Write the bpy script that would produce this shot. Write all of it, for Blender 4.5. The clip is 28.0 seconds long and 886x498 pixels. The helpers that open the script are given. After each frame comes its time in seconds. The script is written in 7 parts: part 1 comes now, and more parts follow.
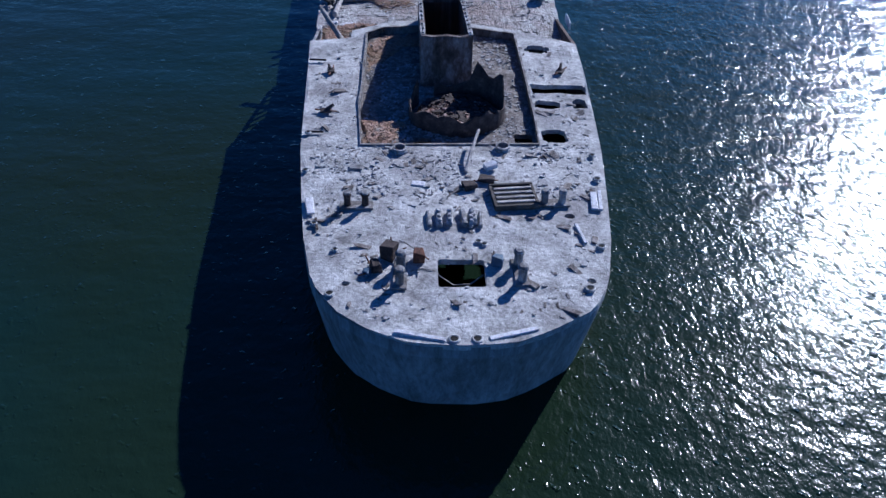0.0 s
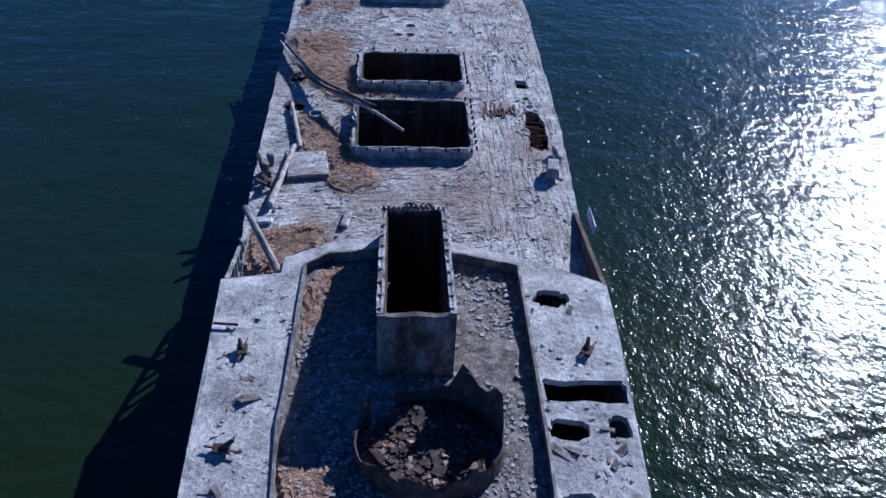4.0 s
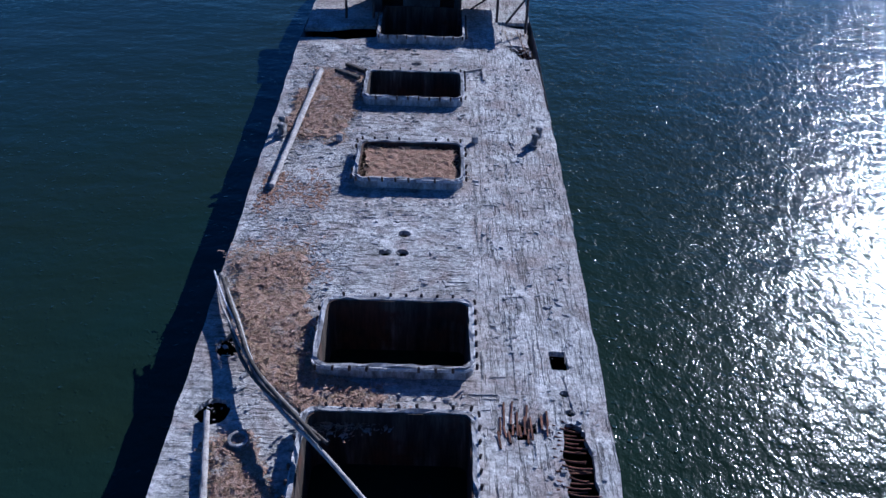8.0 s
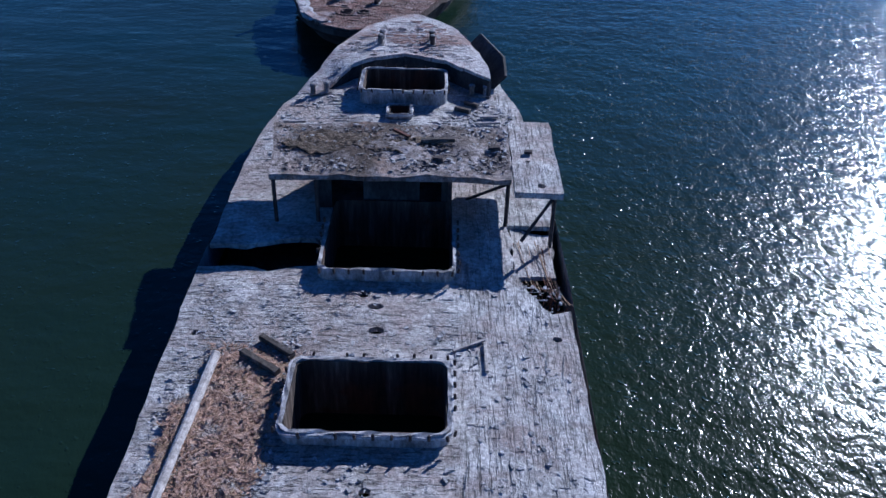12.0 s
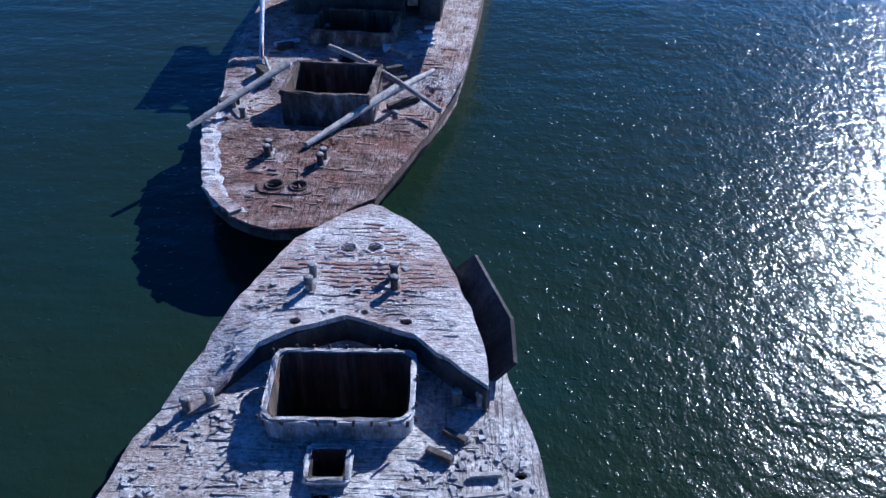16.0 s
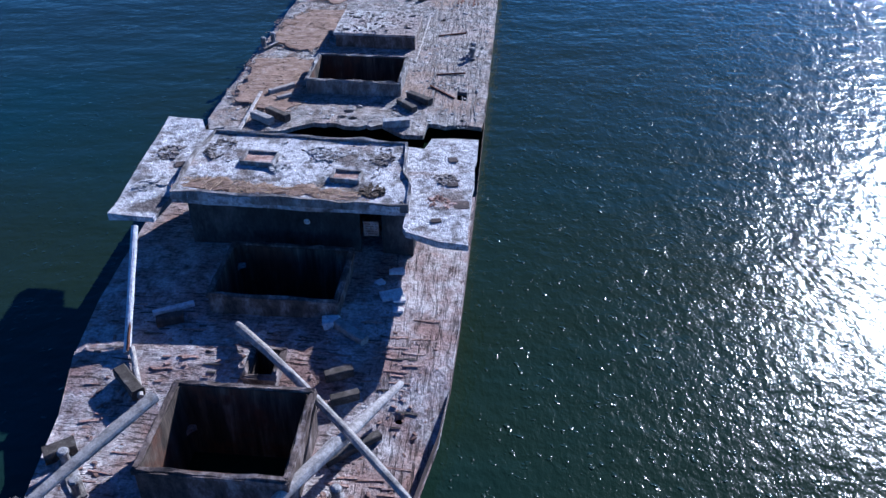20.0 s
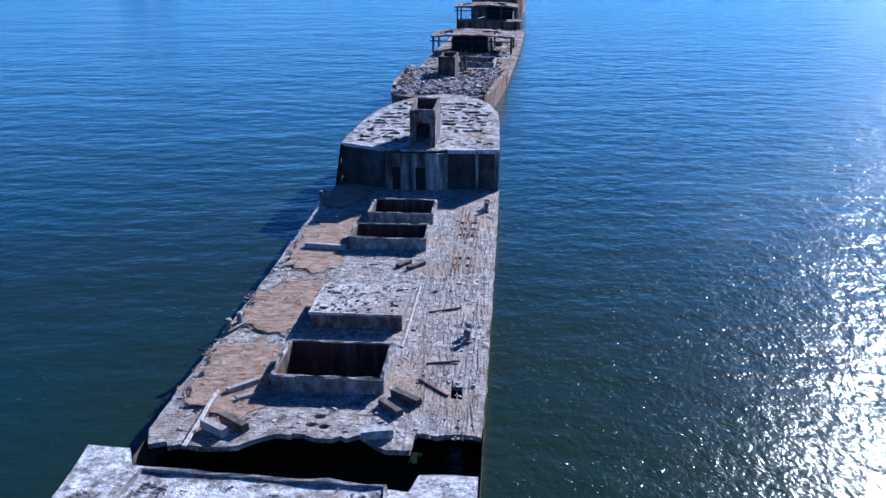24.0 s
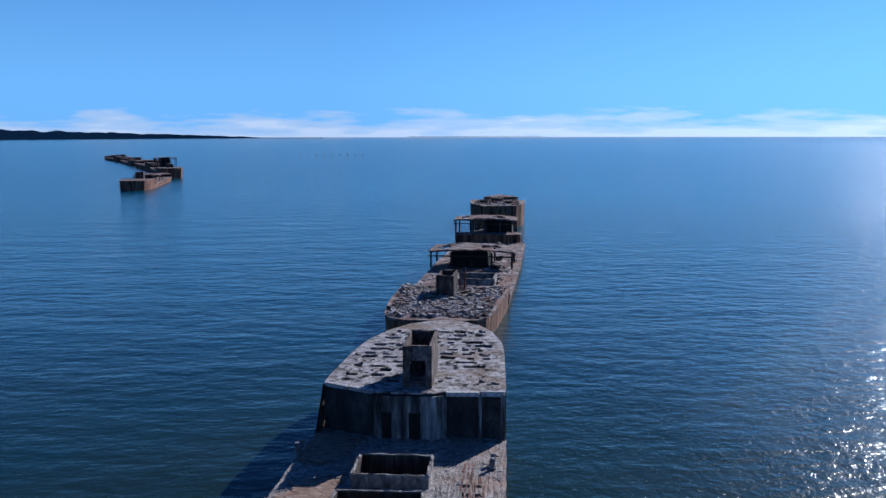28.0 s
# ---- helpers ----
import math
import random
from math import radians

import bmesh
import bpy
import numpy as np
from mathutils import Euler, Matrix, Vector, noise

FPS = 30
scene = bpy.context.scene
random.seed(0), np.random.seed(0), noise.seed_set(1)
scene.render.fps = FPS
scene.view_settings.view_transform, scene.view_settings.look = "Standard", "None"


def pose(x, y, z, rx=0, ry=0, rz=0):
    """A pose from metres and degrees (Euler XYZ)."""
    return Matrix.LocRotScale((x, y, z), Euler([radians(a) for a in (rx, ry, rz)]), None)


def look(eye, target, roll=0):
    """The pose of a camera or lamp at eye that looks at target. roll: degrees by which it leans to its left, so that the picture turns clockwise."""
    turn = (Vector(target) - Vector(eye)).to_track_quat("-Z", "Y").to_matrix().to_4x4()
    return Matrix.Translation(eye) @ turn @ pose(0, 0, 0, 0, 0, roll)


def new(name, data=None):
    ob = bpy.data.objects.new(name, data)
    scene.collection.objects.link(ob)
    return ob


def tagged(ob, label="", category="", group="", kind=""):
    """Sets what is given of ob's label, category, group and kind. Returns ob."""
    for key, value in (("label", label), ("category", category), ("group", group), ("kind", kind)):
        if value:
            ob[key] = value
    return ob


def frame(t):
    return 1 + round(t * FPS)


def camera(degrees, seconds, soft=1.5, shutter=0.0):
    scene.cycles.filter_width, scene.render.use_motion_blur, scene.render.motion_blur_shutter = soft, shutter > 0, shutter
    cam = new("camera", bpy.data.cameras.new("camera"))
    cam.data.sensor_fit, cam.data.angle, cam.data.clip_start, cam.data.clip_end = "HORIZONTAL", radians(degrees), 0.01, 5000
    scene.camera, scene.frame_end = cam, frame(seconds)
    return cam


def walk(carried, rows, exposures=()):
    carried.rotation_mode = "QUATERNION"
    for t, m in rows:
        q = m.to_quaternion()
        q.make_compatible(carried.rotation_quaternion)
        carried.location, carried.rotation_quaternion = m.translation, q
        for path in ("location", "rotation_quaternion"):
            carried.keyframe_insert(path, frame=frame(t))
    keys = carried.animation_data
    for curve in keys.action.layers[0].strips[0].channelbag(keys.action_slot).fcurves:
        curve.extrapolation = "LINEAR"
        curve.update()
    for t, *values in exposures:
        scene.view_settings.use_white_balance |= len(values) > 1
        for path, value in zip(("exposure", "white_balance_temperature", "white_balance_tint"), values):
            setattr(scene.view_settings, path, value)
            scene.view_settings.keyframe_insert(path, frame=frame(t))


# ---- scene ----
cam = camera(54.0, 28.0)
PATH = [
    (0, (0.621, -7.161, 26.922), (0.621, -5.559, 25.725), 1.74),
    (0.5, (0.568, -4.784, 26.961), (0.567, -3.181, 25.765), 1.87),
    (1, (0.547, -2.382, 27.015), (0.547, -0.776, 25.824), 2.15),
    (1.5, (0.564, 0.032, 27.039), (0.568, 1.64, 25.849), 2.35),
    (2, (0.625, 2.482, 27.034), (0.633, 4.091, 25.846), 2.41),
    (2.5, (0.698, 5.011, 27.01), (0.704, 6.619, 25.821), 2.44),
    (3, (0.778, 7.551, 27.027), (0.786, 9.158, 25.837), 2.53),
    (3.5, (0.904, 10.107, 27.32), (0.915, 11.72, 26.138), 2.69),
    (4, (1.059, 12.469, 27.776), (1.073, 14.089, 26.603), 2.82),
    (4.5, (1.181, 14.765, 28.269), (1.201, 16.388, 27.1), 3.21),
    (6.5, (2.138, 24.698, 29.173), (2.073, 26.324, 28.01), 2.2),
    (7, (2.134, 27.729, 29.161), (2.065, 29.357, 28.002), 2.1),
    (7.5, (2.101, 30.921, 29.113), (2.031, 32.553, 27.958), 2.1),
    (8, (1.993, 34.174, 29.019), (1.923, 35.809, 27.87), 2.1),
    (8.5, (1.861, 37.557, 28.875), (1.793, 39.196, 27.73), 2.2),
    (9, (1.762, 41.025, 28.698), (1.694, 42.666, 27.558), 2.4),
    (9.5, (1.748, 44.315, 28.514), (1.676, 45.964, 27.384), 2.3),
    (10, (1.749, 47.357, 28.347), (1.673, 49.013, 27.228), 2.0),
    (10.5, (1.658, 50.624, 28.348), (1.584, 52.286, 27.238), 2.0),
    (11, (1.544, 54.076, 28.365), (1.47, 55.74, 27.258), 1.9),
    (11.5, (1.408, 57.587, 28.331), (1.333, 59.25, 27.222), 1.9),
    (12, (1.305, 61.251, 28.327), (1.229, 62.912, 27.217), 1.8),
    (12.5, (1.229, 64.846, 28.447), (1.153, 66.504, 27.331), 1.8),
    (14.5, (1.383, 78.755, 29.778), (1.295, 80.384, 28.621), 1.4),
    (15, (1.459, 82.629, 29.898), (1.363, 84.249, 28.729), 1.0),
    (15.5, (1.553, 86.636, 29.936), (1.447, 88.242, 28.748), 0.6),
    (16, (1.501, 90.538, 29.915), (1.389, 92.137, 28.719), 0.2),
    (16.5, (1.399, 93.717, 29.906), (1.285, 95.319, 28.714), -0.1),
    (17, (1.073, 97.165, 29.948), (0.967, 98.768, 28.757), 0.2),
    (17.5, (0.818, 100.663, 29.928), (0.718, 102.263, 28.732), 0.4),
    (18, (0.582, 103.946, 29.856), (0.49, 105.549, 28.663), 0.6),
    (18.5, (0.396, 107.383, 29.843), (0.31, 108.989, 28.655), 0.6),
    (19, (0.183, 110.685, 29.88), (0.105, 112.297, 28.698), 0.6),
    (19.5, (-0.015, 114.016, 29.864), (-0.085, 115.631, 28.686), 0.8),
    (20, (-0.077, 116.779, 29.788), (-0.148, 118.415, 28.639), 0.6),
    (20.5, (-0.083, 118.267, 29.69), (-0.158, 119.939, 28.596), 0.6),
    (21, (-0.088, 119.552, 29.639), (-0.164, 121.257, 28.598), 0.4),
    (21.5, (-0.077, 120.787, 29.563), (-0.156, 122.522, 28.573), 0.2),
    (22, (-0.104, 122.201, 29.634), (-0.183, 123.967, 28.698), 0.3),
    (22.5, (-0.155, 123.405, 29.639), (-0.232, 125.198, 28.756), 0.3),
    (24.5, (-0.272, 128.438, 29.801), (-0.349, 130.325, 29.142), 0.0),
    (25, (-0.31, 129.777, 29.93), (-0.388, 131.68, 29.319), 0.1),
    (25.5, (-0.351, 131.113, 30.039), (-0.429, 133.034, 29.487), 0.1),
    (26, (-0.41, 132.417, 30.101), (-0.489, 134.353, 29.606), 0.0),
    (26.5, (-0.468, 133.79, 30.109), (-0.547, 135.739, 29.667), -0.0),
    (27, (-0.511, 135.385, 30.183), (-0.589, 137.347, 29.801), -0.1),
    (27.5, (-0.563, 136.903, 30.133), (-0.641, 138.875, 29.808), -0.0),
    (28, (-0.61, 138.437, 30.164), (-0.688, 140.418, 29.901), -0.1),
]
walk(cam, [(t, look(eye, target, roll)) for t, eye, target, roll in PATH], [(0, 0.78, 5200, 12), (7, 0.78, 5150, 12), (12, 0.76, 5150, 12), (15, 1.26, 5150, 12), (17, 1.26, 5150, 12), (19, 1.18, 5150, 12), (20, 1.28, 5150, 12), (22, 1.38, 5080, 11), (25, 1.52, 5260, 10), (26, 1.41, 5250, 10), (28, 0.66, 5750, 10)])

# ---- world, sun, exposure ----
SEA = 3.3                      # water level
SUN_AZ, SUN_EL = 34.0, 28.0    # degrees right of +y, degrees up
world = bpy.data.worlds.new("sky")
scene.world = world
world.use_nodes = True
wn = world.node_tree
wn.nodes.clear()
w_out = wn.nodes.new("ShaderNodeOutputWorld")
w_bg = wn.nodes.new("ShaderNodeBackground")
w_sky = wn.nodes.new("ShaderNodeTexSky")
w_sky.sky_type = "NISHITA"
w_sky.sun_disc = False
w_sky.sun_elevation = radians(SUN_EL)
w_sky.sun_rotation = radians(SUN_AZ)
w_sky.air_density = 1.0
w_sky.dust_density = 0.4
w_sky.ozone_density = 5.0
w_bg.inputs["Strength"].default_value = 0.034
w_tint = wn.nodes.new("ShaderNodeMixRGB")
w_tint.blend_type = "MULTIPLY"
w_tint.inputs[0].default_value = 1.0
w_tint.inputs[2].default_value = (0.30, 0.70, 1.28, 1.0)
wn.links.new(w_sky.outputs[0], w_tint.inputs[1])
wn.links.new(w_tint.outputs[0], w_bg.inputs[0])
wn.links.new(w_bg.outputs[0], w_out.inputs[0])

sun_data = bpy.data.lights.new("sun", "SUN")
sun_data.energy = 4.0
sun_data.angle = radians(0.55)
sun_data.color = (1.0, 0.94, 0.89)
sun = new("sun", sun_data)
SUN_DIR = Vector((math.sin(radians(SUN_AZ)) * math.cos(radians(SUN_EL)), math.cos(radians(SUN_AZ)) * math.cos(radians(SUN_EL)), math.sin(radians(SUN_EL))))
sun.matrix_world = look(SUN_DIR * 400, (0, 0, 0))


# ---- materials ----
def ramp(nt, stops):
    n = nt.nodes.new("ShaderNodeValToRGB")
    e = n.color_ramp.elements
    while len(e) < len(stops):
        e.new(0.5)
    for el, (p, c) in zip(e, stops):
        el.position = p
        el.color = (*c, 1.0) if len(c) == 3 else c
    return n


def surface(name, stops, scale=1.2, stretch=(1, 1, 1), stain=None, stain_scale=0.18, stain_span=(0.5, 0.62), fine=9.0, bump=0.5,
            dist=0.05, rough=0.9, metal=0.0, speck=0.35, vary=0.0, streak=0.0, strip=None, scars=((1.1, 7.0, 1.0), (6.0, 0.5, 1.0)), dust=None, dust_scale=0.45, dust_span=(0.46, 0.66)):
    """Weathered surface: a mid grain through a colour ramp, broad stains, fine specks and relief."""
    m = bpy.data.materials.new(name)
    m.use_nodes = True
    nt = m.node_tree
    bsdf = nt.nodes["Principled BSDF"]
    bsdf.inputs["Roughness"].default_value = rough
    bsdf.inputs["Metallic"].default_value = metal
    bsdf.inputs["Specular IOR Level"].default_value = 0.25
    tc = nt.nodes.new("ShaderNodeTexCoord")
    mp = nt.nodes.new("ShaderNodeMapping")
    mp.inputs["Scale"].default_value = stretch
    nt.links.new(tc.outputs["Object"], mp.inputs["Vector"])

    def noise_tex(s, detail, r, vec):
        n = nt.nodes.new("ShaderNodeTexNoise")
        n.inputs["Scale"].default_value = s
        n.inputs["Detail"].default_value = detail
        n.inputs["Roughness"].default_value = r
        nt.links.new(vec, n.inputs["Vector"])
        return n

    n1 = noise_tex(scale, 7, 0.68, mp.outputs[0])
    r1 = ramp(nt, stops)
    nt.links.new(n1.outputs["Fac"], r1.inputs[0])
    col = r1.outputs[0]
    if stain:
        n2 = noise_tex(stain_scale, 6, 0.62, tc.outputs["Object"])
        r2 = ramp(nt, [(stain_span[0], (0, 0, 0)), (stain_span[1], (1, 1, 1))])
        nt.links.new(n2.outputs["Fac"], r2.inputs[0])
        mx = nt.nodes.new("ShaderNodeMixRGB")
        nt.links.new(r2.outputs[0], mx.inputs[0])
        nt.links.new(col, mx.inputs[1])
        mx.inputs[2].default_value = (*stain, 1)
        col = mx.outputs[0]
    if dust:
        nd = noise_tex(dust_scale, 8, 0.72, tc.outputs["Object"])
        nd.inputs["Distortion"].default_value = 0.6
        rd = ramp(nt, [(dust_span[0], (0, 0, 0)), (dust_span[1], (0.85, 0.85, 0.85))])
        nt.links.new(nd.outputs["Fac"], rd.inputs[0])
        md_ = nt.nodes.new("ShaderNodeMixRGB")
        nt.links.new(rd.outputs[0], md_.inputs[0])
        nt.links.new(col, md_.inputs[1])
        md_.inputs[2].default_value = (*dust, 1)
        col = md_.outputs[0]
    n3 = noise_tex(fine, 5, 0.75, mp.outputs[0])
    if speck:
        r3 = ramp(nt, [(0.36, (1 - speck,) * 3), (0.6, (1 + 0 * speck,) * 3)])
        nt.links.new(n3.outputs["Fac"], r3.inputs[0])
        mu = nt.nodes.new("ShaderNodeMixRGB")
        mu.blend_type = "MULTIPLY"
        mu.inputs[0].default_value = 1.0
        nt.links.new(col, mu.inputs[1])
        nt.links.new(r3.outputs[0], mu.inputs[2])
        col = mu.outputs[0]
    if streak:
        def lines(sc):
            q = nt.nodes.new("ShaderNodeMapping")
            q.inputs["Scale"].default_value = sc
            nt.links.new(tc.outputs["Object"], q.inputs["Vector"])
            n = noise_tex(1.0, 4, 0.6, q.outputs[0])
            return n.outputs["Fac"]

        fac = lines(scars[0])
        if strip:
            sx = nt.nodes.new("ShaderNodeSeparateXYZ")
            nt.links.new(tc.outputs["Object"], sx.inputs[0])
            st = nt.nodes.new("ShaderNodeMapRange")
            st.inputs["From Min"].default_value, st.inputs["From Max"].default_value = strip
            nt.links.new(sx.outputs["X"], st.inputs["Value"])
            ml = nt.nodes.new("ShaderNodeMixRGB")
            nt.links.new(st.outputs[0], ml.inputs[0])
            nt.links.new(fac, ml.inputs[1])
            nt.links.new(lines(scars[1]), ml.inputs[2])
            fac = ml.outputs[0]
        # worn grooves are darkened too, so their shade sits in the colour
        r4 = ramp(nt, [(0.385, (1 - streak,) * 3), (0.465, (1, 1, 1))])
        nt.links.new(fac, r4.inputs[0])
        worn = ramp(nt, [(0.40, (0.1, 0.1, 0.1)), (0.60, (1, 1, 1))])     # scars come in patches
        nt.links.new(noise_tex(0.3, 3, 0.6, tc.outputs["Object"]).outputs["Fac"], worn.inputs[0])
        mk = nt.nodes.new("ShaderNodeMixRGB")
        mk.blend_type = "MULTIPLY"
        nt.links.new(worn.outputs[0], mk.inputs[0])
        nt.links.new(col, mk.inputs[1])
        nt.links.new(r4.outputs[0], mk.inputs[2])
        col = mk.outputs[0]
    if vary:
        oi = nt.nodes.new("ShaderNodeObjectInfo")
        hs = nt.nodes.new("ShaderNodeHueSaturation")
        mr = nt.nodes.new("ShaderNodeMapRange")
        mr.inputs["To Min"].default_value = 1 - vary
        mr.inputs["To Max"].default_value = 1 + vary
        nt.links.new(oi.outputs["Random"], mr.inputs["Value"])
        nt.links.new(mr.outputs[0], hs.inputs["Value"])
        nt.links.new(col, hs.inputs["Color"])
        col = hs.outputs[0]
    nt.links.new(col, bsdf.inputs["Base Color"])
    ad = nt.nodes.new("ShaderNodeMath")
    ad.operation = "ADD"
    nt.links.new(n1.outputs["Fac"], ad.inputs[0])
    nt.links.new(n3.outputs["Fac"], ad.inputs[1])
    height = ad.outputs[0]
    if streak:
        dig = nt.nodes.new("ShaderNodeMath")
        dig.operation = "ADD"
        nt.links.new(height, dig.inputs[0])
        nt.links.new(r4.outputs[0], dig.inputs[1])
        height = dig.outputs[0]
    bp = nt.nodes.new("ShaderNodeBump")
    bp.inputs["Strength"].default_value = bump
    bp.inputs["Distance"].default_value = dist
    nt.links.new(height, bp.inputs["Height"])
    nt.links.new(bp.outputs[0], bsdf.inputs["Normal"])
    return m


M_DECK = surface("guano_whitened_concrete", [(0.28, (0.14, 0.13, 0.125)), (0.40, (0.38, 0.365, 0.35)), (0.54, (0.60, 0.58, 0.565)), (0.75, (0.76, 0.74, 0.72))],
                 scale=0.8, stain=(0.34, 0.265, 0.235), stain_scale=0.14, stain_span=(0.48, 0.66), fine=5.0, bump=0.9, dist=0.10, speck=0.55, streak=0.6, strip=(2.6, 3.4), scars=((1.4, 11.0, 1.0), (9.0, 0.7, 1.0)), dust=(0.36, 0.29, 0.265), dust_scale=0.5)
M_DECK_POOP = surface("pale_smooth_concrete", [(0.30, (0.16, 0.15, 0.15)), (0.40, (0.36, 0.35, 0.34)), (0.56, (0.57, 0.555, 0.545)), (0.75, (0.72, 0.705, 0.69))],
                      scale=1.0, stain=(0.27, 0.25, 0.25), stain_scale=0.3, stain_span=(0.5, 0.72), fine=6.0, bump=0.8, dist=0.08, speck=0.42, dust=(0.30, 0.285, 0.285), dust_scale=0.9, dust_span=(0.5, 0.68))
M_DECK2 = surface("brown_mottled_concrete", [(0.32, (0.06, 0.05, 0.046)), (0.44, (0.22, 0.20, 0.19)), (0.56, (0.43, 0.405, 0.39)), (0.75, (0.67, 0.645, 0.63))],
                  scale=1.6, stain=(0.33, 0.235, 0.185), stain_scale=0.22, stain_span=(0.50, 0.66), fine=6.0, bump=0.9, dist=0.10, speck=0.6, streak=0.62, strip=(1.8, 2.6), scars=((0.9, 9.0, 1.0), (8.0, 0.45, 1.0)), dust=(0.42, 0.33, 0.29), dust_scale=0.3)
M_FORE = surface("rust_blotched_white_deck", [(0.28, (0.14, 0.10, 0.09)), (0.38, (0.42, 0.38, 0.37)), (0.52, (0.64, 0.61, 0.60)), (0.75, (0.77, 0.75, 0.735))],
                 scale=1.8, stain=(0.36, 0.25, 0.22), stain_scale=0.25, stain_span=(0.45, 0.66), fine=7.0, bump=0.9, dist=0.09, speck=0.45, streak=0.66, scars=((1.5, 9.5, 1.0), (6.0, 0.5, 1.0)), dust=(0.36, 0.26, 0.25), dust_scale=0.45, dust_span=(0.5, 0.7))
M_WELLDECK = surface("brown_worn_deck_boards", [(0.30, (0.08, 0.055, 0.05)), (0.40, (0.34, 0.28, 0.27)), (0.52, (0.56, 0.50, 0.49)), (0.75, (0.74, 0.70, 0.69))],
                     scale=1.8, stain=(0.27, 0.17, 0.145), stain_scale=0.3, stain_span=(0.46, 0.66), fine=7.0, bump=1.0, dist=0.1, speck=0.55, streak=0.72, strip=(3.4, 4.2), scars=((1.6, 9.0, 1.0), (8.0, 0.8, 1.0)), dust=(0.34, 0.21, 0.18), dust_scale=0.6)
M_SLAB = surface("guano_crusted_rubbly_slab", [(0.30, (0.07, 0.06, 0.055)), (0.42, (0.27, 0.25, 0.25)), (0.50, (0.56, 0.55, 0.57)), (0.75, (0.74, 0.73, 0.76))],
                 scale=1.1, stain=(0.17, 0.14, 0.13), stain_scale=0.42, stain_span=(0.53, 0.62), fine=4.5, bump=1.0, dist=0.14, speck=0.6, dust=(0.37, 0.28, 0.24), dust_scale=0.3, dust_span=(0.55, 0.68))
M_POOP2 = surface("blackened_holed_deck", [(0.34, (0.03, 0.027, 0.025)), (0.43, (0.17, 0.15, 0.145)), (0.52, (0.38, 0.36, 0.37)), (0.75, (0.6, 0.58, 0.6))],
                  scale=1.3, stain=(0.22, 0.15, 0.11), stain_scale=0.25, stain_span=(0.5, 0.66), fine=5.0, bump=0.9, dist=0.12, speck=0.6)
M_BRIDGE = surface("brown_weed_and_rubble", [(0.3, (0.05, 0.04, 0.036)), (0.43, (0.20, 0.165, 0.15)), (0.55, (0.38, 0.33, 0.31)), (0.74, (0.60, 0.57, 0.58))],
                   scale=1.3, stain=(0.09, 0.065, 0.05), stain_scale=0.28, stain_span=(0.48, 0.62), fine=5.0, bump=0.9, dist=0.12, speck=0.6, dust=(0.38, 0.26, 0.20), dust_scale=0.4, dust_span=(0.52, 0.7))
M_WEED = surface("withered_brown_weed", [(0.3, (0.03, 0.022, 0.016)), (0.5, (0.11, 0.08, 0.055)), (0.72, (0.24, 0.18, 0.13))], scale=3.0, fine=10, bump=1.0, dist=0.1, speck=0.5)
# near-black that paints in the dark of doorways, holes and gaps
M_SHADE_BLACK = surface("shade_black_fill", [(0.3, (0.006, 0.006, 0.006)), (0.7, (0.02, 0.018, 0.017))], scale=1.0, fine=5, speck=0.2)
M_GRAVEL = surface("brown_grey_gravel", [(0.3, (0.07, 0.06, 0.055)), (0.5, (0.20, 0.17, 0.155)), (0.72, (0.42, 0.39, 0.38))], scale=3.0, fine=10, bump=0.8, speck=0.5)
# shade on these walls and the bulwark slab is in the dark tones
M_DARKWALL = surface("shade_dark_bulkhead", [(0.3, (0.02, 0.018, 0.018)), (0.5, (0.045, 0.042, 0.042)), (0.74, (0.13, 0.12, 0.12))],
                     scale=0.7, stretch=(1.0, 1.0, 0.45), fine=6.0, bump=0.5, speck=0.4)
M_DECK_RED = surface("rust_stained_planked_deck", [(0.34, (0.035, 0.022, 0.019)), (0.45, (0.14, 0.083, 0.068)), (0.57, (0.28, 0.19, 0.165)), (0.74, (0.54, 0.46, 0.45))],
                     scale=1.2, stretch=(0.7, 1.4, 1), stain=(0.5, 0.44, 0.44), stain_scale=0.3, stain_span=(0.56, 0.7), fine=7.0, bump=1.0, dist=0.12, speck=0.55, streak=0.75, strip=(-2.6, -1.2), scars=((1.0, 8.0, 1.0), (7.5, 0.9, 1.0)), dust=(0.24, 0.105, 0.08), dust_scale=0.45)
M_HULL = surface("weathered_hull_concrete", [(0.3, (0.16, 0.16, 0.16)), (0.5, (0.27, 0.275, 0.285)), (0.75, (0.40, 0.40, 0.41))],
                 scale=0.9, stretch=(1, 1, 0.25), stain=(0.16, 0.08, 0.05), stain_scale=0.25, stain_span=(0.55, 0.68), fine=5.0, bump=0.5, speck=0.4)
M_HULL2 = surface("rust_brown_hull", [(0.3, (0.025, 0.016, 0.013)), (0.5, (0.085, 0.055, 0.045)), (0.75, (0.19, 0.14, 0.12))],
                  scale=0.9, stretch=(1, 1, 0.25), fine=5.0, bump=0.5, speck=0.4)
M_WALL = surface("streaked_bulkhead_concrete", [(0.3, (0.05, 0.045, 0.04)), (0.5, (0.13, 0.12, 0.115)), (0.72, (0.36, 0.34, 0.33))],
                 scale=0.8, stretch=(1.6, 1.6, 0.2), fine=6.0, bump=0.5, speck=0.4)
M_COAM = surface("coaming_concrete", [(0.3, (0.08, 0.075, 0.07)), (0.46, (0.26, 0.25, 0.25)), (0.72, (0.56, 0.55, 0.57))],
                 scale=1.8, stretch=(1, 1, 0.4), fine=8.0, bump=0.6, speck=0.45)
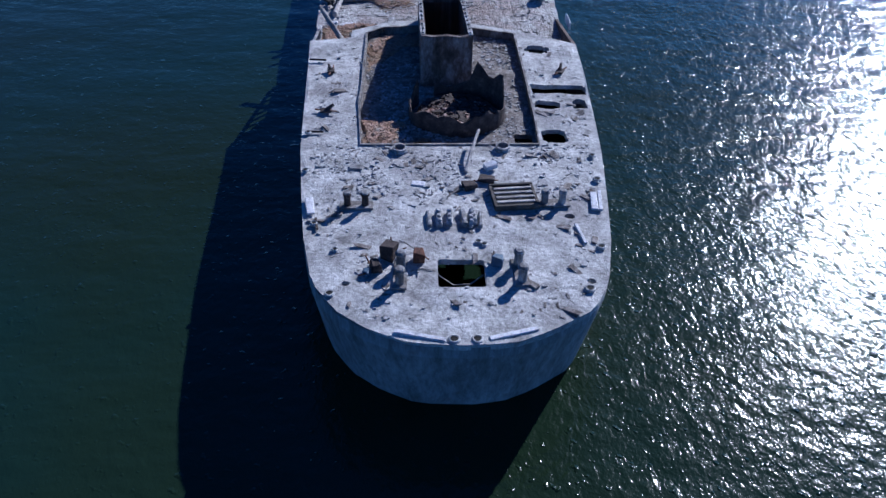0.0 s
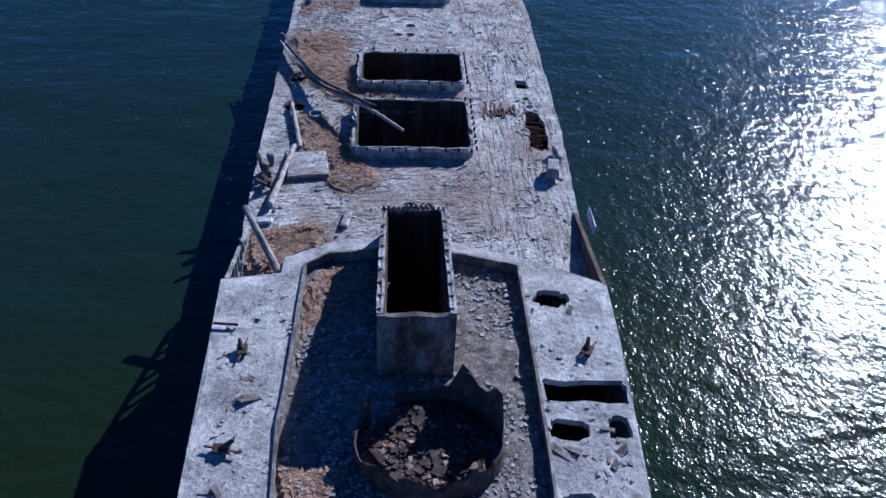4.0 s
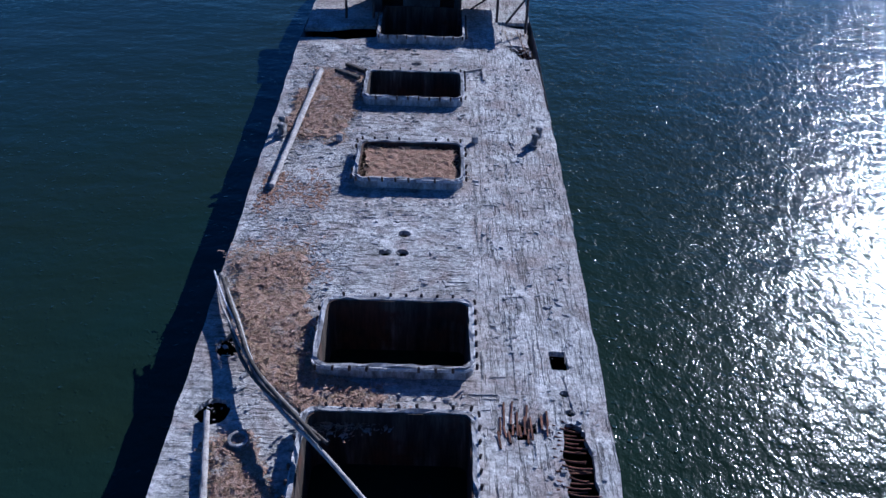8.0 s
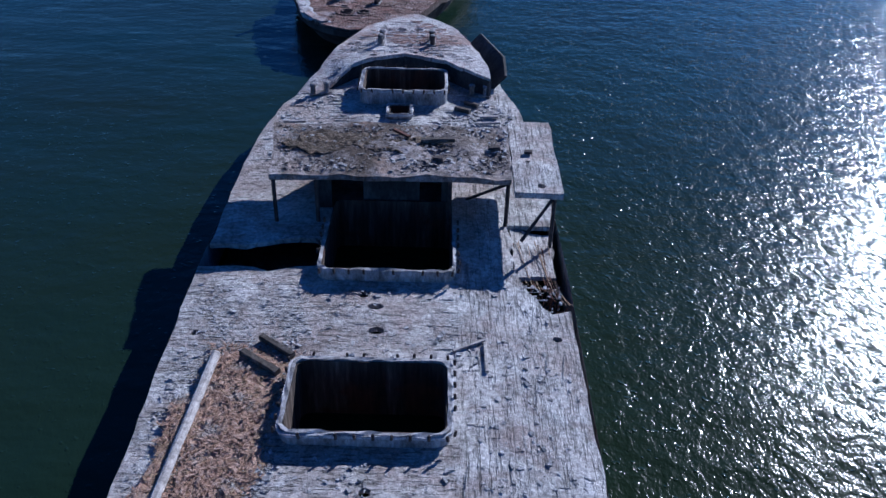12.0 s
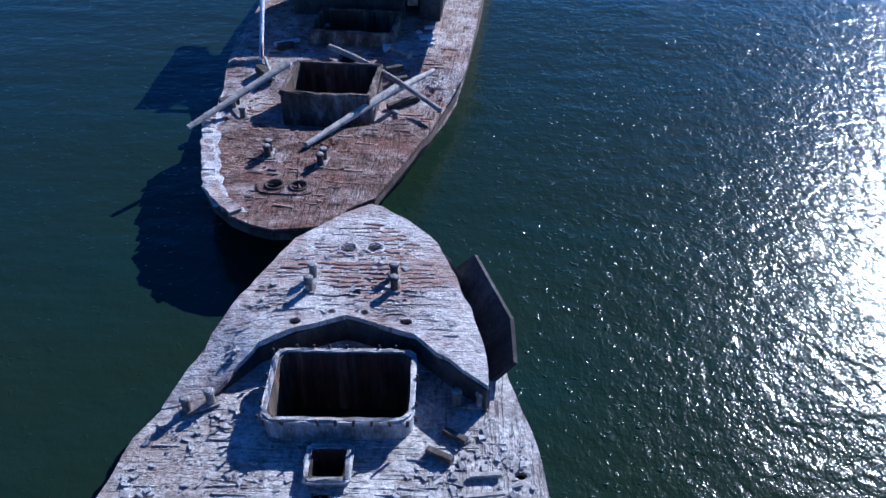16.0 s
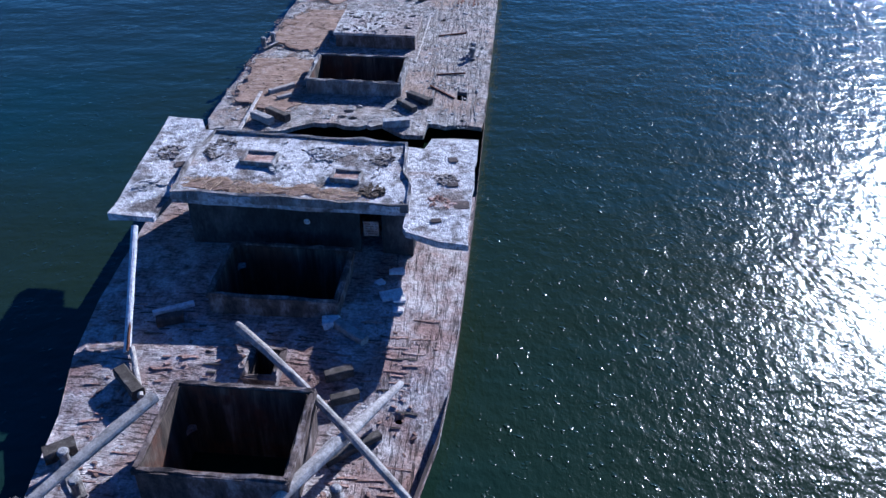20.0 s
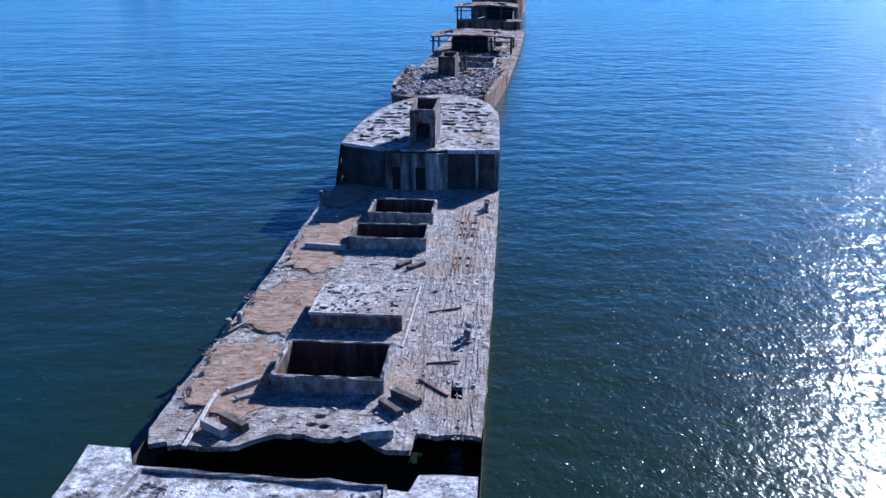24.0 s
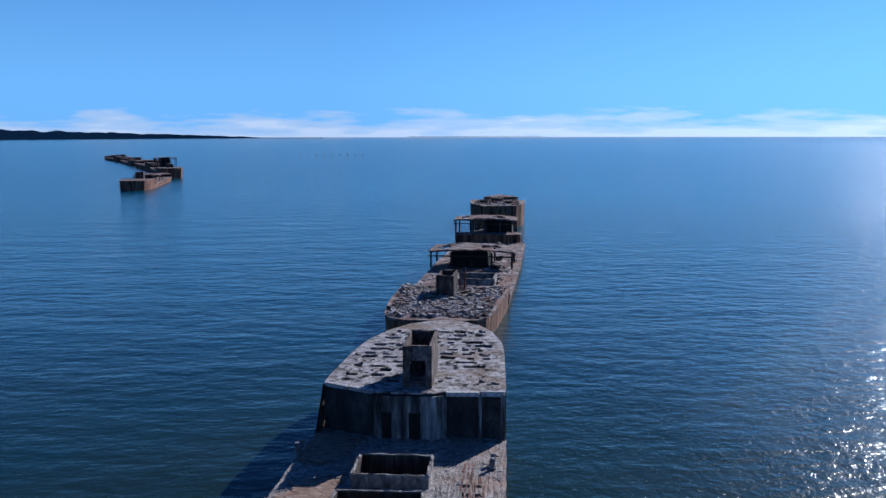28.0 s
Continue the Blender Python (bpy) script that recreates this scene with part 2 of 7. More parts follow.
M_COAM2 = surface("streaked_coaming_concrete", [(0.3, (0.06, 0.05, 0.045)), (0.5, (0.20, 0.18, 0.17)), (0.72, (0.50, 0.48, 0.48))],
                  scale=1.6, stretch=(1.0, 1.0, 0.5), fine=8.0, bump=0.6, speck=0.4)
# rust streaks, with tones also lowered for faces turned from the sun
M_DARKCOAM = surface("rusty_shade_dark_coaming", [(0.3, (0.03, 0.024, 0.02)), (0.5, (0.11, 0.08, 0.07)), (0.72, (0.36, 0.31, 0.30))],
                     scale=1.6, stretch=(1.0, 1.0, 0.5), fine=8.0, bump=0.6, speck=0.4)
# the hold's shade is in the dark tones; rust streaks are its own
M_INSIDE = surface("shade_dark_hold_concrete", [(0.34, (0.02, 0.016, 0.013)), (0.47, (0.045, 0.034, 0.028)), (0.58, (0.10, 0.075, 0.06)), (0.72, (0.20, 0.17, 0.15))], scale=1.2, stretch=(1.4, 1.4, 0.15), fine=5, speck=0.4, stain=(0.09, 0.04, 0.025), stain_scale=0.5)
M_RUST = surface("rusted_steel", [(0.3, (0.03, 0.016, 0.012)), (0.5, (0.13, 0.055, 0.035)), (0.72, (0.26, 0.12, 0.07))],
                 scale=3.0, fine=14.0, bump=0.5, dist=0.03, rough=0.85, speck=0.3, vary=0.15)
M_DARKRUST = surface("dark_scaled_steel", [(0.3, (0.02, 0.016, 0.015)), (0.55, (0.07, 0.05, 0.045)), (0.75, (0.17, 0.12, 0.10))],
                     scale=3.0, fine=14.0, bump=0.5, dist=0.03, rough=0.85, speck=0.3, vary=0.15)
M_REED = surface("dry_reed_litter", [(0.3, (0.10, 0.055, 0.03)), (0.45, (0.37, 0.22, 0.155)), (0.6, (0.51, 0.35, 0.27)), (0.78, (0.62, 0.50, 0.42))],
                 scale=5.0, fine=18.0, bump=0.7, dist=0.05, speck=0.55, stain=(0.40, 0.37, 0.34), stain_scale=0.9, stain_span=(0.54, 0.68))
M_REED2 = surface("thin_pink_brown_litter", [(0.3, (0.09, 0.055, 0.04)), (0.45, (0.23, 0.145, 0.105)), (0.6, (0.35, 0.255, 0.205)), (0.72, (0.47, 0.40, 0.37))],
                  scale=2.2, stretch=(0.6, 1.5, 1), fine=12.0, bump=0.35, dist=0.03, speck=0.5, stain=(0.36, 0.24, 0.18), stain_scale=0.35, stain_span=(0.48, 0.7))
M_DRIP = surface("dripped_dark_bulkhead", [(0.36, (0.02, 0.018, 0.018)), (0.46, (0.09, 0.08, 0.078)), (0.55, (0.26, 0.245, 0.24)), (0.68, (0.55, 0.53, 0.52))],
                 scale=0.9, stretch=(1.1, 1.1, 0.13), fine=6.0, bump=0.5, speck=0.4)
M_REED3 = surface("red_brown_reed_litter", [(0.3, (0.16, 0.09, 0.065)), (0.45, (0.30, 0.165, 0.11)), (0.6, (0.40, 0.245, 0.17)), (0.78, (0.55, 0.41, 0.34))],
                  scale=4.0, fine=14.0, bump=0.5, dist=0.04, speck=0.35, stain=(0.34, 0.21, 0.15), stain_scale=0.6, stain_span=(0.5, 0.7))
M_RIM = surface("guano_crusted_rim", [(0.32, (0.16, 0.15, 0.15)), (0.45, (0.46, 0.45, 0.46)), (0.72, (0.74, 0.73, 0.75))], scale=3.0, fine=10.0, bump=0.8, dist=0.06, speck=0.45)
M_STRAW = surface("dry_straw", [(0.3, (0.20, 0.12, 0.07)), (0.7, (0.50, 0.37, 0.25))], scale=3, fine=12, bump=0.2, speck=0.2)
M_WOOD = surface("grey_driftwood", [(0.3, (0.16, 0.14, 0.13)), (0.5, (0.36, 0.33, 0.31)), (0.75, (0.56, 0.52, 0.49))],
                 scale=3.0, stretch=(1, 1, 1), fine=14.0, bump=0.5, dist=0.03, speck=0.35, vary=0.2)
M_DARKWOOD = surface("dark_wet_timber", [(0.3, (0.03, 0.025, 0.02)), (0.55, (0.09, 0.075, 0.065)), (0.75, (0.22, 0.20, 0.19))],
                     scale=3.0, fine=14.0, bump=0.5, dist=0.03, speck=0.3, vary=0.2)
M_BOARD = surface("rust_brown_board", [(0.3, (0.12, 0.065, 0.05)), (0.5, (0.34, 0.21, 0.17)), (0.72, (0.58, 0.48, 0.45))], scale=2.5, fine=9, bump=0.5, speck=0.4, vary=0.2)
M_WHITE = surface("guano_crust", [(0.3, (0.42, 0.41, 0.43)), (0.5, (0.64, 0.63, 0.66)), (0.75, (0.76, 0.75, 0.77))], scale=2.5, fine=10, bump=0.6, speck=0.3)
M_RUBBLE = surface("broken_concrete_rubble", [(0.3, (0.14, 0.13, 0.12)), (0.5, (0.36, 0.35, 0.35)), (0.72, (0.60, 0.59, 0.61))],
                   scale=2.5, fine=9, bump=0.6, speck=0.4)
M_FARHULL = surface("dark_rusty_far_hull", [(0.34, (0.022, 0.014, 0.011)), (0.47, (0.13, 0.055, 0.032)), (0.56, (0.30, 0.14, 0.085)), (0.64, (0.14, 0.10, 0.09)), (0.78, (0.50, 0.46, 0.44))],
                    scale=0.8, stretch=(1.4, 1.4, 0.14), fine=2.0, bump=0.4, speck=0.4)
M_FARWALL = surface("dark_far_deckhouse", [(0.34, (0.010, 0.008, 0.007)), (0.5, (0.055, 0.038, 0.033)), (0.62, (0.12, 0.085, 0.075)), (0.78, (0.30, 0.26, 0.25))],
                    scale=0.9, stretch=(1.2, 1.2, 0.4), fine=2.0, bump=0.4, speck=0.4)
M_FARDECK = surface("mottled_far_deck", [(0.36, (0.018, 0.014, 0.013)), (0.47, (0.13, 0.085, 0.075)), (0.58, (0.30, 0.25, 0.25)), (0.76, (0.56, 0.53, 0.55))],
                    scale=0.6, stain=(0.20, 0.11, 0.085), stain_scale=0.12, stain_span=(0.46, 0.62), fine=2.0, bump=0.6, dist=0.2, speck=0.5)
M_TARP = surface("faded_blue_sheet", [(0.3, (0.03, 0.06, 0.10)), (0.7, (0.08, 0.13, 0.2))], scale=3, fine=10, rough=0.6, bump=0.3, speck=0.2)
# aerial haze is mixed into the shore's lifted blue-grey
M_LAND = surface("hazed_wooded_shore", [(0.3, (0.10, 0.13, 0.16)), (0.7, (0.14, 0.17, 0.20))], scale=0.05, fine=0.3, bump=0.2)
M_SAND = surface("far_sand_beach", [(0.3, (0.35, 0.30, 0.26)), (0.7, (0.5, 0.44, 0.4))], scale=0.05, fine=0.3, bump=0.2)


def water_material():
    """Bay water: dark and murky, calm in the lee of the wrecks, choppy on the open side, reflected sky painted in as
    blue far out.
    """
    m = bpy.data.materials.new("bay_water")
    m.use_nodes = True
    nt = m.node_tree
    b = nt.nodes["Principled BSDF"]
    b.inputs["IOR"].default_value = 1.333
    b.inputs["Specular IOR Level"].default_value = 0.32
    tc = nt.nodes.new("ShaderNodeTexCoord")
    xyz = nt.nodes.new("ShaderNodeSeparateXYZ")
    nt.links.new(tc.outputs["Object"], xyz.inputs[0])
    ln = nt.nodes.new("ShaderNodeVectorMath")
    ln.operation = "LENGTH"
    nt.links.new(tc.outputs["Object"], ln.inputs[0])

    def span(out, a, c, lo, hi):
        g = nt.nodes.new("ShaderNodeMapRange")
        for key, val in (("From Min", a), ("From Max", c), ("To Min", lo), ("To Max", hi)):
            g.inputs[key].default_value = val
        nt.links.new(out, g.inputs["Value"])
        return g.outputs[0]

    def times(p, q):
        g = nt.nodes.new("ShaderNodeMath")
        g.operation = "MULTIPLY"
        nt.links.new(p, g.inputs[0])
        nt.links.new(q, g.inputs[1])
        return g.outputs[0]

    def layer(scale, rot, sx, sy, detail, rough=0.55, warp=0.0):
        mp = nt.nodes.new("ShaderNodeMapping")
        mp.inputs["Rotation"].default_value = (0, 0, radians(rot))
        mp.inputs["Scale"].default_value = (sx, sy, 1)
        nt.links.new(tc.outputs["Object"], mp.inputs["Vector"])
        n = nt.nodes.new("ShaderNodeTexNoise")
        n.inputs["Scale"].default_value = scale
        n.inputs["Detail"].default_value = detail
        n.inputs["Roughness"].default_value = rough
        n.inputs["Distortion"].default_value = warp
        nt.links.new(mp.outputs[0], n.inputs["Vector"])
        return n.outputs["Fac"]

    nt.links.new(span(ln.outputs["Value"], 150, 700, WATER_ROUGH, 0.20), b.inputs["Roughness"])
    # murk: olive near the wrecks; far out the reflected sky is painted blue
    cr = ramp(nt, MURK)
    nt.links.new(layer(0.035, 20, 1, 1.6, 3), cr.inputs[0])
    far_sky = nt.nodes.new("ShaderNodeMixRGB")
    nt.links.new(times(span(ln.outputs["Value"], 190, 540, 0, 1), span(xyz.outputs["X"], -130, 40, 0.6, 1.0)), far_sky.inputs[0])
    nt.links.new(cr.outputs[0], far_sky.inputs[1])
    far_sky.inputs[2].default_value = (*FAR_SKY_BLUE, 1)
    bay = nt.nodes.new("ShaderNodeMixRGB")      # more reflected sky put into the colour, away from the wrecks
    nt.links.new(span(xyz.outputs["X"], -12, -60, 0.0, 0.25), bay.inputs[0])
    nt.links.new(far_sky.outputs[0], bay.inputs[1])
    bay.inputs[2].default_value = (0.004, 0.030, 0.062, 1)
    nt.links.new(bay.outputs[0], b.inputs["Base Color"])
    # lee side calm, gusts and slicks in bands
    lee = times(span(xyz.outputs["X"], -12, 8, 0.35, 0.85), span(xyz.outputs["X"], 11, 28, 0.92, 1.26))
    gust = span(layer(0.011, 35, 0.5, 2.2, 4), 0.38, 0.6, 0.82, 1.0)
    wind = times(times(lee, gust), span(ln.outputs["Value"], 110, 330, 0.9, 1.2))
    normal = None
    for height, distance, strength in WAVES(layer, span, times, wind, lee, span(xyz.outputs["X"], -60, 20, 0.55, 1.0), ln.outputs["Value"]):
        bp = nt.nodes.new("ShaderNodeBump")
        bp.inputs["Distance"].default_value = distance
        if strength is None:
            bp.inputs["Strength"].default_value = 1.0
        else:
            nt.links.new(strength, bp.inputs["Strength"])
        nt.links.new(height, bp.inputs["Height"])
        if normal is not None:
            nt.links.new(normal, bp.inputs["Normal"])
        normal = bp.outputs[0]
    nt.links.new(normal, b.inputs["Normal"])
    return m


WATER_ROUGH = 0.16
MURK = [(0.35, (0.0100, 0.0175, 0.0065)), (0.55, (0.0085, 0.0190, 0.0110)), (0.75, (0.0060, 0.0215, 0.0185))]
# blue of the mirrored sky, mixed into the water colour with distance
FAR_SKY_BLUE = (0.001, 0.095, 0.182)


def WAVES(layer, span, times, wind, lee, lee2, far):
    return [(layer(0.075, -22, 0.6, 1.5, 4, 0.6), 0.8, span(far, 150, 500, 0.28, 0.8)),
            (layer(0.30, -18, 0.8, 1.3, 3), 0.75, times(span(far, 150, 450, 0.17, 0.8), lee2)),
            (layer(0.85, 10, 1.2, 0.9, 2, 0.5, 0.3), 0.092, wind),
            (layer(2.3, 10, 1.25, 0.85, 2, 0.5, 0.4), 0.067, times(wind, span(far, 130, 300, 1.0, 0.35))),
            (layer(6.5, 10, 1.25, 0.85, 2, 0.5), 0.026, times(lee, span(far, 130, 260, 1.0, 0.2))),
            (span(layer(3.2, 20, 1.1, 1.0, 1, 0.4), 0.66, 0.82, 0.0, 1.0), 0.05, times(lee, span(far, 130, 300, 1.0, 0.4)))]      # rare steep ripples


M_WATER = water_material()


def cloud_material():
    """Pale haze low over the horizon with thin cloud streaks, fading out upwards."""
    m = bpy.data.materials.new("low_cloud_haze")
    m.use_nodes = True
    nt = m.node_tree
    nt.nodes.clear()
    out = nt.nodes.new("ShaderNodeOutputMaterial")
    mix = nt.nodes.new("ShaderNodeMixShader")
    em = nt.nodes.new("ShaderNodeEmission")
    em.inputs["Strength"].default_value = 0.55
    tr = nt.nodes.new("ShaderNodeBsdfTransparent")
    tc = nt.nodes.new("ShaderNodeTexCoord")
    mp = nt.nodes.new("ShaderNodeMapping")
    mp.inputs["Scale"].default_value = (0.0028, 0.0028, 0.02)
    nt.links.new(tc.outputs["Object"], mp.inputs["Vector"])
    n = nt.nodes.new("ShaderNodeTexNoise")
    n.inputs["Scale"].default_value = 1.0
    n.inputs["Detail"].default_value = 6
    nt.links.new(mp.outputs[0], n.inputs["Vector"])
    sx = nt.nodes.new("ShaderNodeSeparateXYZ")
    nt.links.new(tc.outputs["Object"], sx.inputs[0])

    def span(a, b, c, d):
        g = nt.nodes.new("ShaderNodeMapRange")
        for key, val in (("From Min", a), ("From Max", b), ("To Min", c), ("To Max", d)):
            g.inputs[key].default_value = val
        nt.links.new(sx.outputs["Z"], g.inputs["Value"])
        return g.outputs[0]

    # a low bank with a fluffy top, a few wisps and thin haze above it
    ad = nt.nodes.new("ShaderNodeMath")
    ad.operation = "ADD"
    nt.links.new(n.outputs["Fac"], ad.inputs[0])
    nt.links.new(span(27, 300, 0.30, -0.5), ad.inputs[1])
    r = ramp(nt, [(0.40, (0.22, 0.54, 1.0)), (0.54, (0.42, 0.62, 0.93)), (0.66, (0.50, 0.66, 0.92)), (0.74, (0.62, 0.74, 0.95))])
    nt.links.new(ad.outputs[0], r.inputs[0])
    nt.links.new(r.outputs[0], em.inputs["Color"])
    glow = nt.nodes.new("ShaderNodeMapRange")      # haze is brighter below the sun
    for key, val in (("From Min", -800.0), ("From Max", 2700.0), ("To Min", 0.60), ("To Max", 0.86)):
        glow.inputs[key].default_value = val
    nt.links.new(sx.outputs["X"], glow.inputs["Value"])
    nt.links.new(glow.outputs[0], em.inputs["Strength"])
    nt.links.new(span(300, 1500, 0.88, 0.0), mix.inputs[0])
    nt.links.new(tr.outputs[0], mix.inputs[1])
    nt.links.new(em.outputs[0], mix.inputs[2])
    nt.links.new(mix.outputs[0], out.inputs["Surface"])
    return m


M_CLOUD = cloud_material()


# ---- building helpers ----
def mesh_of(name, bm, material):
    me = bpy.data.meshes.new(name)
    bmesh.ops.recalc_face_normals(bm, faces=bm.faces[:])
    bm.to_mesh(me)
    bm.free()
    me.materials.append(material)
    return me


def part(name, bm, material, parent, label=""):
    ob = new(name, mesh_of(name, bm, material))
    ob.parent = parent
    if label:
        tagged(ob, label)
    return ob


def thing(name, m, label, category, group="", kind=""):
    ob = new(name)
    ob.matrix_basis = m
    return tagged(ob, label, category, group, kind)


def single(name, bm, material, m, label, category, group="", kind=""):
    ob = new(name, mesh_of(name, bm, material))
    ob.matrix_basis = m
    return tagged(ob, label, category, group, kind)


def box(bm, c, size, rz=0.0, rx=0.0, ry=0.0, bevel=0.0, jit=0.0):
    """A block centred at c; jit roughens its corners."""
    m = pose(*c, rx, ry, rz) @ Matrix.Diagonal((*size, 1))
    r = bmesh.ops.create_cube(bm, size=1.0, matrix=m)
    vs = r["verts"]
    if jit:
        for v in vs:
            v.co += Vector([random.uniform(-jit, jit) for _ in range(3)])
    if bevel:
        es = list({e for v in vs for e in v.link_edges})
        bmesh.ops.bevel(bm, geom=es, offset=bevel, segments=1, affect="EDGES", profile=0.7)
    return vs


def tube(bm, a, b, ra, rb=None, seg=10, rings=1, bend=0.0):
    """A round bar from a to b, tapered, with an optional sag."""
    a, b = Vector(a), Vector(b)
    rb = ra if rb is None else rb
    d = (b - a).normalized()
    side = d.cross(Vector((0, 0, 1)))
    side = side.normalized() if side.length > 1e-3 else Vector((1, 0, 0))
    up = side.cross(d)
    loops = []
    for i in range(rings + 1):
        f = i / rings
        c = a.lerp(b, f) + Vector((0, 0, -bend * 4 * f * (1 - f)))
        r = ra + (rb - ra) * f
        loops.append([bm.verts.new(c + (side * math.cos(k * math.tau / seg) + up * math.sin(k * math.tau / seg)) * r) for k in range(seg)])
    for p, q in zip(loops, loops[1:]):
        for k in range(seg):
            bm.faces.new((p[k], p[(k + 1) % seg], q[(k + 1) % seg], q[k]))
    bm.faces.new(loops[0][::-1])
    bm.faces.new(loops[-1])


def lathe(bm, c, rings, seg=20):
    """A turned body round the upright through c: rings of (radius, height); ends closed where the radius is zero."""
    loops = []
    for r, h in rings:
        loops.append([bm.verts.new((c[0] + r * math.cos(k * math.tau / seg), c[1] + r * math.sin(k * math.tau / seg), c[2] + h)) for k in range(seg)] if r > 0
                     else [bm.verts.new((c[0], c[1], c[2] + h))])
    for p, q in zip(loops, loops[1:]):
        for k in range(seg):
            n = (k + 1) % seg
            if len(p) == 1:
                bm.faces.new((p[0], q[k], q[n]))
            elif len(q) == 1:
                bm.faces.new((p[k], p[n], q[0]))
            else:
                bm.faces.new((p[k], p[n], q[n], q[k]))


def rounded(u0, u1, s0, s1, r, n=4):
    """Corners of a rounded oblong, counter-clockwise."""
    pts = []
    for cx, cy, a in ((u1 - r, s0 + r, -90), (u1 - r, s1 - r, 0), (u0 + r, s1 - r, 90), (u0 + r, s0 + r, 180)):
        for k in range(n + 1):
            t = radians(a + 90 * k / n)
            pts.append((cx + r * math.cos(t), cy + r * math.sin(t)))
    return pts


def ragged(pts, amount, step=0.5, closed=True):
    """A broken edge: an outline cut into steps with uneven offsets."""
    out = []
    m = len(pts) if closed else len(pts) - 1
    for i in range(m):
        a, b = Vector(pts[i]), Vector(pts[(i + 1) % len(pts)])
        n = max(1, int((b - a).length / step))
        for k in range(n):
            p = a.lerp(b, k / n)
            out.append((p.x + random.uniform(-amount, amount), p.y + random.uniform(-amount, amount)))
    if not closed:
        out.append(tuple(pts[-1]))
    return out


def oval(cu, cs, ru, rs, n=12, rough=0.0):
    return [(cu + ru * math.cos(k * math.tau / n) * (1 + random.uniform(-rough, rough)), cs + rs * math.sin(k * math.tau / n) * (1 + random.uniform(-rough, rough))) for k in range(n)]


def inside(p, poly):
    x, y = p
    hit = False
    for i in range(len(poly)):
        (x1, y1), (x2, y2) = poly[i], poly[i - 1]
        if (y1 > y) != (y2 > y) and x < (x2 - x1) * (y - y1) / (y2 - y1) + x1:
            hit = not hit
    return hit


def plate(outline, holes, top, thick=0.25, grid=1.0, rough=0.03):
    """A slab with openings right through it; top is a height or a function of (u, s)."""
    from mathutils.geometry import delaunay_2d_cdt
    zf = top if callable(top) else (lambda u, s: top)
    pts, edges = [], []
    for poly in [outline] + holes:
        base = len(pts)
        pts += [Vector(p) for p in poly]
        edges += [(base + i, base + (i + 1) % len(poly)) for i in range(len(poly))]
    lo_u, hi_u = min(p[0] for p in outline), max(p[0] for p in outline)
    lo_s, hi_s = min(p[1] for p in outline), max(p[1] for p in outline)
    u = lo_u + grid / 2
    while u < hi_u:
        s = lo_s + grid / 2
        while s < hi_s:
            q = (u + random.uniform(-0.2, 0.2) * grid, s + random.uniform(-0.2, 0.2) * grid)
            if inside(q, outline) and not any(inside(q, h) for h in holes):
                pts.append(Vector(q))
            s += grid
        u += grid
    vs, _, faces, *_ = delaunay_2d_cdt(pts, edges, [], 0, 1e-4)
    bm = bmesh.new()
    up = [bm.verts.new((v.x, v.y, zf(v.x, v.y) + rough * noise.noise((v.x * 0.7, v.y * 0.7, 3.1)) * 2)) for v in vs]
    dn = [bm.verts.new((v.x, v.y, zf(v.x, v.y) - thick)) for v in vs]
    count = {}
    for f in faces:
        c = (sum(vs[i].x for i in f) / len(f), sum(vs[i].y for i in f) / len(f))
        if not inside(c, outline) or any(inside(c, h) for h in holes):
            continue
        bm.faces.new([up[i] for i in f])
        bm.faces.new([dn[i] for i in reversed(f)])
        for i in range(len(f)):
            a, b = f[i], f[(i + 1) % len(f)]
            count[(a, b)] = count.get((a, b), 0) + 1
    for (a, b), _ in list(count.items()):
        if (b, a) not in count:
            bm.faces.new((up[b], up[a], dn[a], dn[b]))
    loose = [v for v in bm.verts if not v.link_faces]
    for v in loose:
        bm.verts.remove(v)
    return bm


def wall_strip(bm, pts, z0, z1, t=0.2, closed=True):
    """An upright wall of thickness t (inwards of a counter-clockwise line); heights may be functions of (u, s)."""
    f0 = z0 if callable(z0) else (lambda u, s: z0)
    f1 = z1 if callable(z1) else (lambda u, s: z1)
    n = len(pts)
    inner = []
    for i in range(n):
        a = Vector(pts[i - 1]) if closed or i else Vector(pts[i])
        b = Vector(pts[(i + 1) % n]) if closed or i < n - 1 else Vector(pts[i])
        d = (b - a).normalized()
        inner.append(Vector(pts[i]) + Vector((-d.y, d.x)) * t)
    vo0 = [bm.verts.new((*p, f0(*p))) for p in pts]
    vo1 = [bm.verts.new((*p, f1(*p))) for p in pts]
    vi0 = [bm.verts.new((q.x, q.y, f0(*p))) for p, q in zip(pts, inner)]
    vi1 = [bm.verts.new((q.x, q.y, f1(*p))) for p, q in zip(pts, inner)]
    for i in range(n if closed else n - 1):
        j = (i + 1) % n
        bm.faces.new((vo0[i], vo0[j], vo1[j], vo1[i]))
        bm.faces.new((vi0[j], vi0[i], vi1[i], vi1[j]))
        bm.faces.new((vo1[i], vo1[j], vi1[j], vi1[i]))
        bm.faces.new((vo0[j], vo0[i], vi0[i], vi0[j]))
    if not closed:
        for i in (0, n - 1):
            bm.faces.new((vo0[i], vo1[i], vi1[i], vi0[i]) if i == 0 else (vo0[i], vi0[i], vi1[i], vo1[i]))


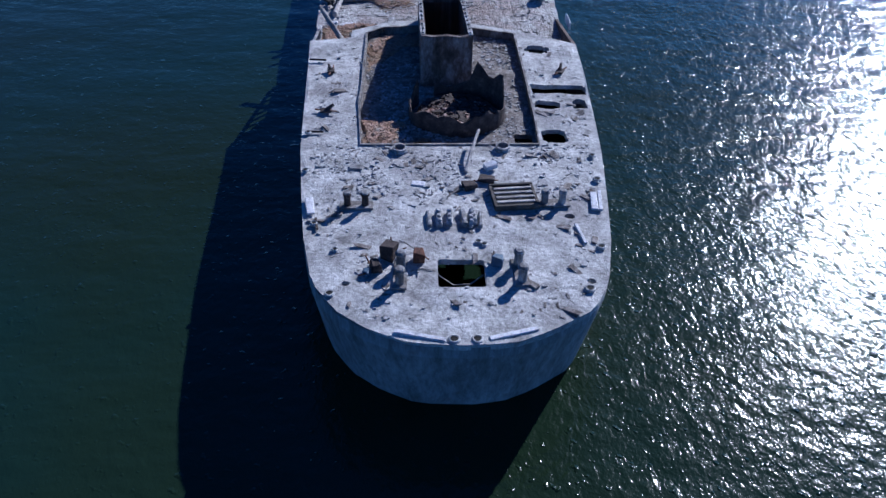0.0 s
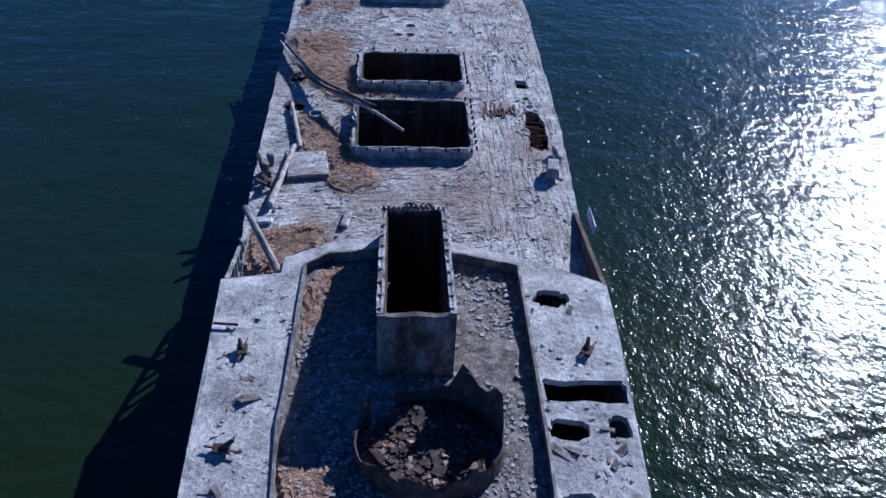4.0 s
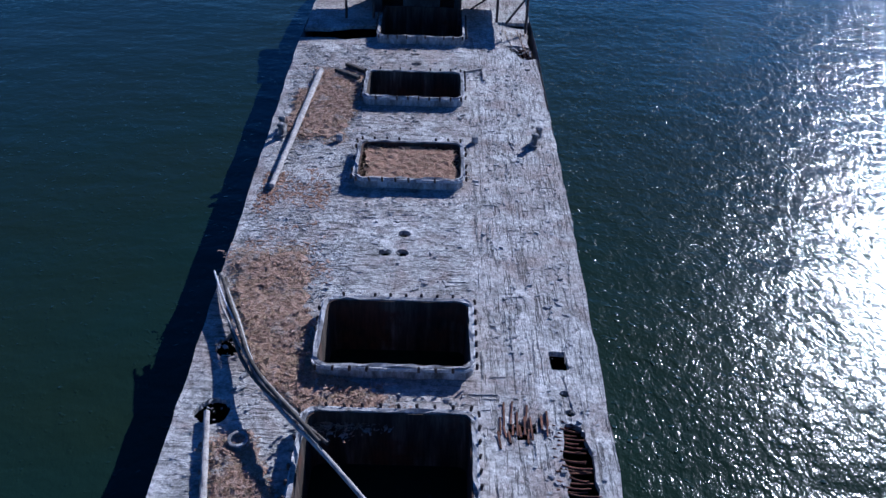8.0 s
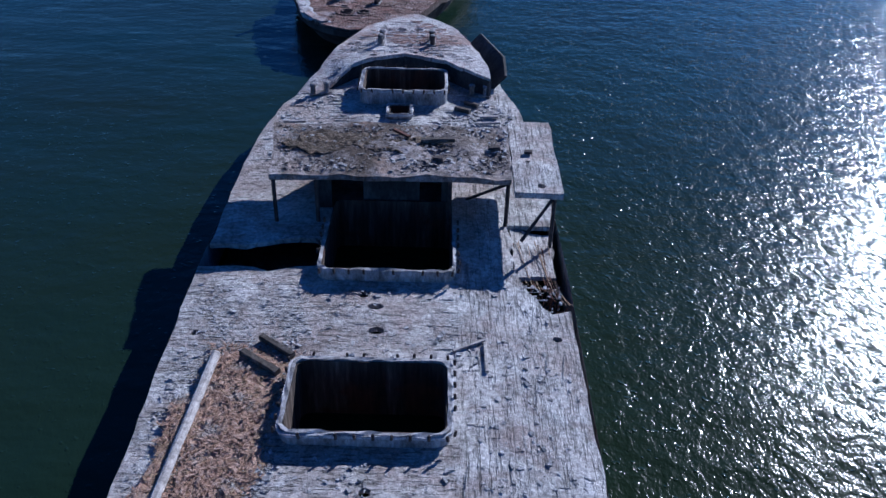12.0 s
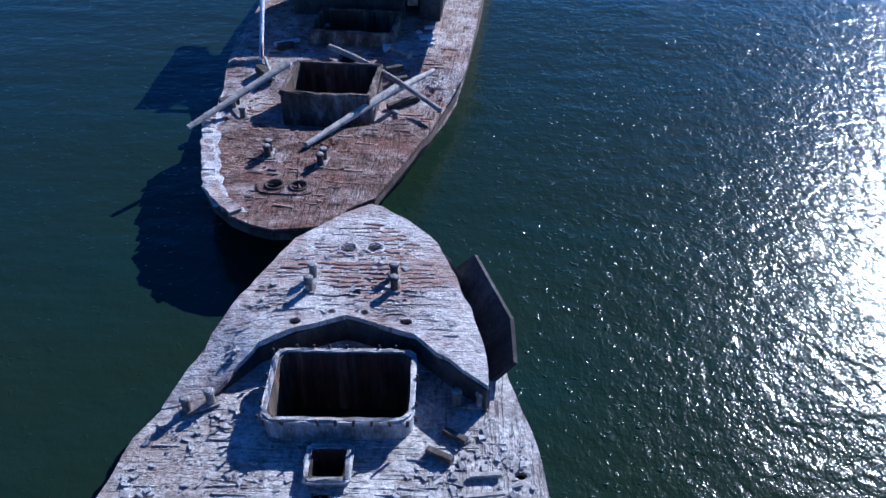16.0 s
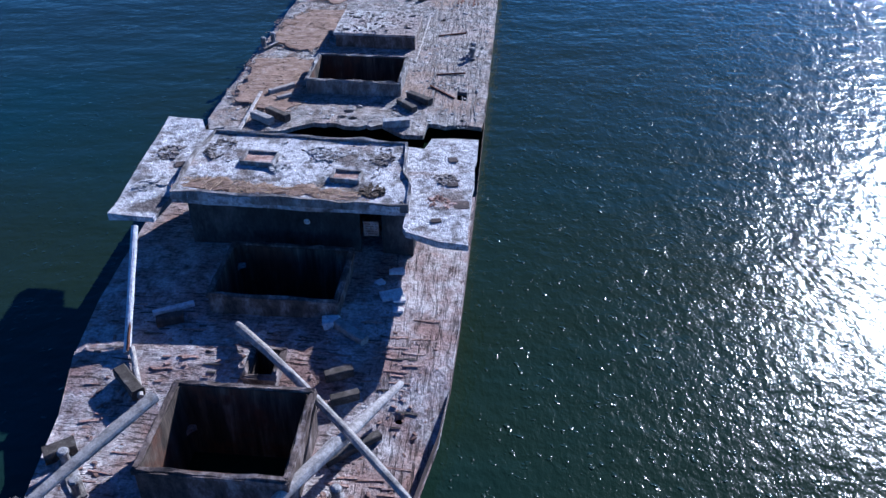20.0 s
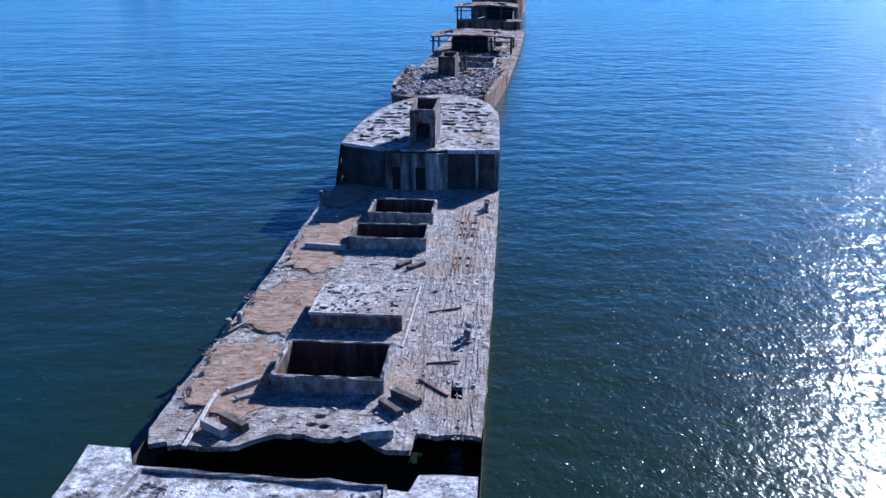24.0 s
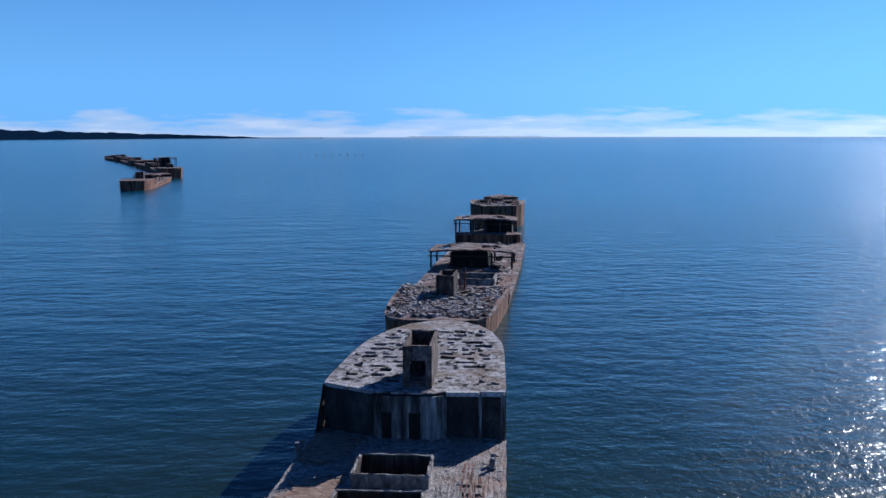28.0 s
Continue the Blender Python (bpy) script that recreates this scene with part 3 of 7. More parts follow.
def shell(bm, line, zs, inset):
    """Hull skin: rings of the line at heights zs (functions or numbers), each drawn in by inset(k, u, s)."""
    rings = []
    for k, z in enumerate(zs):
        zf = z if callable(z) else (lambda u, s, z=z: z)
        rings.append([bm.verts.new((*inset(k, u, s), zf(u, s))) for u, s in line])
    for p, q in zip(rings, rings[1:]):
        for i in range(len(line)):
            j = (i + 1) % len(line)
            bm.faces.new((p[i], p[j], q[j], q[i]))


def outline_of(table, step=1.5):
    """Closed line of a hull from (s, half left, half right) rows, counter-clockwise."""
    rows = []
    for (s0, l0, r0), (s1, l1, r1) in zip(table, table[1:]):
        n = max(1, int((s1 - s0) / step))
        rows += [(s0 + (s1 - s0) * k / n, l0 + (l1 - l0) * k / n, r0 + (r1 - r0) * k / n) for k in range(n)]
    rows.append(table[-1])
    right = [(r, s) for s, l, r in rows]
    left = [(-l, s) for s, l, r in rows if l + r > 0.02]
    return right + left[::-1]


def half_at(table, s):
    for (s0, l0, r0), (s1, l1, r1) in zip(table, table[1:]):
        if s0 <= s <= s1:
            f = (s - s0) / (s1 - s0)
            return l0 + (l1 - l0) * f, r0 + (r1 - r0) * f
    return (0.0, 0.0)


def quad_of(u0, u1, s0, s1):
    return [(u0, s0), (u1, s0), (u1, s1), (u0, s1)]


def cut(table, s0, s1):
    """The part of a table between two stations."""
    return [(s0, *half_at(table, s0))] + [r for r in table if s0 < r[0] < s1] + [(s1, *half_at(table, s1))]


# ---- water, one sheet to the horizon ----
def build_water():
    bm = bmesh.new()
    rings = [0.0, 60, 150, 300, 600, 1200, 2200, 3200, 4900]
    seg = 64
    c = (0.0, 130.0)
    prev = None
    for r in rings:
        z = SEA if r <= 2200 else SEA + (r - 2200) / 2700 * 8.0
        cur = [bm.verts.new((c[0], c[1], z))] if r == 0 else [bm.verts.new((c[0] + r * math.cos(k * math.tau / seg), c[1] + r * math.sin(k * math.tau / seg), z)) for k in range(seg)]
        if prev:
            for k in range(seg):
                n = (k + 1) % seg
                if len(prev) == 1:
                    bm.faces.new((prev[0], cur[k], cur[n]))
                else:
                    bm.faces.new((prev[k], cur[k], cur[n], prev[n]))
        prev = cur
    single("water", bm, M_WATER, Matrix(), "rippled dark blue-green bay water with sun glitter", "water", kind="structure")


build_water()

# ---- first wreck: stern towards the start of the flight ----
S1 = pose(1.98, 13.72, 0, 0, 0, 3.27)
T_STERN = [(0.0, 0.0, 0.0), (0.07, 1.2, 1.06), (0.19, 1.85, 1.75), (0.55, 2.6, 2.58), (0.84, 3.14, 3.1), (1.6, 4.1, 4.24), (2.07, 4.43, 4.6), (2.8, 4.9, 5.0),
      (3.54, 5.19, 5.25), (5.5, 5.6, 5.67), (8.0, 5.95, 6.0), (11.7, 6.4, 6.42), (14.0, 6.55, 6.57), (19.6, 6.9, 6.87), (22.6, 7.1, 6.95)]
# the stern block is drawn in its own measure; STERN sets it into the ship
STERN = Matrix(((1.0622, 0.0175, 0, -0.54), (-0.0152, 1.1035, 0, 0.376), (0, 0, 1.04, 7.1 - 1.04 * 9.2), (0, 0, 0, 1)))
T1 = [(1.1035 * s + 0.376, 1.0622 * l - 0.0175 * s + 0.54 * min(1, l), 1.0622 * r + 0.0175 * s - 0.54 * min(1, r)) for s, l, r in T_STERN]
T1 += [(32.5, 7.9, 7.55), (41.0, 8.15, 7.93), (55.0, 8.35, 8.08), (64.0, 8.48, 8.1), (80.0, 8.8, 8.2), (90.0, 8.6, 8.0), (93.5, 8.4, 7.6), (97.8, 7.65, 7.1), (101.0, 6.24, 6.2),
      (102.4, 5.6, 5.95), (105.6, 4.36, 4.9), (108.4, 3.16, 2.85), (110.0, 1.57, 1.6), (110.9, 0.6, 0.6), (111.24, 0.0, 0.0)]
POOP, MAIN, BRIDGE, FORE = 9.2, 5.5, 8.2, 6.85     # POOP in the stern block's measure
POOP_Z = 7.1


def camber(z, w=8.2, h=0.16):
    return lambda u, s: z - h * (u / w) ** 2


def hull_top_1(u, s):
    if s < 25.4:
        return POOP_Z - 0.12
    if s > 106.6:
        return FORE - 0.12
    if s > 99.4 and u < 0:
        return MAIN - 0.1 + (FORE - MAIN) * min(1.0, (s - 99.4) / 4.6)
    return MAIN - 0.26


SP = S1 @ STERN
ship1 = thing("concrete_ship", S1, "derelict concrete cargo ship, whitened by gulls, decks holed", "shipwreck", "wrecked ships")


def hull_inset_1(k, u, s):
    f = (0.0, 0.0, 0.35, 1.0, 1.6)[k]
    pull = 0.0
    if s < 16:      # the counter draws in towards the water
        taper = (16 - s) / 16
        return (u * (1 - f * 0.11 * taper), s + f * 0.95 * taper)
    if s > 98:
        pull = (s - 98) / 12.5 * 0.30
    cs = min(max(s, 14.0), 98.0)
    return (u * (1 - f * 0.8 * pull), s + (cs - s) * f * 0.8 * pull)


bm = bmesh.new()
line1 = outline_of(T1, 1.2)
shell(bm, line1, [hull_top_1, lambda u, s: hull_top_1(u, s) - 0.5, lambda u, s: hull_top_1(u, s) * 0.55 + SEA * 0.45, SEA - 0.1, SEA - 2.5], hull_inset_1)
part("hull", bm, M_HULL, ship1, "grey concrete hull plating, streaked with rust")

# hatches of the main deck: left, right, near end, far end
H1 = {"d": (-3.2, 2.75, 37.45, 42.75), "c": (-3.2, 2.75, 45.25, 49.25), "b": (-2.9, 2.55, 59.45, 63.35), "a": (-3.2, 2.65, 69.2, 72.95), "mid": (-3.05, 2.85, 79.1, 85.15)}
H1F = {"fore": (-2.75, 2.4, 98.0, 101.4), "small": (-0.95, 0.3, 95.85, 97.1), "second": (-3.15, 2.4, 90.4, 93.7), "after": (-0.95, 0.8, 29.95, 31.35)}
CT = 0.63   # coaming height above the deck


def deck_holes(d, r=0.6):
    return [rounded(*v, min(r, (v[1] - v[0]) / 4)) for v in d.values()]


# poop deck with the sunken engine house floor
poop_front = [(6.95, 22.6), (5.56, 23.3), (4.0, 24.0), (1.5, 24.8), (1.05, 25.15), (-1.45, 25.15), (-1.9, 25.1), (-3.0, 24.9), (-4.95, 23.8), (-5.0, 22.9), (-7.1, 22.5)]
rows = cut(T_STERN, 0.0, 22.5)
edge = [(r, s) for s, l, r in rows] + poop_front + [(-l, s) for s, l, r in rows[::-1] if l > 0.01]
WELL = [(3.75, 12.1), (3.8, 14.4), (3.76, 20.0), (3.7, 23.45), (1.0, 24.2), (-1.4, 24.2), (-3.3, 23.95), (-4.1, 23.3), (-4.05, 17.0), (-4.1, 15.8), (-3.85, 11.96)]
poop_holes = [WELL, [(-1.1, 24.3), (0.9, 24.3), (0.9, 25.75), (-1.1, 25.75)], rounded(-0.75, 0.9, 2.75, 4.25, 0.12), ragged(rounded(3.98, 6.6, 16.8, 17.75, 0.15), 0.09),
              ragged(rounded(3.95, 5.1, 15.3, 16.15, 0.25), 0.1), ragged(rounded(5.8, 6.45, 15.4, 16.3, 0.2), 0.07), ragged(rounded(3.98, 5.12, 12.32, 13.42, 0.3), 0.08),
              ragged(rounded(4.15, 5.38, 21.25, 22.15, 0.3), 0.14), oval(4.35, 6.95, 0.2, 0.16), oval(4.55, 3.15, 0.16, 0.14), oval(-3.9, 2.95, 0.15, 0.13)]
WELL_CUT = WELL[:4] + [(1.05, 24.2), (1.0, 24.25), (1.0, 25.1), (-1.36, 25.1), (-1.36, 24.25), (-1.42, 24.2)] + WELL[6:]
poop_holes[0] = WELL_CUT
poop_holes.pop(1)
part("poop_deck", plate(edge, poop_holes, camber(POOP, 7, 0.12), 0.24, 0.7), M_DECK_POOP, ship1, "raised stern deck of pale concrete with rusted holes").matrix_basis = STERN
bm = bmesh.new()
wall_strip(bm, poop_front[::-1], POOP - 1.9, POOP - 0.25, 0.22, closed=False)
part("poop_bulkhead", bm, M_WALL, ship1, "streaked bulkhead below the stern deck edge").matrix_basis = STERN
WELLZ = POOP - 0.36
part("engine_house_floor", plate([(u * 1.04, s) for u, s in WELL[:4]] + [(1.1, 24.2), (0.95, 24.2), (0.95, 18.35), (-1.15, 18.35), (-1.15, 24.2), (-1.4, 24.2)] + [(u * 1.04, s) for u, s in WELL[6:]],
                                 [rounded(-1.58, -0.83, 12.26, 13.1, 0.05), ragged(rounded(2.86, 3.6, 12.56, 13.5, 0.12), 0.06)], WELLZ, 0.2, 0.7, 0.08),
     M_GRAVEL, ship1, "sunken engine house floor littered with rubble").matrix_basis = STERN
bm = bmesh.new()
wall_strip(bm, WELL[5:] + WELL[:5], WELLZ - 0.2, lambda u, s: POOP + 0.06 + 0.05 * noise.noise((u * 2, s * 2, 5)), -0.1, closed=False)
part("engine_house_kerb", bm, M_COAM2, ship1, "low broken concrete kerb round the engine house floor").matrix_basis = STERN

# engine casing: an upright open shaft
CAS = (-1.62, 0.98, 20.35, 28.25)
rim_z = lambda s: 9.45 - 0.133 * (s - CAS[2])
bm = bmesh.new()
wall_strip(bm, ragged(quad_of(*CAS), 0.02, 0.6), SEA + 1, lambda u, s: rim_z(s) + random.uniform(-0.08, 0.06), 0.22)
casing = part("engine_casing", bm, M_DARKCOAM, ship1, "tall open concrete casing with a ragged rim")
# lining coloured dark for the shaft's depth as well as its soot
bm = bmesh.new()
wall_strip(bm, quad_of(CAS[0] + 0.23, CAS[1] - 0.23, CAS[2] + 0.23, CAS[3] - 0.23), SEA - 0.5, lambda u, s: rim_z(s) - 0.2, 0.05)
part("casing_lining", bm, M_INSIDE, casing, "inner face of the casing, darkened for depth and soot")
for side in (CAS[0] - 0.02, CAS[1] - 0.2):      # guano on the long rims
    bm = bmesh.new()
    wall_strip(bm, ragged(quad_of(side, side + 0.24, CAS[2] + 0.1, CAS[3] - 0.1), 0.02, 0.5), lambda u, s: rim_z(s) - 0.12, lambda u, s: rim_z(s) + 0.03 + random.uniform(-0.02, 0.03), 0.1)
    part("rim_crust", bm, M_COAM, casing, "white guano crust along the rim")
for k in range(30):
    u, s, turn = ((CAS[0] + 0.1 + 0.2 * k, CAS[3] - 0.05, 0) if k < 13 else (CAS[0] + 0.1, CAS[2] + 0.4 + 0.85 * (k - 13), 90) if k < 21 else (CAS[1] - 0.1, CAS[2] + 0.4 + 0.8 * (k - 21), 90))
    bm = bmesh.new()
    box(bm, (u, s, rim_z(s) + 0.07), (0.09, 0.12, 0.22) if k < 13 else (0.13, 0.1, 0.1), rz=turn + random.uniform(-8, 8), jit=0.02)
    part("rim_tooth", bm, M_COAM, casing)

# gun tub: a rusted ring of plate, torn open
bm = bmesh.new()
ring = [(0.35 + 2.2 * math.cos(a), 15.09 + 1.85 * math.sin(a)) for a in [radians(-215 + k * 9) for k in range(38)]]
wall_strip(bm, ring, POOP - 0.4, lambda u, s: POOP + 0.3 + 0.45 * noise.noise((u * 1.3, s * 1.3, 1.0)) + random.uniform(-0.14, 0.2) + (0.95 if s > 15.6 and u > 1.1 else 0.5 if s > 15.9 and u < -0.8 else 0.0), 0.08, closed=False)
part("gun_tub_ring", bm, M_DARKRUST, ship1, "rusted torn steel ring of a gun tub").matrix_basis = STERN
bm = bmesh.new()
lathe(bm, (0.35, 15.1, POOP - 0.45), [(1.75, 0), (1.8, 0.3), (1.6, 0.38), (0.0, 0.42)], 28)
part("gun_tub_floor", bm, M_RUST, ship1, "rust-flaked round platform inside the ring").matrix_basis = STERN

# main deck
md = cut(T1, 24.6, 103.6)
broken_right = [(7.9, 77.2), (7.2, 77.0), (6.4, 78.0), (5.7, 79.8), (5.6, 83.8)]
edge = [(r, s) for s, l, r in md if s < 77] + ragged(broken_right, 0.12, 0.6, closed=False)
edge += [(5.6, 84.0), (8.0, 84.2)] + [(r, s) for s, l, r in md if s > 84.3] + [(-l, s) for s, l, r in md[::-1] if s > 82.6]
edge += ragged([(-8.7, 82.0), (-7.0, 81.8), (-5.2, 82.4), (-3.3, 82.3)], 0.12, 0.6, closed=False) + [(-3.3, 80.2)] + ragged([(-3.6, 80.2), (-5.5, 79.6), (-7.0, 80.2), (-8.78, 80.0)], 0.12, 0.6, closed=False)
edge += [(-l, s) for s, l, r in md[::-1] if s < 79.8] + [(-1.4, 24.6), (-1.4, 28.05), (0.76, 28.05), (0.76, 24.6)]
main_holes = deck_holes({k: v for k, v in H1.items() if k != "mid"}) + [rounded(-3.05, 2.85, 79.1, 85.15, 0.5)] + deck_holes(H1F)
main_holes += [oval(-1.04, 53.5, 0.32, 0.3), oval(-0.25, 53.5, 0.32, 0.3), oval(-0.2, 55.1, 0.3, 0.28), oval(-1.0, 78.0, 0.28, 0.26), oval(-0.45, 77.1, 0.35, 0.22),
               oval(-0.3, 75.5, 0.34, 0.24), oval(-7.7, 75.2, 0.2, 0.18), oval(7.2, 75.3, 0.2, 0.18), oval(-0.4, 32.8, 0.42, 0.4), oval(0.35, 32.8, 0.36, 0.4),
               ragged(oval(-6.9, 46.9, 0.6, 0.75), 0.08), ragged(oval(-6.8, 43.2, 0.65, 0.7), 0.08), ragged(rounded(6.0, 6.7, 45.9, 47.0, 0.1), 0.05),
               ragged(rounded(6.1, 7.0, 38.6, 43.0, 0.3), 0.15), ragged(oval(4.6, 42.6, 0.55, 0.5), 0.15), oval(6.4, 44.6, 0.2, 0.18), oval(6.5, 43.6, 0.2, 0.18),
               oval(-0.5, 95.3, 0.35, 0.25), oval(6.4, 96.4, 0.22, 0.2), oval(-0.1, 67.0, 0.22, 0.2)]
part("main_deck", plate(ragged(edge, 0.05, 0.8), main_holes, camber(MAIN), 0.26, 0.8), M_DECK, ship1, "long main deck of guano-whitened cracked concrete")

# coamings with their rows of cleats
def area_of(table, s0, s1, margin=0.45):
    """The deck between two stations, drawn in from the hull side."""
    t = cut(table, s0, s1)
    return [(max(0.05, r - margin), s) for s, l, r in t] + [(-max(0.05, l - margin), s) for s, l, r in t[::-1]]


def coaming(ship, u0, u1, s0, s1, z0, z1, mat, r=0.55, t=0.15, cleats=True, flare=0.0, label="chipped concrete hatch coaming", open_far=False):
    bm = bmesh.new()
    pts = rounded(u0 - t, u1 + t, s0 - t, s1 + t, r, 4)
    pts = ragged(pts, 0.025, 0.45)
    if open_far:
        pts = [p for p in pts if p[1] < s1 - 1.9]
        k = max(range(len(pts)), key=lambda i: math.dist(pts[i], pts[i - 1]))
        pts = pts[k:] + pts[:k]
    wall_strip(bm, pts, z0 - 0.5, lambda u, s: z1 + random.uniform(-0.09, 0.03), t, closed=not open_far)
    ob = part("hatch_coaming", bm, mat, ship, label)
    if not open_far:
        bm = bmesh.new()
        wall_strip(bm, ragged(rounded(u0 - t - 0.07, u1 + t + 0.07, s0 - t - 0.07, s1 + t + 0.07, r, 4), 0.02, 0.5), z1 - 0.2, lambda u, s: z1 - 0.07 + random.uniform(-0.04, 0.03), 0.09)
        part("coaming_rim", bm, M_RIM if mat is M_COAM else mat, ob, "pale guano-crusted rim")
    # dark lining over the coaming's inside, with the hold's shade in its colour
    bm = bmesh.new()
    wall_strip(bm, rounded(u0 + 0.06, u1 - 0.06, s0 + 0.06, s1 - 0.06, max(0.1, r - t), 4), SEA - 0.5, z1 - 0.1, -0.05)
    part("hold_trunk", bm, M_INSIDE, ob, "side of the hold with its shade in the colour")
    if cleats:
        data = None
        for (ax, ay), (bx, by) in (((u0, s0 - t - 0.12), (u1, s0 - t - 0.12)), ((u0, s1 + t + 0.12), (u1, s1 + t + 0.12)), ((u0 - t - 0.12, s0), (u0 - t - 0.12, s1)), ((u1 + t + 0.12, s0), (u1 + t + 0.12, s1))):
            n = int(math.hypot(bx - ax, by - ay) / 0.62)
            for k in range(n + 1):
                f = k / n
                if random.random() < 0.15 or (open_far and ay + (by - ay) * f > s1 - 2.0):
                    continue
                if data is None:
                    bm = bmesh.new()
                    box(bm, (0, 0, 0), (0.1, 0.1, 0.26), bevel=0.02)
                    data = mesh_of("cleat", bm, M_DARKRUST)
                c = new("cleat", data)
                c.parent = ob
                c.matrix_basis = pose(ax + (bx - ax) * f, ay + (by - ay) * f, z1 - 0.05, random.uniform(-12, 12), random.uniform(-12, 12), random.uniform(0, 90))
    return ob


for k in ("d", "c", "b", "a", "mid"):
    coaming(ship1, *H1[k], MAIN, MAIN + CT, M_COAM, open_far=k == "mid")
coaming(ship1, *H1F["fore"], MAIN, MAIN + 1.0, M_COAM)
coaming(ship1, *H1F["after"], MAIN, MAIN + 0.5, M_COAM, r=0.15, cleats=False, label="small square hatch coaming behind the casing")
coaming(ship1, *H1F["second"], MAIN, MAIN + 0.45, M_COAM, cleats=False)
coaming(ship1, *H1F["small"], MAIN, MAIN + 0.4, M_COAM, r=0.2, cleats=False)

# bridge deck
wing = [(5.74, 82.6), (7.95, 82.5), (8.0, 90.2), (5.75, 90.2)]
part("bridge_wing", plate(ragged(wing, 0.04, 0.8), [ragged(oval(7.0, 83.3, 0.2, 0.25), 0.04), oval(6.5, 85.6, 0.13, 0.12)], BRIDGE - 0.04, 0.3, 0.5, 0.05), M_DECK, ship1, "white crusted wing of the bridge deck")
bo = [(-5.95, 83.75), (-3.3, 83.8), (5.65, 83.85), (5.69, 86.0), (5.7, 89.6), (5.2, 89.4), (-5.0, 89.6), (-6.6, 89.4), (-6.2, 86.5)]
part("bridge_deck", plate(ragged(bo, 0.03, 0.8), [], lambda u, s: BRIDGE - 0.012 * (u / 3) ** 2 + 0.15 * noise.noise((u * 0.5, s * 0.5, 9)), 0.3, 0.5, 0.1),
     M_BRIDGE, ship1, "bridge deck buried under rubble and litter")
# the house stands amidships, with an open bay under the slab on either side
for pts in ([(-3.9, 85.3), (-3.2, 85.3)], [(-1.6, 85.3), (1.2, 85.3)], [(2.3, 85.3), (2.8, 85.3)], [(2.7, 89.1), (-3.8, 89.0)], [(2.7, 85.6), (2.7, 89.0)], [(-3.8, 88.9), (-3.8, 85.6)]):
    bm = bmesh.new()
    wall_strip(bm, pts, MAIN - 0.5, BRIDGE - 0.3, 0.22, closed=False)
    part("bridge_house_wall", bm, M_DARKWALL, ship1, "bridge house wall with the slab's shade in its colour")

# forecastle
V1 = [(5.22, 99.27), (2.43, 102.06), (-0.39, 103.15), (-3.59, 101.8), (-5.47, 99.45), (-6.9, 99.3)]
fr = cut(T1, 99.4, 111.24)
inner_right = [(5.3, 99.3), (5.32, 101.0), (4.82, 103.0), (4.12, 105.7), (3.3, 108.1), (1.75, 109.9), (0.6, 110.9), (0.0, 111.24)]
edge = inner_right + [(-l, s) for s, l, r in fr[::-1] if l > 0.02] + V1[::-1][:-1]


def fore_z(u, s):
    sink = (FORE - MAIN - 0.06) * min(1.0, max(0.0, (104.0 - s) / 4.6)) * min(1.0, max(0.0, (-u - 2.6) / 2.6))
    return FORE - 0.1 * (u / 6) ** 2 - sink


fore_holes = [oval(-0.7, 107.6, 0.36, 0.24), oval(0.5, 107.6, 0.36, 0.24), oval(-0.16, 104.5, 0.32, 0.2), oval(2.1, 102.75, 0.25, 0.22), oval(-2.35, 102.75, 0.25, 0.22),
              oval(-0.95, 103.35, 0.17, 0.14), oval(0.4, 103.3, 0.17, 0.14)]
part("forecastle_deck", plate(ragged(edge, 0.08, 0.6), fore_holes, fore_z, 0.25, 0.6), M_FORE, ship1, "bow deck of worn white planking and rust")
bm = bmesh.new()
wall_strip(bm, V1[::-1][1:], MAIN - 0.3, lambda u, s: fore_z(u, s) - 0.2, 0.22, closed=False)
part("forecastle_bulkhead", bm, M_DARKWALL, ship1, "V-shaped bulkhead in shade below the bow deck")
bm = bmesh.new()
low = [(5.42, 100.9), (5.02, 102.4), (4.42, 104.6), (3.6, 107.5)]
high = [(6.34, 101.1, 6.3), (6.27, 103.05, 6.85), (5.58, 105.05, 6.9), (4.88, 107.2, 6.9)]
rings = []
for (u, s), (v, w, z1) in zip(low, high):
    z0 = FORE - 1.45
    rings.append([bm.verts.new(p) for p in ((u, s, z0), (v, w, z1), (v + 0.16, w, z1 - 0.06), (u + 0.18, s, z0 - 0.08))])
for p, q in zip(rings, rings[1:]):
    for k in range(4):
        bm.faces.new((p[k], q[k], q[(k + 1) % 4], p[(k + 1) % 4]))
bm.faces.new(rings[0])
bm.faces.new(rings[-1][::-1])
part("bulwark_plate", bm, M_DARKWALL, ship1, "dark flared slab of bow bulwark broken from the deck")
# sweeping side plates at the poop break
sweep = lambda u, s: MAIN + (POOP_Z - MAIN) * max(0.02, (32.9 - s) / 7.8) ** 1.1 - 0.1
bm = bmesh.new()
wall_strip(bm, [(7.22, 25.2), (7.3, 27.5), (7.4, 30.0), (7.45, 32.6)], MAIN - 0.4, sweep, 0.18, closed=False)
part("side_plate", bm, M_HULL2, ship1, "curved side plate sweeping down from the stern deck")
bm = bmesh.new()
wall_strip(bm, [(-7.62, 30.4), (-7.6, 28.6), (-7.6, 27.0), (-7.6, 25.3)], MAIN - 0.4, lambda u, s: MAIN + 0.15, 0.18, closed=False)
part("side_plate", bm, M_HULL, ship1, "broken stump of a side plate")
bm = bmesh.new()
sill = [(-7.6, 30.3), (-7.62, 28.8), (-7.62, 27.2), (-7.6, 25.2)]
wall_strip(bm, sill, lambda u, s: sweep(u, s) - 0.16, lambda u, s: sweep(u, s) - 0.02, 0.13, closed=False)
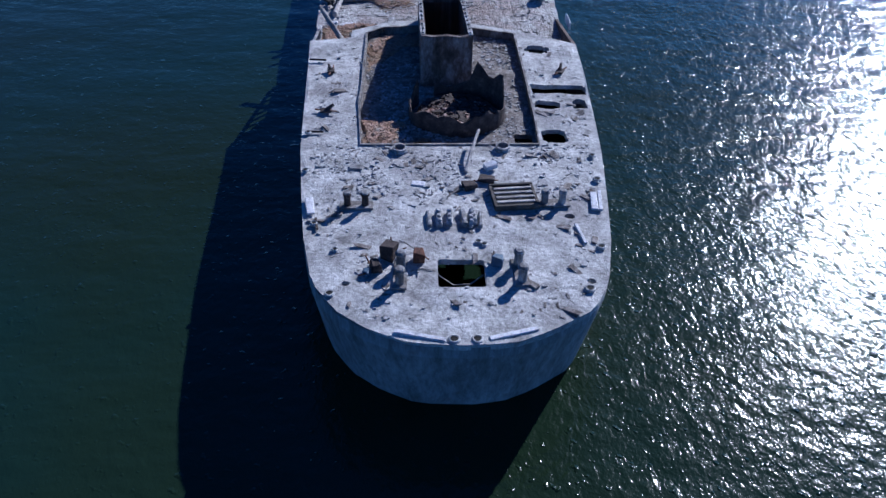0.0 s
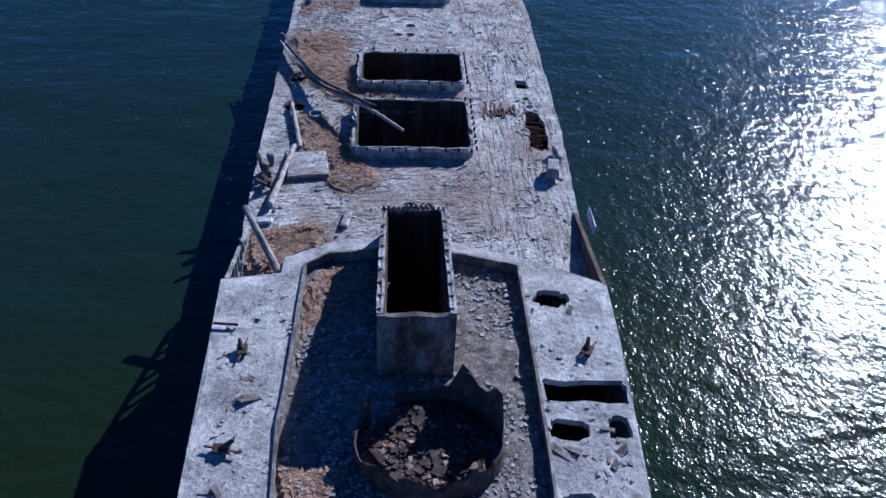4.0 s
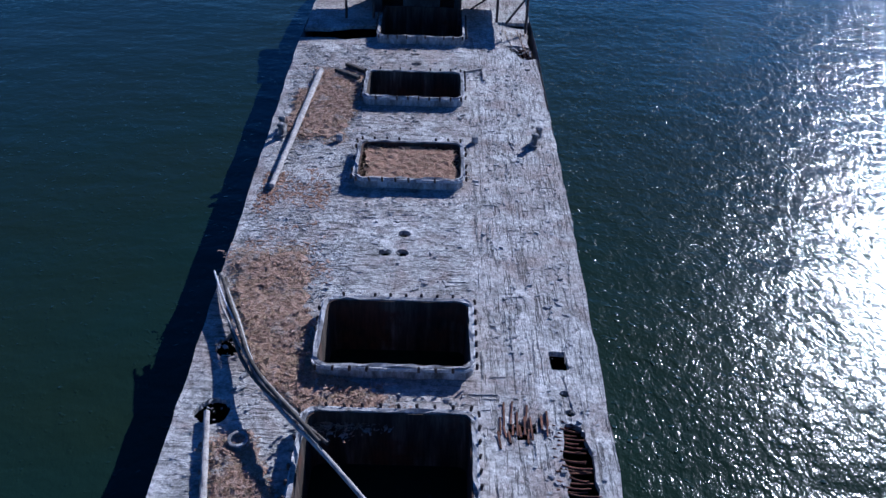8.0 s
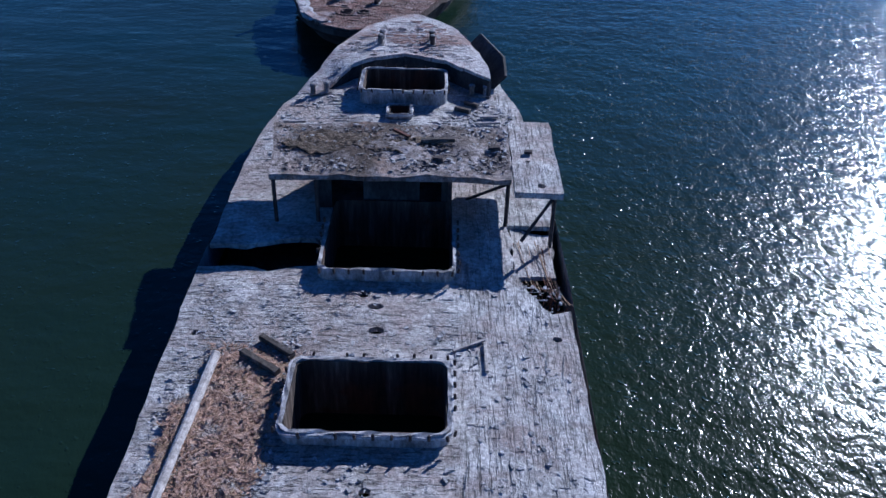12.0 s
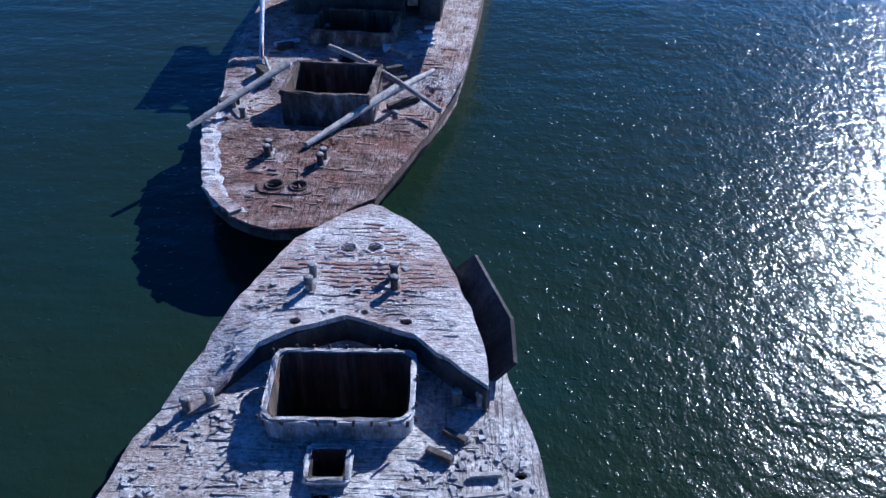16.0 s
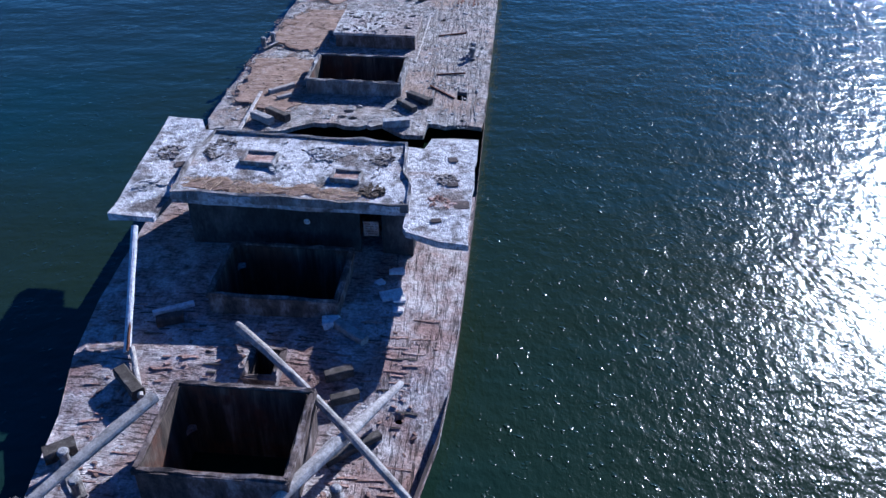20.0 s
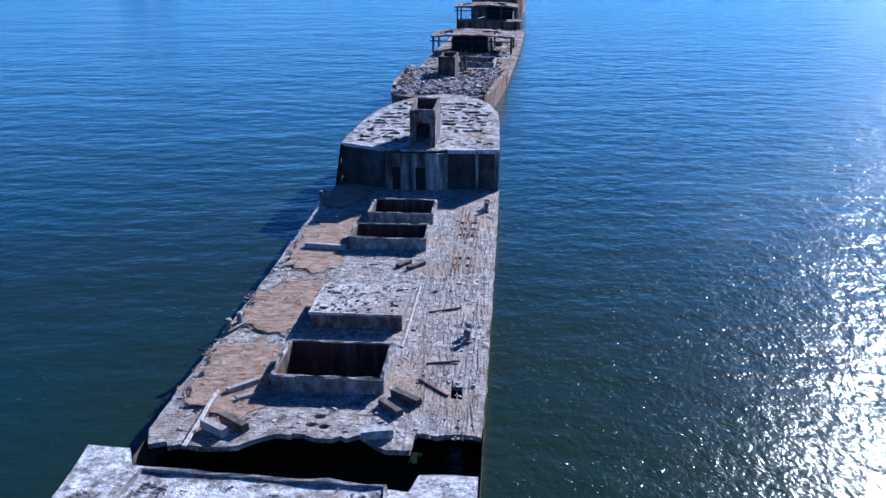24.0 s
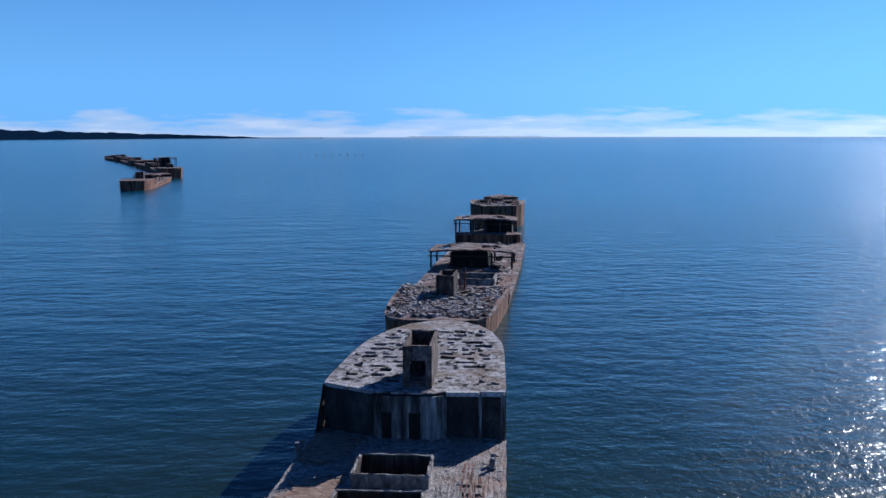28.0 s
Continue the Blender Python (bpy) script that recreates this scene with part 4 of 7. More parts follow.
part("side_rail", bm, M_COAM, ship1, "pale sloping top rail of the lost side plate")
for k in range(8):
    b2 = bmesh.new()
    q = 25.5 + k * 0.58
    hh = max(0.3, sweep(0, q) - MAIN - 0.1)
    box(b2, (-7.53, q, MAIN + hh / 2), (0.16, 0.14, hh), rx=-6, bevel=0.03)
    part("side_rib", b2, M_COAM2, ship1, "bare concrete rib of the lost side plate")

# ---- second wreck: bow first ----
S2 = pose(-8.783, 126.742, -1.795, 0, 0, -2.2) @ Matrix.Scale(1.06, 4)
T2 = [(-2.75, 0.15, -0.15), (-2.5, 1.2, 1.3), (-1.9, 2.4, 2.6), (-0.8, 3.6, 2.9), (0.4, 4.4, 4.0), (1.1, 4.75, 4.2), (4.9, 6.1, 5.2), (7.4, 6.75, 5.75), (10.0, 7.1, 6.25), (12.4, 7.4, 6.72),
      (15.0, 7.9, 6.95), (18.5, 8.3, 7.05), (29.0, 8.75, 7.15), (40.0, 8.9, 7.15), (50.0, 8.5, 7.15), (74.0, 8.15, 7.12), (77.6, 7.5, 7.05), (80.0, 7.4, 7.0), (88.0, 6.9, 6.85), (92.0, 6.3, 6.6), (96.5, 5.0, 5.6),
      (99.5, 3.2, 4.2), (101.2, 1.2, 2.4), (101.8, 0.0, 1.0)]
F2, M2, B2, P2 = 7.1, 6.9, 10.0, 10.5
ship2 = thing("concrete_ship", S2, "derelict concrete cargo ship, rust-brown bow, hull cracked across", "shipwreck", "wrecked ships")


def hull_top_2(u, s):
    if s < 7.2:
        return F2 - 0.12
    if s > 76:
        return P2 - 0.12
    return M2 - 0.26 - (0.7 * min(1, max(0, (15.5 - s) / 3.5)) if u < 0 else 0.0)


def hull_inset_2(k, u, s):
    f = (0.0, 0.0, 0.35, 0.8, 1.0)[k]
    pull = 0.0
    if s < 26:
        pull = (26 - s) / 28 * 0.42
    if s > 88:
        pull = (s - 88) / 14 * 0.30
    cs = min(max(s, 12.0), 88.0)
    return (u * (1 - f * pull) - (0.35 * f if u > 0 and s > 10 else 0.0), s + (cs - s) * f * pull * 0.8)


bm = bmesh.new()
shell(bm, outline_of(T2, 1.2), [hull_top_2, lambda u, s: hull_top_2(u, s) - 0.5, lambda u, s: hull_top_2(u, s) * 0.55 + SEA * 0.45, SEA - 0.1, SEA - 2.5], hull_inset_2)
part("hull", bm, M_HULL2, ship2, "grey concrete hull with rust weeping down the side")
H2 = {"fore": (-2.5, 2.2, 8.6, 12.4), "small": (-0.6, 0.35, 14.0, 15.4), "second": (-3.15, 1.95, 18.1, 21.6)}
H2A = {"a": (-3.75, 1.75, 39.4, 43.2), "d": (-3.5, 1.9, 60.2, 63.2), "e": (-3.0, 1.9, 66.0, 69.5)}
# bow and well deck
md = cut(T2, -2.75, 28.6)
crack = ragged([(7.0, 28.2), (5.0, 27.9), (2.2, 28.2), (-3.5, 27.8), (-6.0, 28.2), (-8.7, 28.4)], 0.15, 0.6, closed=False)
edge = [(r, s) for s, l, r in md if s < 28] + crack + [(-l, s) for s, l, r in md[::-1] if s < 28.2]
holes = deck_holes(H2) + [oval(-1.0, 0.85, 0.36, 0.32), oval(0.2, 0.78, 0.36, 0.32), oval(-0.3, 5.0, 0.28, 0.25), oval(-1.0, 5.4, 0.22, 0.2), oval(2.4, 7.3, 0.25, 0.2), oval(1.2, 7.5, 0.18, 0.16),
                          oval(0.2, 7.7, 0.2, 0.18), oval(-0.9, 7.6, 0.2, 0.18), oval(5.2, 13.2, 0.2, 0.2)]
BREAK2 = ragged([(5.6, 7.9), (4.3, 8.6), (2.6, 7.4), (0.3, 6.5), (-1.4, 6.2), (-2.9, 6.6), (-4.8, 7.3), (-6.8, 8.0)], 0.05, 0.6, closed=False)
WELL2 = lambda u, s: M2 - 0.7 * min(1, max(0, (15.5 - s) / 3.5)) - 0.15 * (u / 8) ** 2
cutr = [(r, s) for s, l, r in md if s < 7.8]
cutl = [(-l, s) for s, l, r in md[::-1] if -2.7 < s < 7.8]
part("bow_deck", plate(cutr + BREAK2 + cutl, [h for h in holes if max(p[1] for p in h) < 6.0], lambda u, s: F2 - 0.15 * (u / 8) ** 2, 0.26, 0.7), M_DECK_RED, ship2, "bow deck of rust-brown planks edged with white guano")
edge = [p for p in edge if p[1] > 8.25 and p[0] > 0 and p not in crack] + crack + [p for p in edge if p[1] > 8.25 and p[0] < 0 and p not in crack] + BREAK2[::-1]
holes = [h for h in holes if min(p[1] for p in h) > 8.2]
part("well_deck", plate(edge, holes, WELL2, 0.26, 0.7), M_WELLDECK, ship2,
     "well deck of worn white boards before the bridge")
bm = bmesh.new()
wall_strip(bm, BREAK2[::-1], M2 - 1.0, F2 - 0.25, 0.2, closed=False)
part("forecastle_bulkhead", bm, M_WALL, ship2, "low V-shaped bulkhead behind the bow deck")
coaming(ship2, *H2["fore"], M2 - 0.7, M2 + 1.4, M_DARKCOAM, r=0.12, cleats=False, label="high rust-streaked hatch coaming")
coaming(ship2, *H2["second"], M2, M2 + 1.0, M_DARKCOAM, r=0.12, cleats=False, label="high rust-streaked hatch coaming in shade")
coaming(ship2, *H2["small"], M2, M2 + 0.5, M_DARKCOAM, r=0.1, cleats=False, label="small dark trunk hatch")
# white crust on the broken bulwark along the bow
for a, b in ((-1.9, 1.5), (1.7, 5.2), (5.4, 7.6)):
    pts = []
    for k in range(15):
        s = a + (b - a) * k / 14
        pts.append((-half_at(T2, s)[0] + 0.05 + random.uniform(-0.07, 0.07), s))
    bm = bmesh.new()
    wall_strip(bm, pts[::-1], F2 - 0.3, lambda u, s: F2 + 0.1 + 0.2 * noise.noise((s * 1.1, 2.0, 0.0)) + random.uniform(-0.08, 0.08), 0.62, closed=False)
    part("bulwark_stump", bm, M_FORE, ship2, "guano-white broken bulwark stump")
outer = [(-half_at(T2, -1.6 + 0.4 * k)[0] + 0.06, -1.6 + 0.4 * k) for k in range(24)]
inner = [(u + 0.95 + 0.55 * noise.noise((q * 0.9, 3.0, 0.0)), q) for u, q in outer]
part("guano_crust", plate(ragged(inner + outer[::-1], 0.16, 0.25), [], lambda u, s: F2 + 0.03 + 0.06 * noise.noise((u * 2, s * 2, 7)), 0.16, 0.4, 0.05), M_RIM, ship2, "wide white guano crust along the bow edge")
# bridge deck
bo = [(-7.85, 20.1), (-6.0, 20.2), (-5.75, 21.75), (4.45, 21.65), (4.5, 20.4), (4.65, 20.1), (6.0, 19.5), (7.2, 19.4), (7.15, 28.3), (4.9, 28.3), (4.7, 27.2), (-6.2, 28.0), (-6.7, 29.1), (-8.5, 29.2)]
part("bridge_deck", plate(ragged(bo, 0.05, 0.8), [], lambda u, s: B2 + 0.02 * noise.noise((u, s, 4)), 0.28, 0.6, 0.05), M_SLAB, ship2, "white bridge deck slab with broken wings")
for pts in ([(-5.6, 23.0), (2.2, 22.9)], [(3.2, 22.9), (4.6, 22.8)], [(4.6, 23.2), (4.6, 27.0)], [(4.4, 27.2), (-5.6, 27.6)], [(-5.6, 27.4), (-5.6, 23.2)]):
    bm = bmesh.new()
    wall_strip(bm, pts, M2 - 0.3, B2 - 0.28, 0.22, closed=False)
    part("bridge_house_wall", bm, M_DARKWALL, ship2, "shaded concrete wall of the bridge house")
bm = bmesh.new()
for k in range(5):
    for j in range(6):
        box(bm, (2.47 + 0.14 * k, 22.72, 7.98 + 0.13 * j), (0.12, 0.08, 0.1), ry=random.uniform(-6, 6), jit=0.01)
part("blocked_window", bm, M_BOARD, ship2, "small window blocked with brown bricks")
bm = bmesh.new()
lathe(bm, (0, 0, 0), [(0.0, 0.05), (0.1, 0.05), (0.15, 0.0)], 14)
part("porthole", bm, M_RIM, ship2, "small pale porthole rim").matrix_basis = pose(-0.15, 22.76, 8.45, 90)
rp = [(-5.7, 21.6), (4.6, 21.5), (4.5, 23.6), (4.2, 24.2), (3.9, 27.0), (-5.5, 27.4), (-5.8, 25.0)]
part("wheelhouse_floor", plate(ragged(rp, 0.03, 0.8), [], B2 + 0.3, 0.3, 0.7, 0.05), M_SLAB, ship2, "raised wheelhouse floor with rubble and rust")
bm = bmesh.new()
wall_strip(bm, ragged(rp, 0.03, 0.7), B2, lambda u, s: B2 + 0.42 + 0.12 * noise.noise((u, s, 3.0)) + random.uniform(-0.05, 0.05), 0.14)
part("wheelhouse_kerb", bm, M_COAM2, ship2, "low broken kerb of the wheelhouse")
# after deck
md = cut(T2, 34.4, 78.5)
crack2 = ragged([(-8.85, 35.6), (-8.5, 34.3), (-4.1, 34.2), (-3.7, 35.1), (1.4, 35.5), (2.0, 34.9), (2.9, 34.7), (3.6, 34.6), (4.2, 36.0), (7.1, 36.0)], 0.24, 0.5, closed=False)
edge = crack2 + [(r, s) for s, l, r in md if s > 36.3] + [(-l, s) for s, l, r in md[::-1] if s > 36.0]
holes = deck_holes(H2A, 0.3) + [oval(-0.9, 37.0, 0.3, 0.22), oval(-1.2, 36.3, 0.28, 0.2), oval(-0.5, 36.1, 0.26, 0.2), oval(5.9, 36.6, 0.2, 0.18), oval(-7.2, 37.2, 0.2, 0.18),
                                oval(-0.7, 43.9, 0.25, 0.2), oval(3.4, 52.6, 0.26, 0.24), oval(-4.1, 53.3, 0.26, 0.24), ragged(rounded(5.3, 6.0, 39.3, 40.6, 0.1), 0.05)]
holes += [ragged(rounded(u, u + 0.55, s, s + 0.5, 0.08), 0.04) for u in (4.2, 5.0) for s in (57.2, 58.6, 63.5, 65.0, 66.4)]
part("after_deck", plate(ragged(edge, 0.05, 0.8), holes, camber(M2), 0.26, 0.8), M_DECK2, ship2, "long after deck of whitened concrete with brown litter")
coaming(ship2, *H2A["a"], M2, M2 + 0.95, M_COAM2, r=0.1, cleats=False)
coaming(ship2, *H2A["d"], M2, M2 + 0.95, M_COAM2, r=0.1, cleats=False)
coaming(ship2, *H2A["e"], M2, M2 + 0.95, M_COAM2, r=0.1, cleats=False)
bm = bmesh.new()
wall_strip(bm, ragged([(-3.5, 46.75), (1.95, 46.75), (1.95, 50.95), (-3.5, 50.95)], 0.02, 0.7), M2 - 0.2, M2 + 0.86, 0.2)
covered = part("hatch_coaming", bm, M_DARKCOAM, ship2, "streaked coaming of the closed hatch")
part("hatch_lid", plate(ragged([(-3.58, 46.68), (2.03, 46.68), (2.03, 51.02), (-3.58, 51.02)], 0.04, 0.6), [ragged(oval(u, s, a, b), 0.04) for u, s, a, b in ((-2.85, 47.4, 0.28, 0.2), (1.3, 48.0, 0.26, 0.22), (-3.0, 50.4, 0.22, 0.16))], M2 + 1.02, 0.15, 0.6, 0.03),
     M_DECK, covered, "flat concrete lid with small rusted holes")
# poop
pr = cut(T2, 76.3, 101.8)
pfront = [(7.0, 76.1), (2.2, 75.9), (1.6, 75.4), (-3.0, 75.5), (-5.2, 76.6), (-7.4, 77.6)]
edge = [(r, s) for s, l, r in pr if s > 76.5] + [(-l, s) for s, l, r in pr[::-1] if s > 78] + pfront[::-1]
random.seed(21)
holes = []
for row in range(13):      # slots between the bare deck beams
    s = 78.4 + row * 1.45
    l, r = half_at(T2, s)
    u = -l + 1.2
    while u < r - 1.0:
        w = random.uniform(0.25, 1.0)
        keep = 0.92 if u > 1.6 else 0.7
        if random.random() < keep and not (-2.0 < u < 2.2 and s < 84.5) and not (1.4 < u < 4.4 and s < 81.5) and u + 2 * w < r - 0.7:
            holes.append((u, s + random.uniform(-0.12, 0.12), 2 * w, random.uniform(0.6, 1.05)))
        u += 2 * w + random.uniform(0.3, 1.1)
poly = [ragged(rounded(u, u + w, s, s + d, 0.12, 1), 0.06, 0.4) for u, s, w, d in holes]
part("poop_deck", plate(edge, poly, P2, 0.14, 0.8), M_POOP2, ship2, "raised stern deck riddled with holes")
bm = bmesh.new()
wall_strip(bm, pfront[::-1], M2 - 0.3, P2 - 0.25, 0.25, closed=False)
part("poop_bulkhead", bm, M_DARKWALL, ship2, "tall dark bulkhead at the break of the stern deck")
for u, w, top in ((-3.05, 0.3, 0.0), (2.35, 0.28, -0.1), (5.1, 0.22, 0.0), (6.85, 0.3, 0.02)):      # pale frames between the bays
    bm = bmesh.new()
    box(bm, (u, 75.78 if u > 2 else 75.36, (M2 + P2 + top) / 2 - 0.1), (w, 0.22, P2 + top - M2), jit=0.03)
    part("bulkhead_frame", bm, M_DRIP, ship2, "pale streaked frame of the bulkhead")
for u0, u1, q in ((-7.2, -5.3, 76.9), (-5.2, -3.1, 75.9), (2.5, 5.0, 75.78), (5.2, 6.9, 75.9)):       # crusted lip along the deck edge
    bm = bmesh.new()
    box(bm, ((u0 + u1) / 2, q + (0.35 if u0 < -5 else 0.0), P2 - 0.1), (u1 - u0, 0.3, 0.34), rz=-24 if u0 < -5 else -26 if u0 < 0 else 2, jit=0.05)
    part("deck_lip", bm, M_RIM, ship2, "crusted lip of the stern deck edge")
bm = bmesh.new()
wall_strip(bm, ragged([(1.3, 82.0), (-0.95, 82.0), (-0.95, 76.6), (-0.4, 76.6)], 0.02, 0.6, closed=False), P2 - 0.1, lambda u, s: P2 + 3.4 + random.uniform(-0.1, 0.1), 0.2, closed=False)
wall_strip(bm, [(0.8, 76.6), (1.3, 76.6), (1.3, 82.0)], P2 - 0.1, P2 + 3.4, 0.2, closed=False)
wall_strip(bm, [(-0.4, 76.6), (0.8, 76.6)], P2 + 2.2, P2 + 3.4, 0.2, closed=False)
part("engine_casing", bm, M_DARKCOAM, ship2, "tall open engine casing")
bm = bmesh.new()
wall_strip(bm, ragged([(-2.9, 75.22), (1.6, 75.12), (2.3, 75.6)], 0.03, 0.7, closed=False), M2 - 0.3, lambda u, s: P2 - 0.2 - 0.12 * abs(noise.noise((u, 0, 2.0))), 0.12, closed=False)
part("bulkhead_panel", bm, M_DRIP, ship2, "white-streaked middle of the bulkhead")
# black blocks on the panel stand in for dark open doorways
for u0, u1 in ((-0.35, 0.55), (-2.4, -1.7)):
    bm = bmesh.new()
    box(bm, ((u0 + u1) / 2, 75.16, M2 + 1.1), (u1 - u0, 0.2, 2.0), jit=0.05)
    part("doorway", bm, M_SHADE_BLACK, ship2, "black block for the dark of a doorway")


# ---- the wrecks further off ----
def far_ship(m, table, main, poop, span_poop, span_bridge, fore, span_fore, label, seed):
    random.seed(seed)
    ship = thing("concrete_ship", m, label, "shipwreck", "wrecked ships")
    s_end = table[-1][0]

    def top(u, s):
        return poop if span_poop[0] <= s <= span_poop[1] else fore if span_fore[0] <= s <= span_fore[1] else main

    bm = bmesh.new()
    shell(bm, outline_of(table, 2.0), [lambda u, s: top(u, s) - 0.1, SEA + 1.0, SEA - 2], lambda k, u, s: (u * (1 - 0.04 * k), s))
    part("hull", bm, M_FARHULL, ship, "dark rust-stained hull side")

    def deck(a, b, z, name, nholes, lab):
        t = cut(table, a, b)
        e = [(r, s) for s, l, r in t] + [(-l, s) for s, l, r in t[::-1] if l + r > 0.02]
        hs = []
        for _ in range(nholes * 4):
            u, s = random.uniform(-5.5, 5.5), random.uniform(a + 1.5, b - 1.5)
            l, r = half_at(table, s)
            if len(hs) < nholes and -l + 1.2 < u < r - 1.2 and all(abs(u - x) > 1.7 or abs(s - y) > 1.5 for x, y in hs):
                hs.append((u, s))
        part(name, plate(e, [ragged(oval(u, s, random.uniform(0.3, 0.7), random.uniform(0.3, 0.6), 8), 0.08) for u, s in hs], z, 0.3, 1.6, 0.08), M_FARDECK, ship, lab)

    deck(*span_poop, poop, "poop_deck", 14, "holed stern deck strewn with debris")
    deck(span_poop[1], span_fore[0], main, "main_deck", 10, "dark mottled main deck")
    deck(*span_fore, fore, "forecastle_deck", 5, "dark bow deck")
    for a, z in ((span_poop[1], poop), (span_fore[0], fore)):
        l, r = half_at(table, a)
        bm = bmesh.new()
        wall_strip(bm, [(-l, a), (r, a)], main - 0.3, z - 0.2, 0.25, closed=False)
        part("bulkhead", bm, M_FARWALL, ship)
    return ship


T3 = [(0, 0.0, 0.0), (0.25, 3.6, 3.4), (1.0, 5.4, 5.2), (2.6, 6.4, 6.2), (6, 7.0, 6.8), (12, 7.6, 7.3), (22, 8.0, 7.8), (60, 8.2, 8.0), (92, 7.6, 7.6), (101, 5.2, 5.2), (107, 2.6, 2.6), (110.5, 0, 0)]
S3 = pose(-6.133, 246.416, -1.795, 0, 0, -5.2) @ Matrix.Scale(1.06, 4)
ship3 = far_ship(S3, T3, 5.8, 8.0, (0, 24), (56, 66), 7.4, (96, 110.5), "rust-brown derelict concrete ship with collapsed deckhouses", 3)
S4 = pose(4.785, 384.746, -1.795, 0, 0, -2.5) @ Matrix.Scale(1.06, 4)
T4 = [(0, 0.0, 0.0), (0.6, 3.4, 3.4), (2.2, 5.4, 5.4), (6, 6.9, 6.9), (16, 7.8, 7.8), (60, 7.8, 7.8), (75, 6.4, 6.4), (84, 3.0, 3.0), (88, 0, 0)]
ship4 = far_ship(S4, T4, 6.4, 11.0, (0, 22), (40, 48), 8.0, (76, 88), "dark derelict concrete ship at the end of the row", 4)
far_wrecks = [far_ship(pose(x, y, 0, 0, 0, rz), T3, zm, zm + 2.6, (0, 22), (50, 60), zm + 1.6, (94, 110.5), lab, 30 + i)
              for i, (x, y, rz, zm, lab) in enumerate(((-165, 548, 13, 5.5, "distant dark concrete wreck heading the far breakwater"),
                                                      (-186, 662, 24, 7.0, "distant dark wreck with a tall ruined house"),
                                                      (-232, 768, 28, 6.5, "distant dark wreck beyond a ruined house"),
                                                      (-288, 874, 28, 5.5, "faint low wreck far across the bay"),
                                                      (-343, 978, 31, 5.5, "faint low wreck at the end of the far row")))]


# ---- loose stuff: rubble, litter, bars ----
CUBE_V = np.array([(x, y, z) for x in (-0.5, 0.5) for y in (-0.5, 0.5) for z in (-0.5, 0.5)])
CUBE_F = np.array([(0, 1, 3, 2), (4, 6, 7, 5), (0, 4, 5, 1), (2, 3, 7, 6), (0, 2, 6, 4), (1, 5, 7, 3)])


def bits(name, m, places, material, label, category, parent=None, jit=0.22):
    """Many small broken pieces in one mesh: rows of (u, s, z, length, width, height, turn, tilt)."""
    rng = np.random.default_rng(len(places) + 7)
    vs, fs = [], []
    for i, (u, s, z, a, b, h, turn, tilt) in enumerate(places):
        v = (CUBE_V + rng.uniform(-jit, jit, (8, 3)) * (1, 1, 0.8)) * (a, b, h)
        ct, st = math.cos(tilt), math.sin(tilt)
        v = np.stack([v[:, 0] * ct + v[:, 2] * st, v[:, 1], -v[:, 0] * st + v[:, 2] * ct], 1)
        c, sn = math.cos(turn), math.sin(turn)
        v = np.stack([v[:, 0] * c - v[:, 1] * sn, v[:, 0] * sn + v[:, 1] * c, v[:, 2]], 1) + (u, s, z + h * 0.42)
        vs.append(v)
        fs.append(CUBE_F + 8 * i)
    me = bpy.data.meshes.new(name)
    me.from_pydata(np.concatenate(vs).tolist(), [], np.concatenate(fs).tolist())
    me.materials.append(material)
    ob = new(name, me)
    if parent is None:
        ob.matrix_basis = m
        return tagged(ob, label, category, kind="stuff")
    ob.parent = parent
    return tagged(ob, label, kind="stuff")


def strewn(n, area, zf, size, flat=0.4, avoid=(), seed=1, long=1.0, clump=0.0):
    """n random pieces inside a polygon, thicker in clumps, kept out of the openings."""
    rng = random.Random(seed)
    zf = zf if callable(zf) else (lambda u, s, z=zf: z)
    lo_u, hi_u = min(p[0] for p in area), max(p[0] for p in area)
    lo_s, hi_s = min(p[1] for p in area), max(p[1] for p in area)
    rows, tries = [], 0
    while len(rows) < n and tries < n * 30:
        tries += 1
        u, s = rng.uniform(lo_u, hi_u), rng.uniform(lo_s, hi_s)
        if clump and noise.noise((u * 0.45, s * 0.45, seed)) + rng.uniform(-0.25, 0.25) < clump - 0.5:
            continue
        if not inside((u, s), area) or any(inside((u, s), h) for h in avoid):
            continue
        a = size[0] * (size[1] / size[0]) ** (rng.random() ** 2.2)
        rows.append((u, s, zf(u, s), a * rng.uniform(1, 1.6) * long, a * rng.uniform(0.6, 1.0), a * flat * rng.uniform(0.5, 1.3), rng.uniform(0, 6.3), rng.uniform(-0.3, 0.3)))
    return rows


def quad(u0, u1, s0, s1):
    return [(u0, s0), (u1, s0), (u1, s1), (u0, s1)]


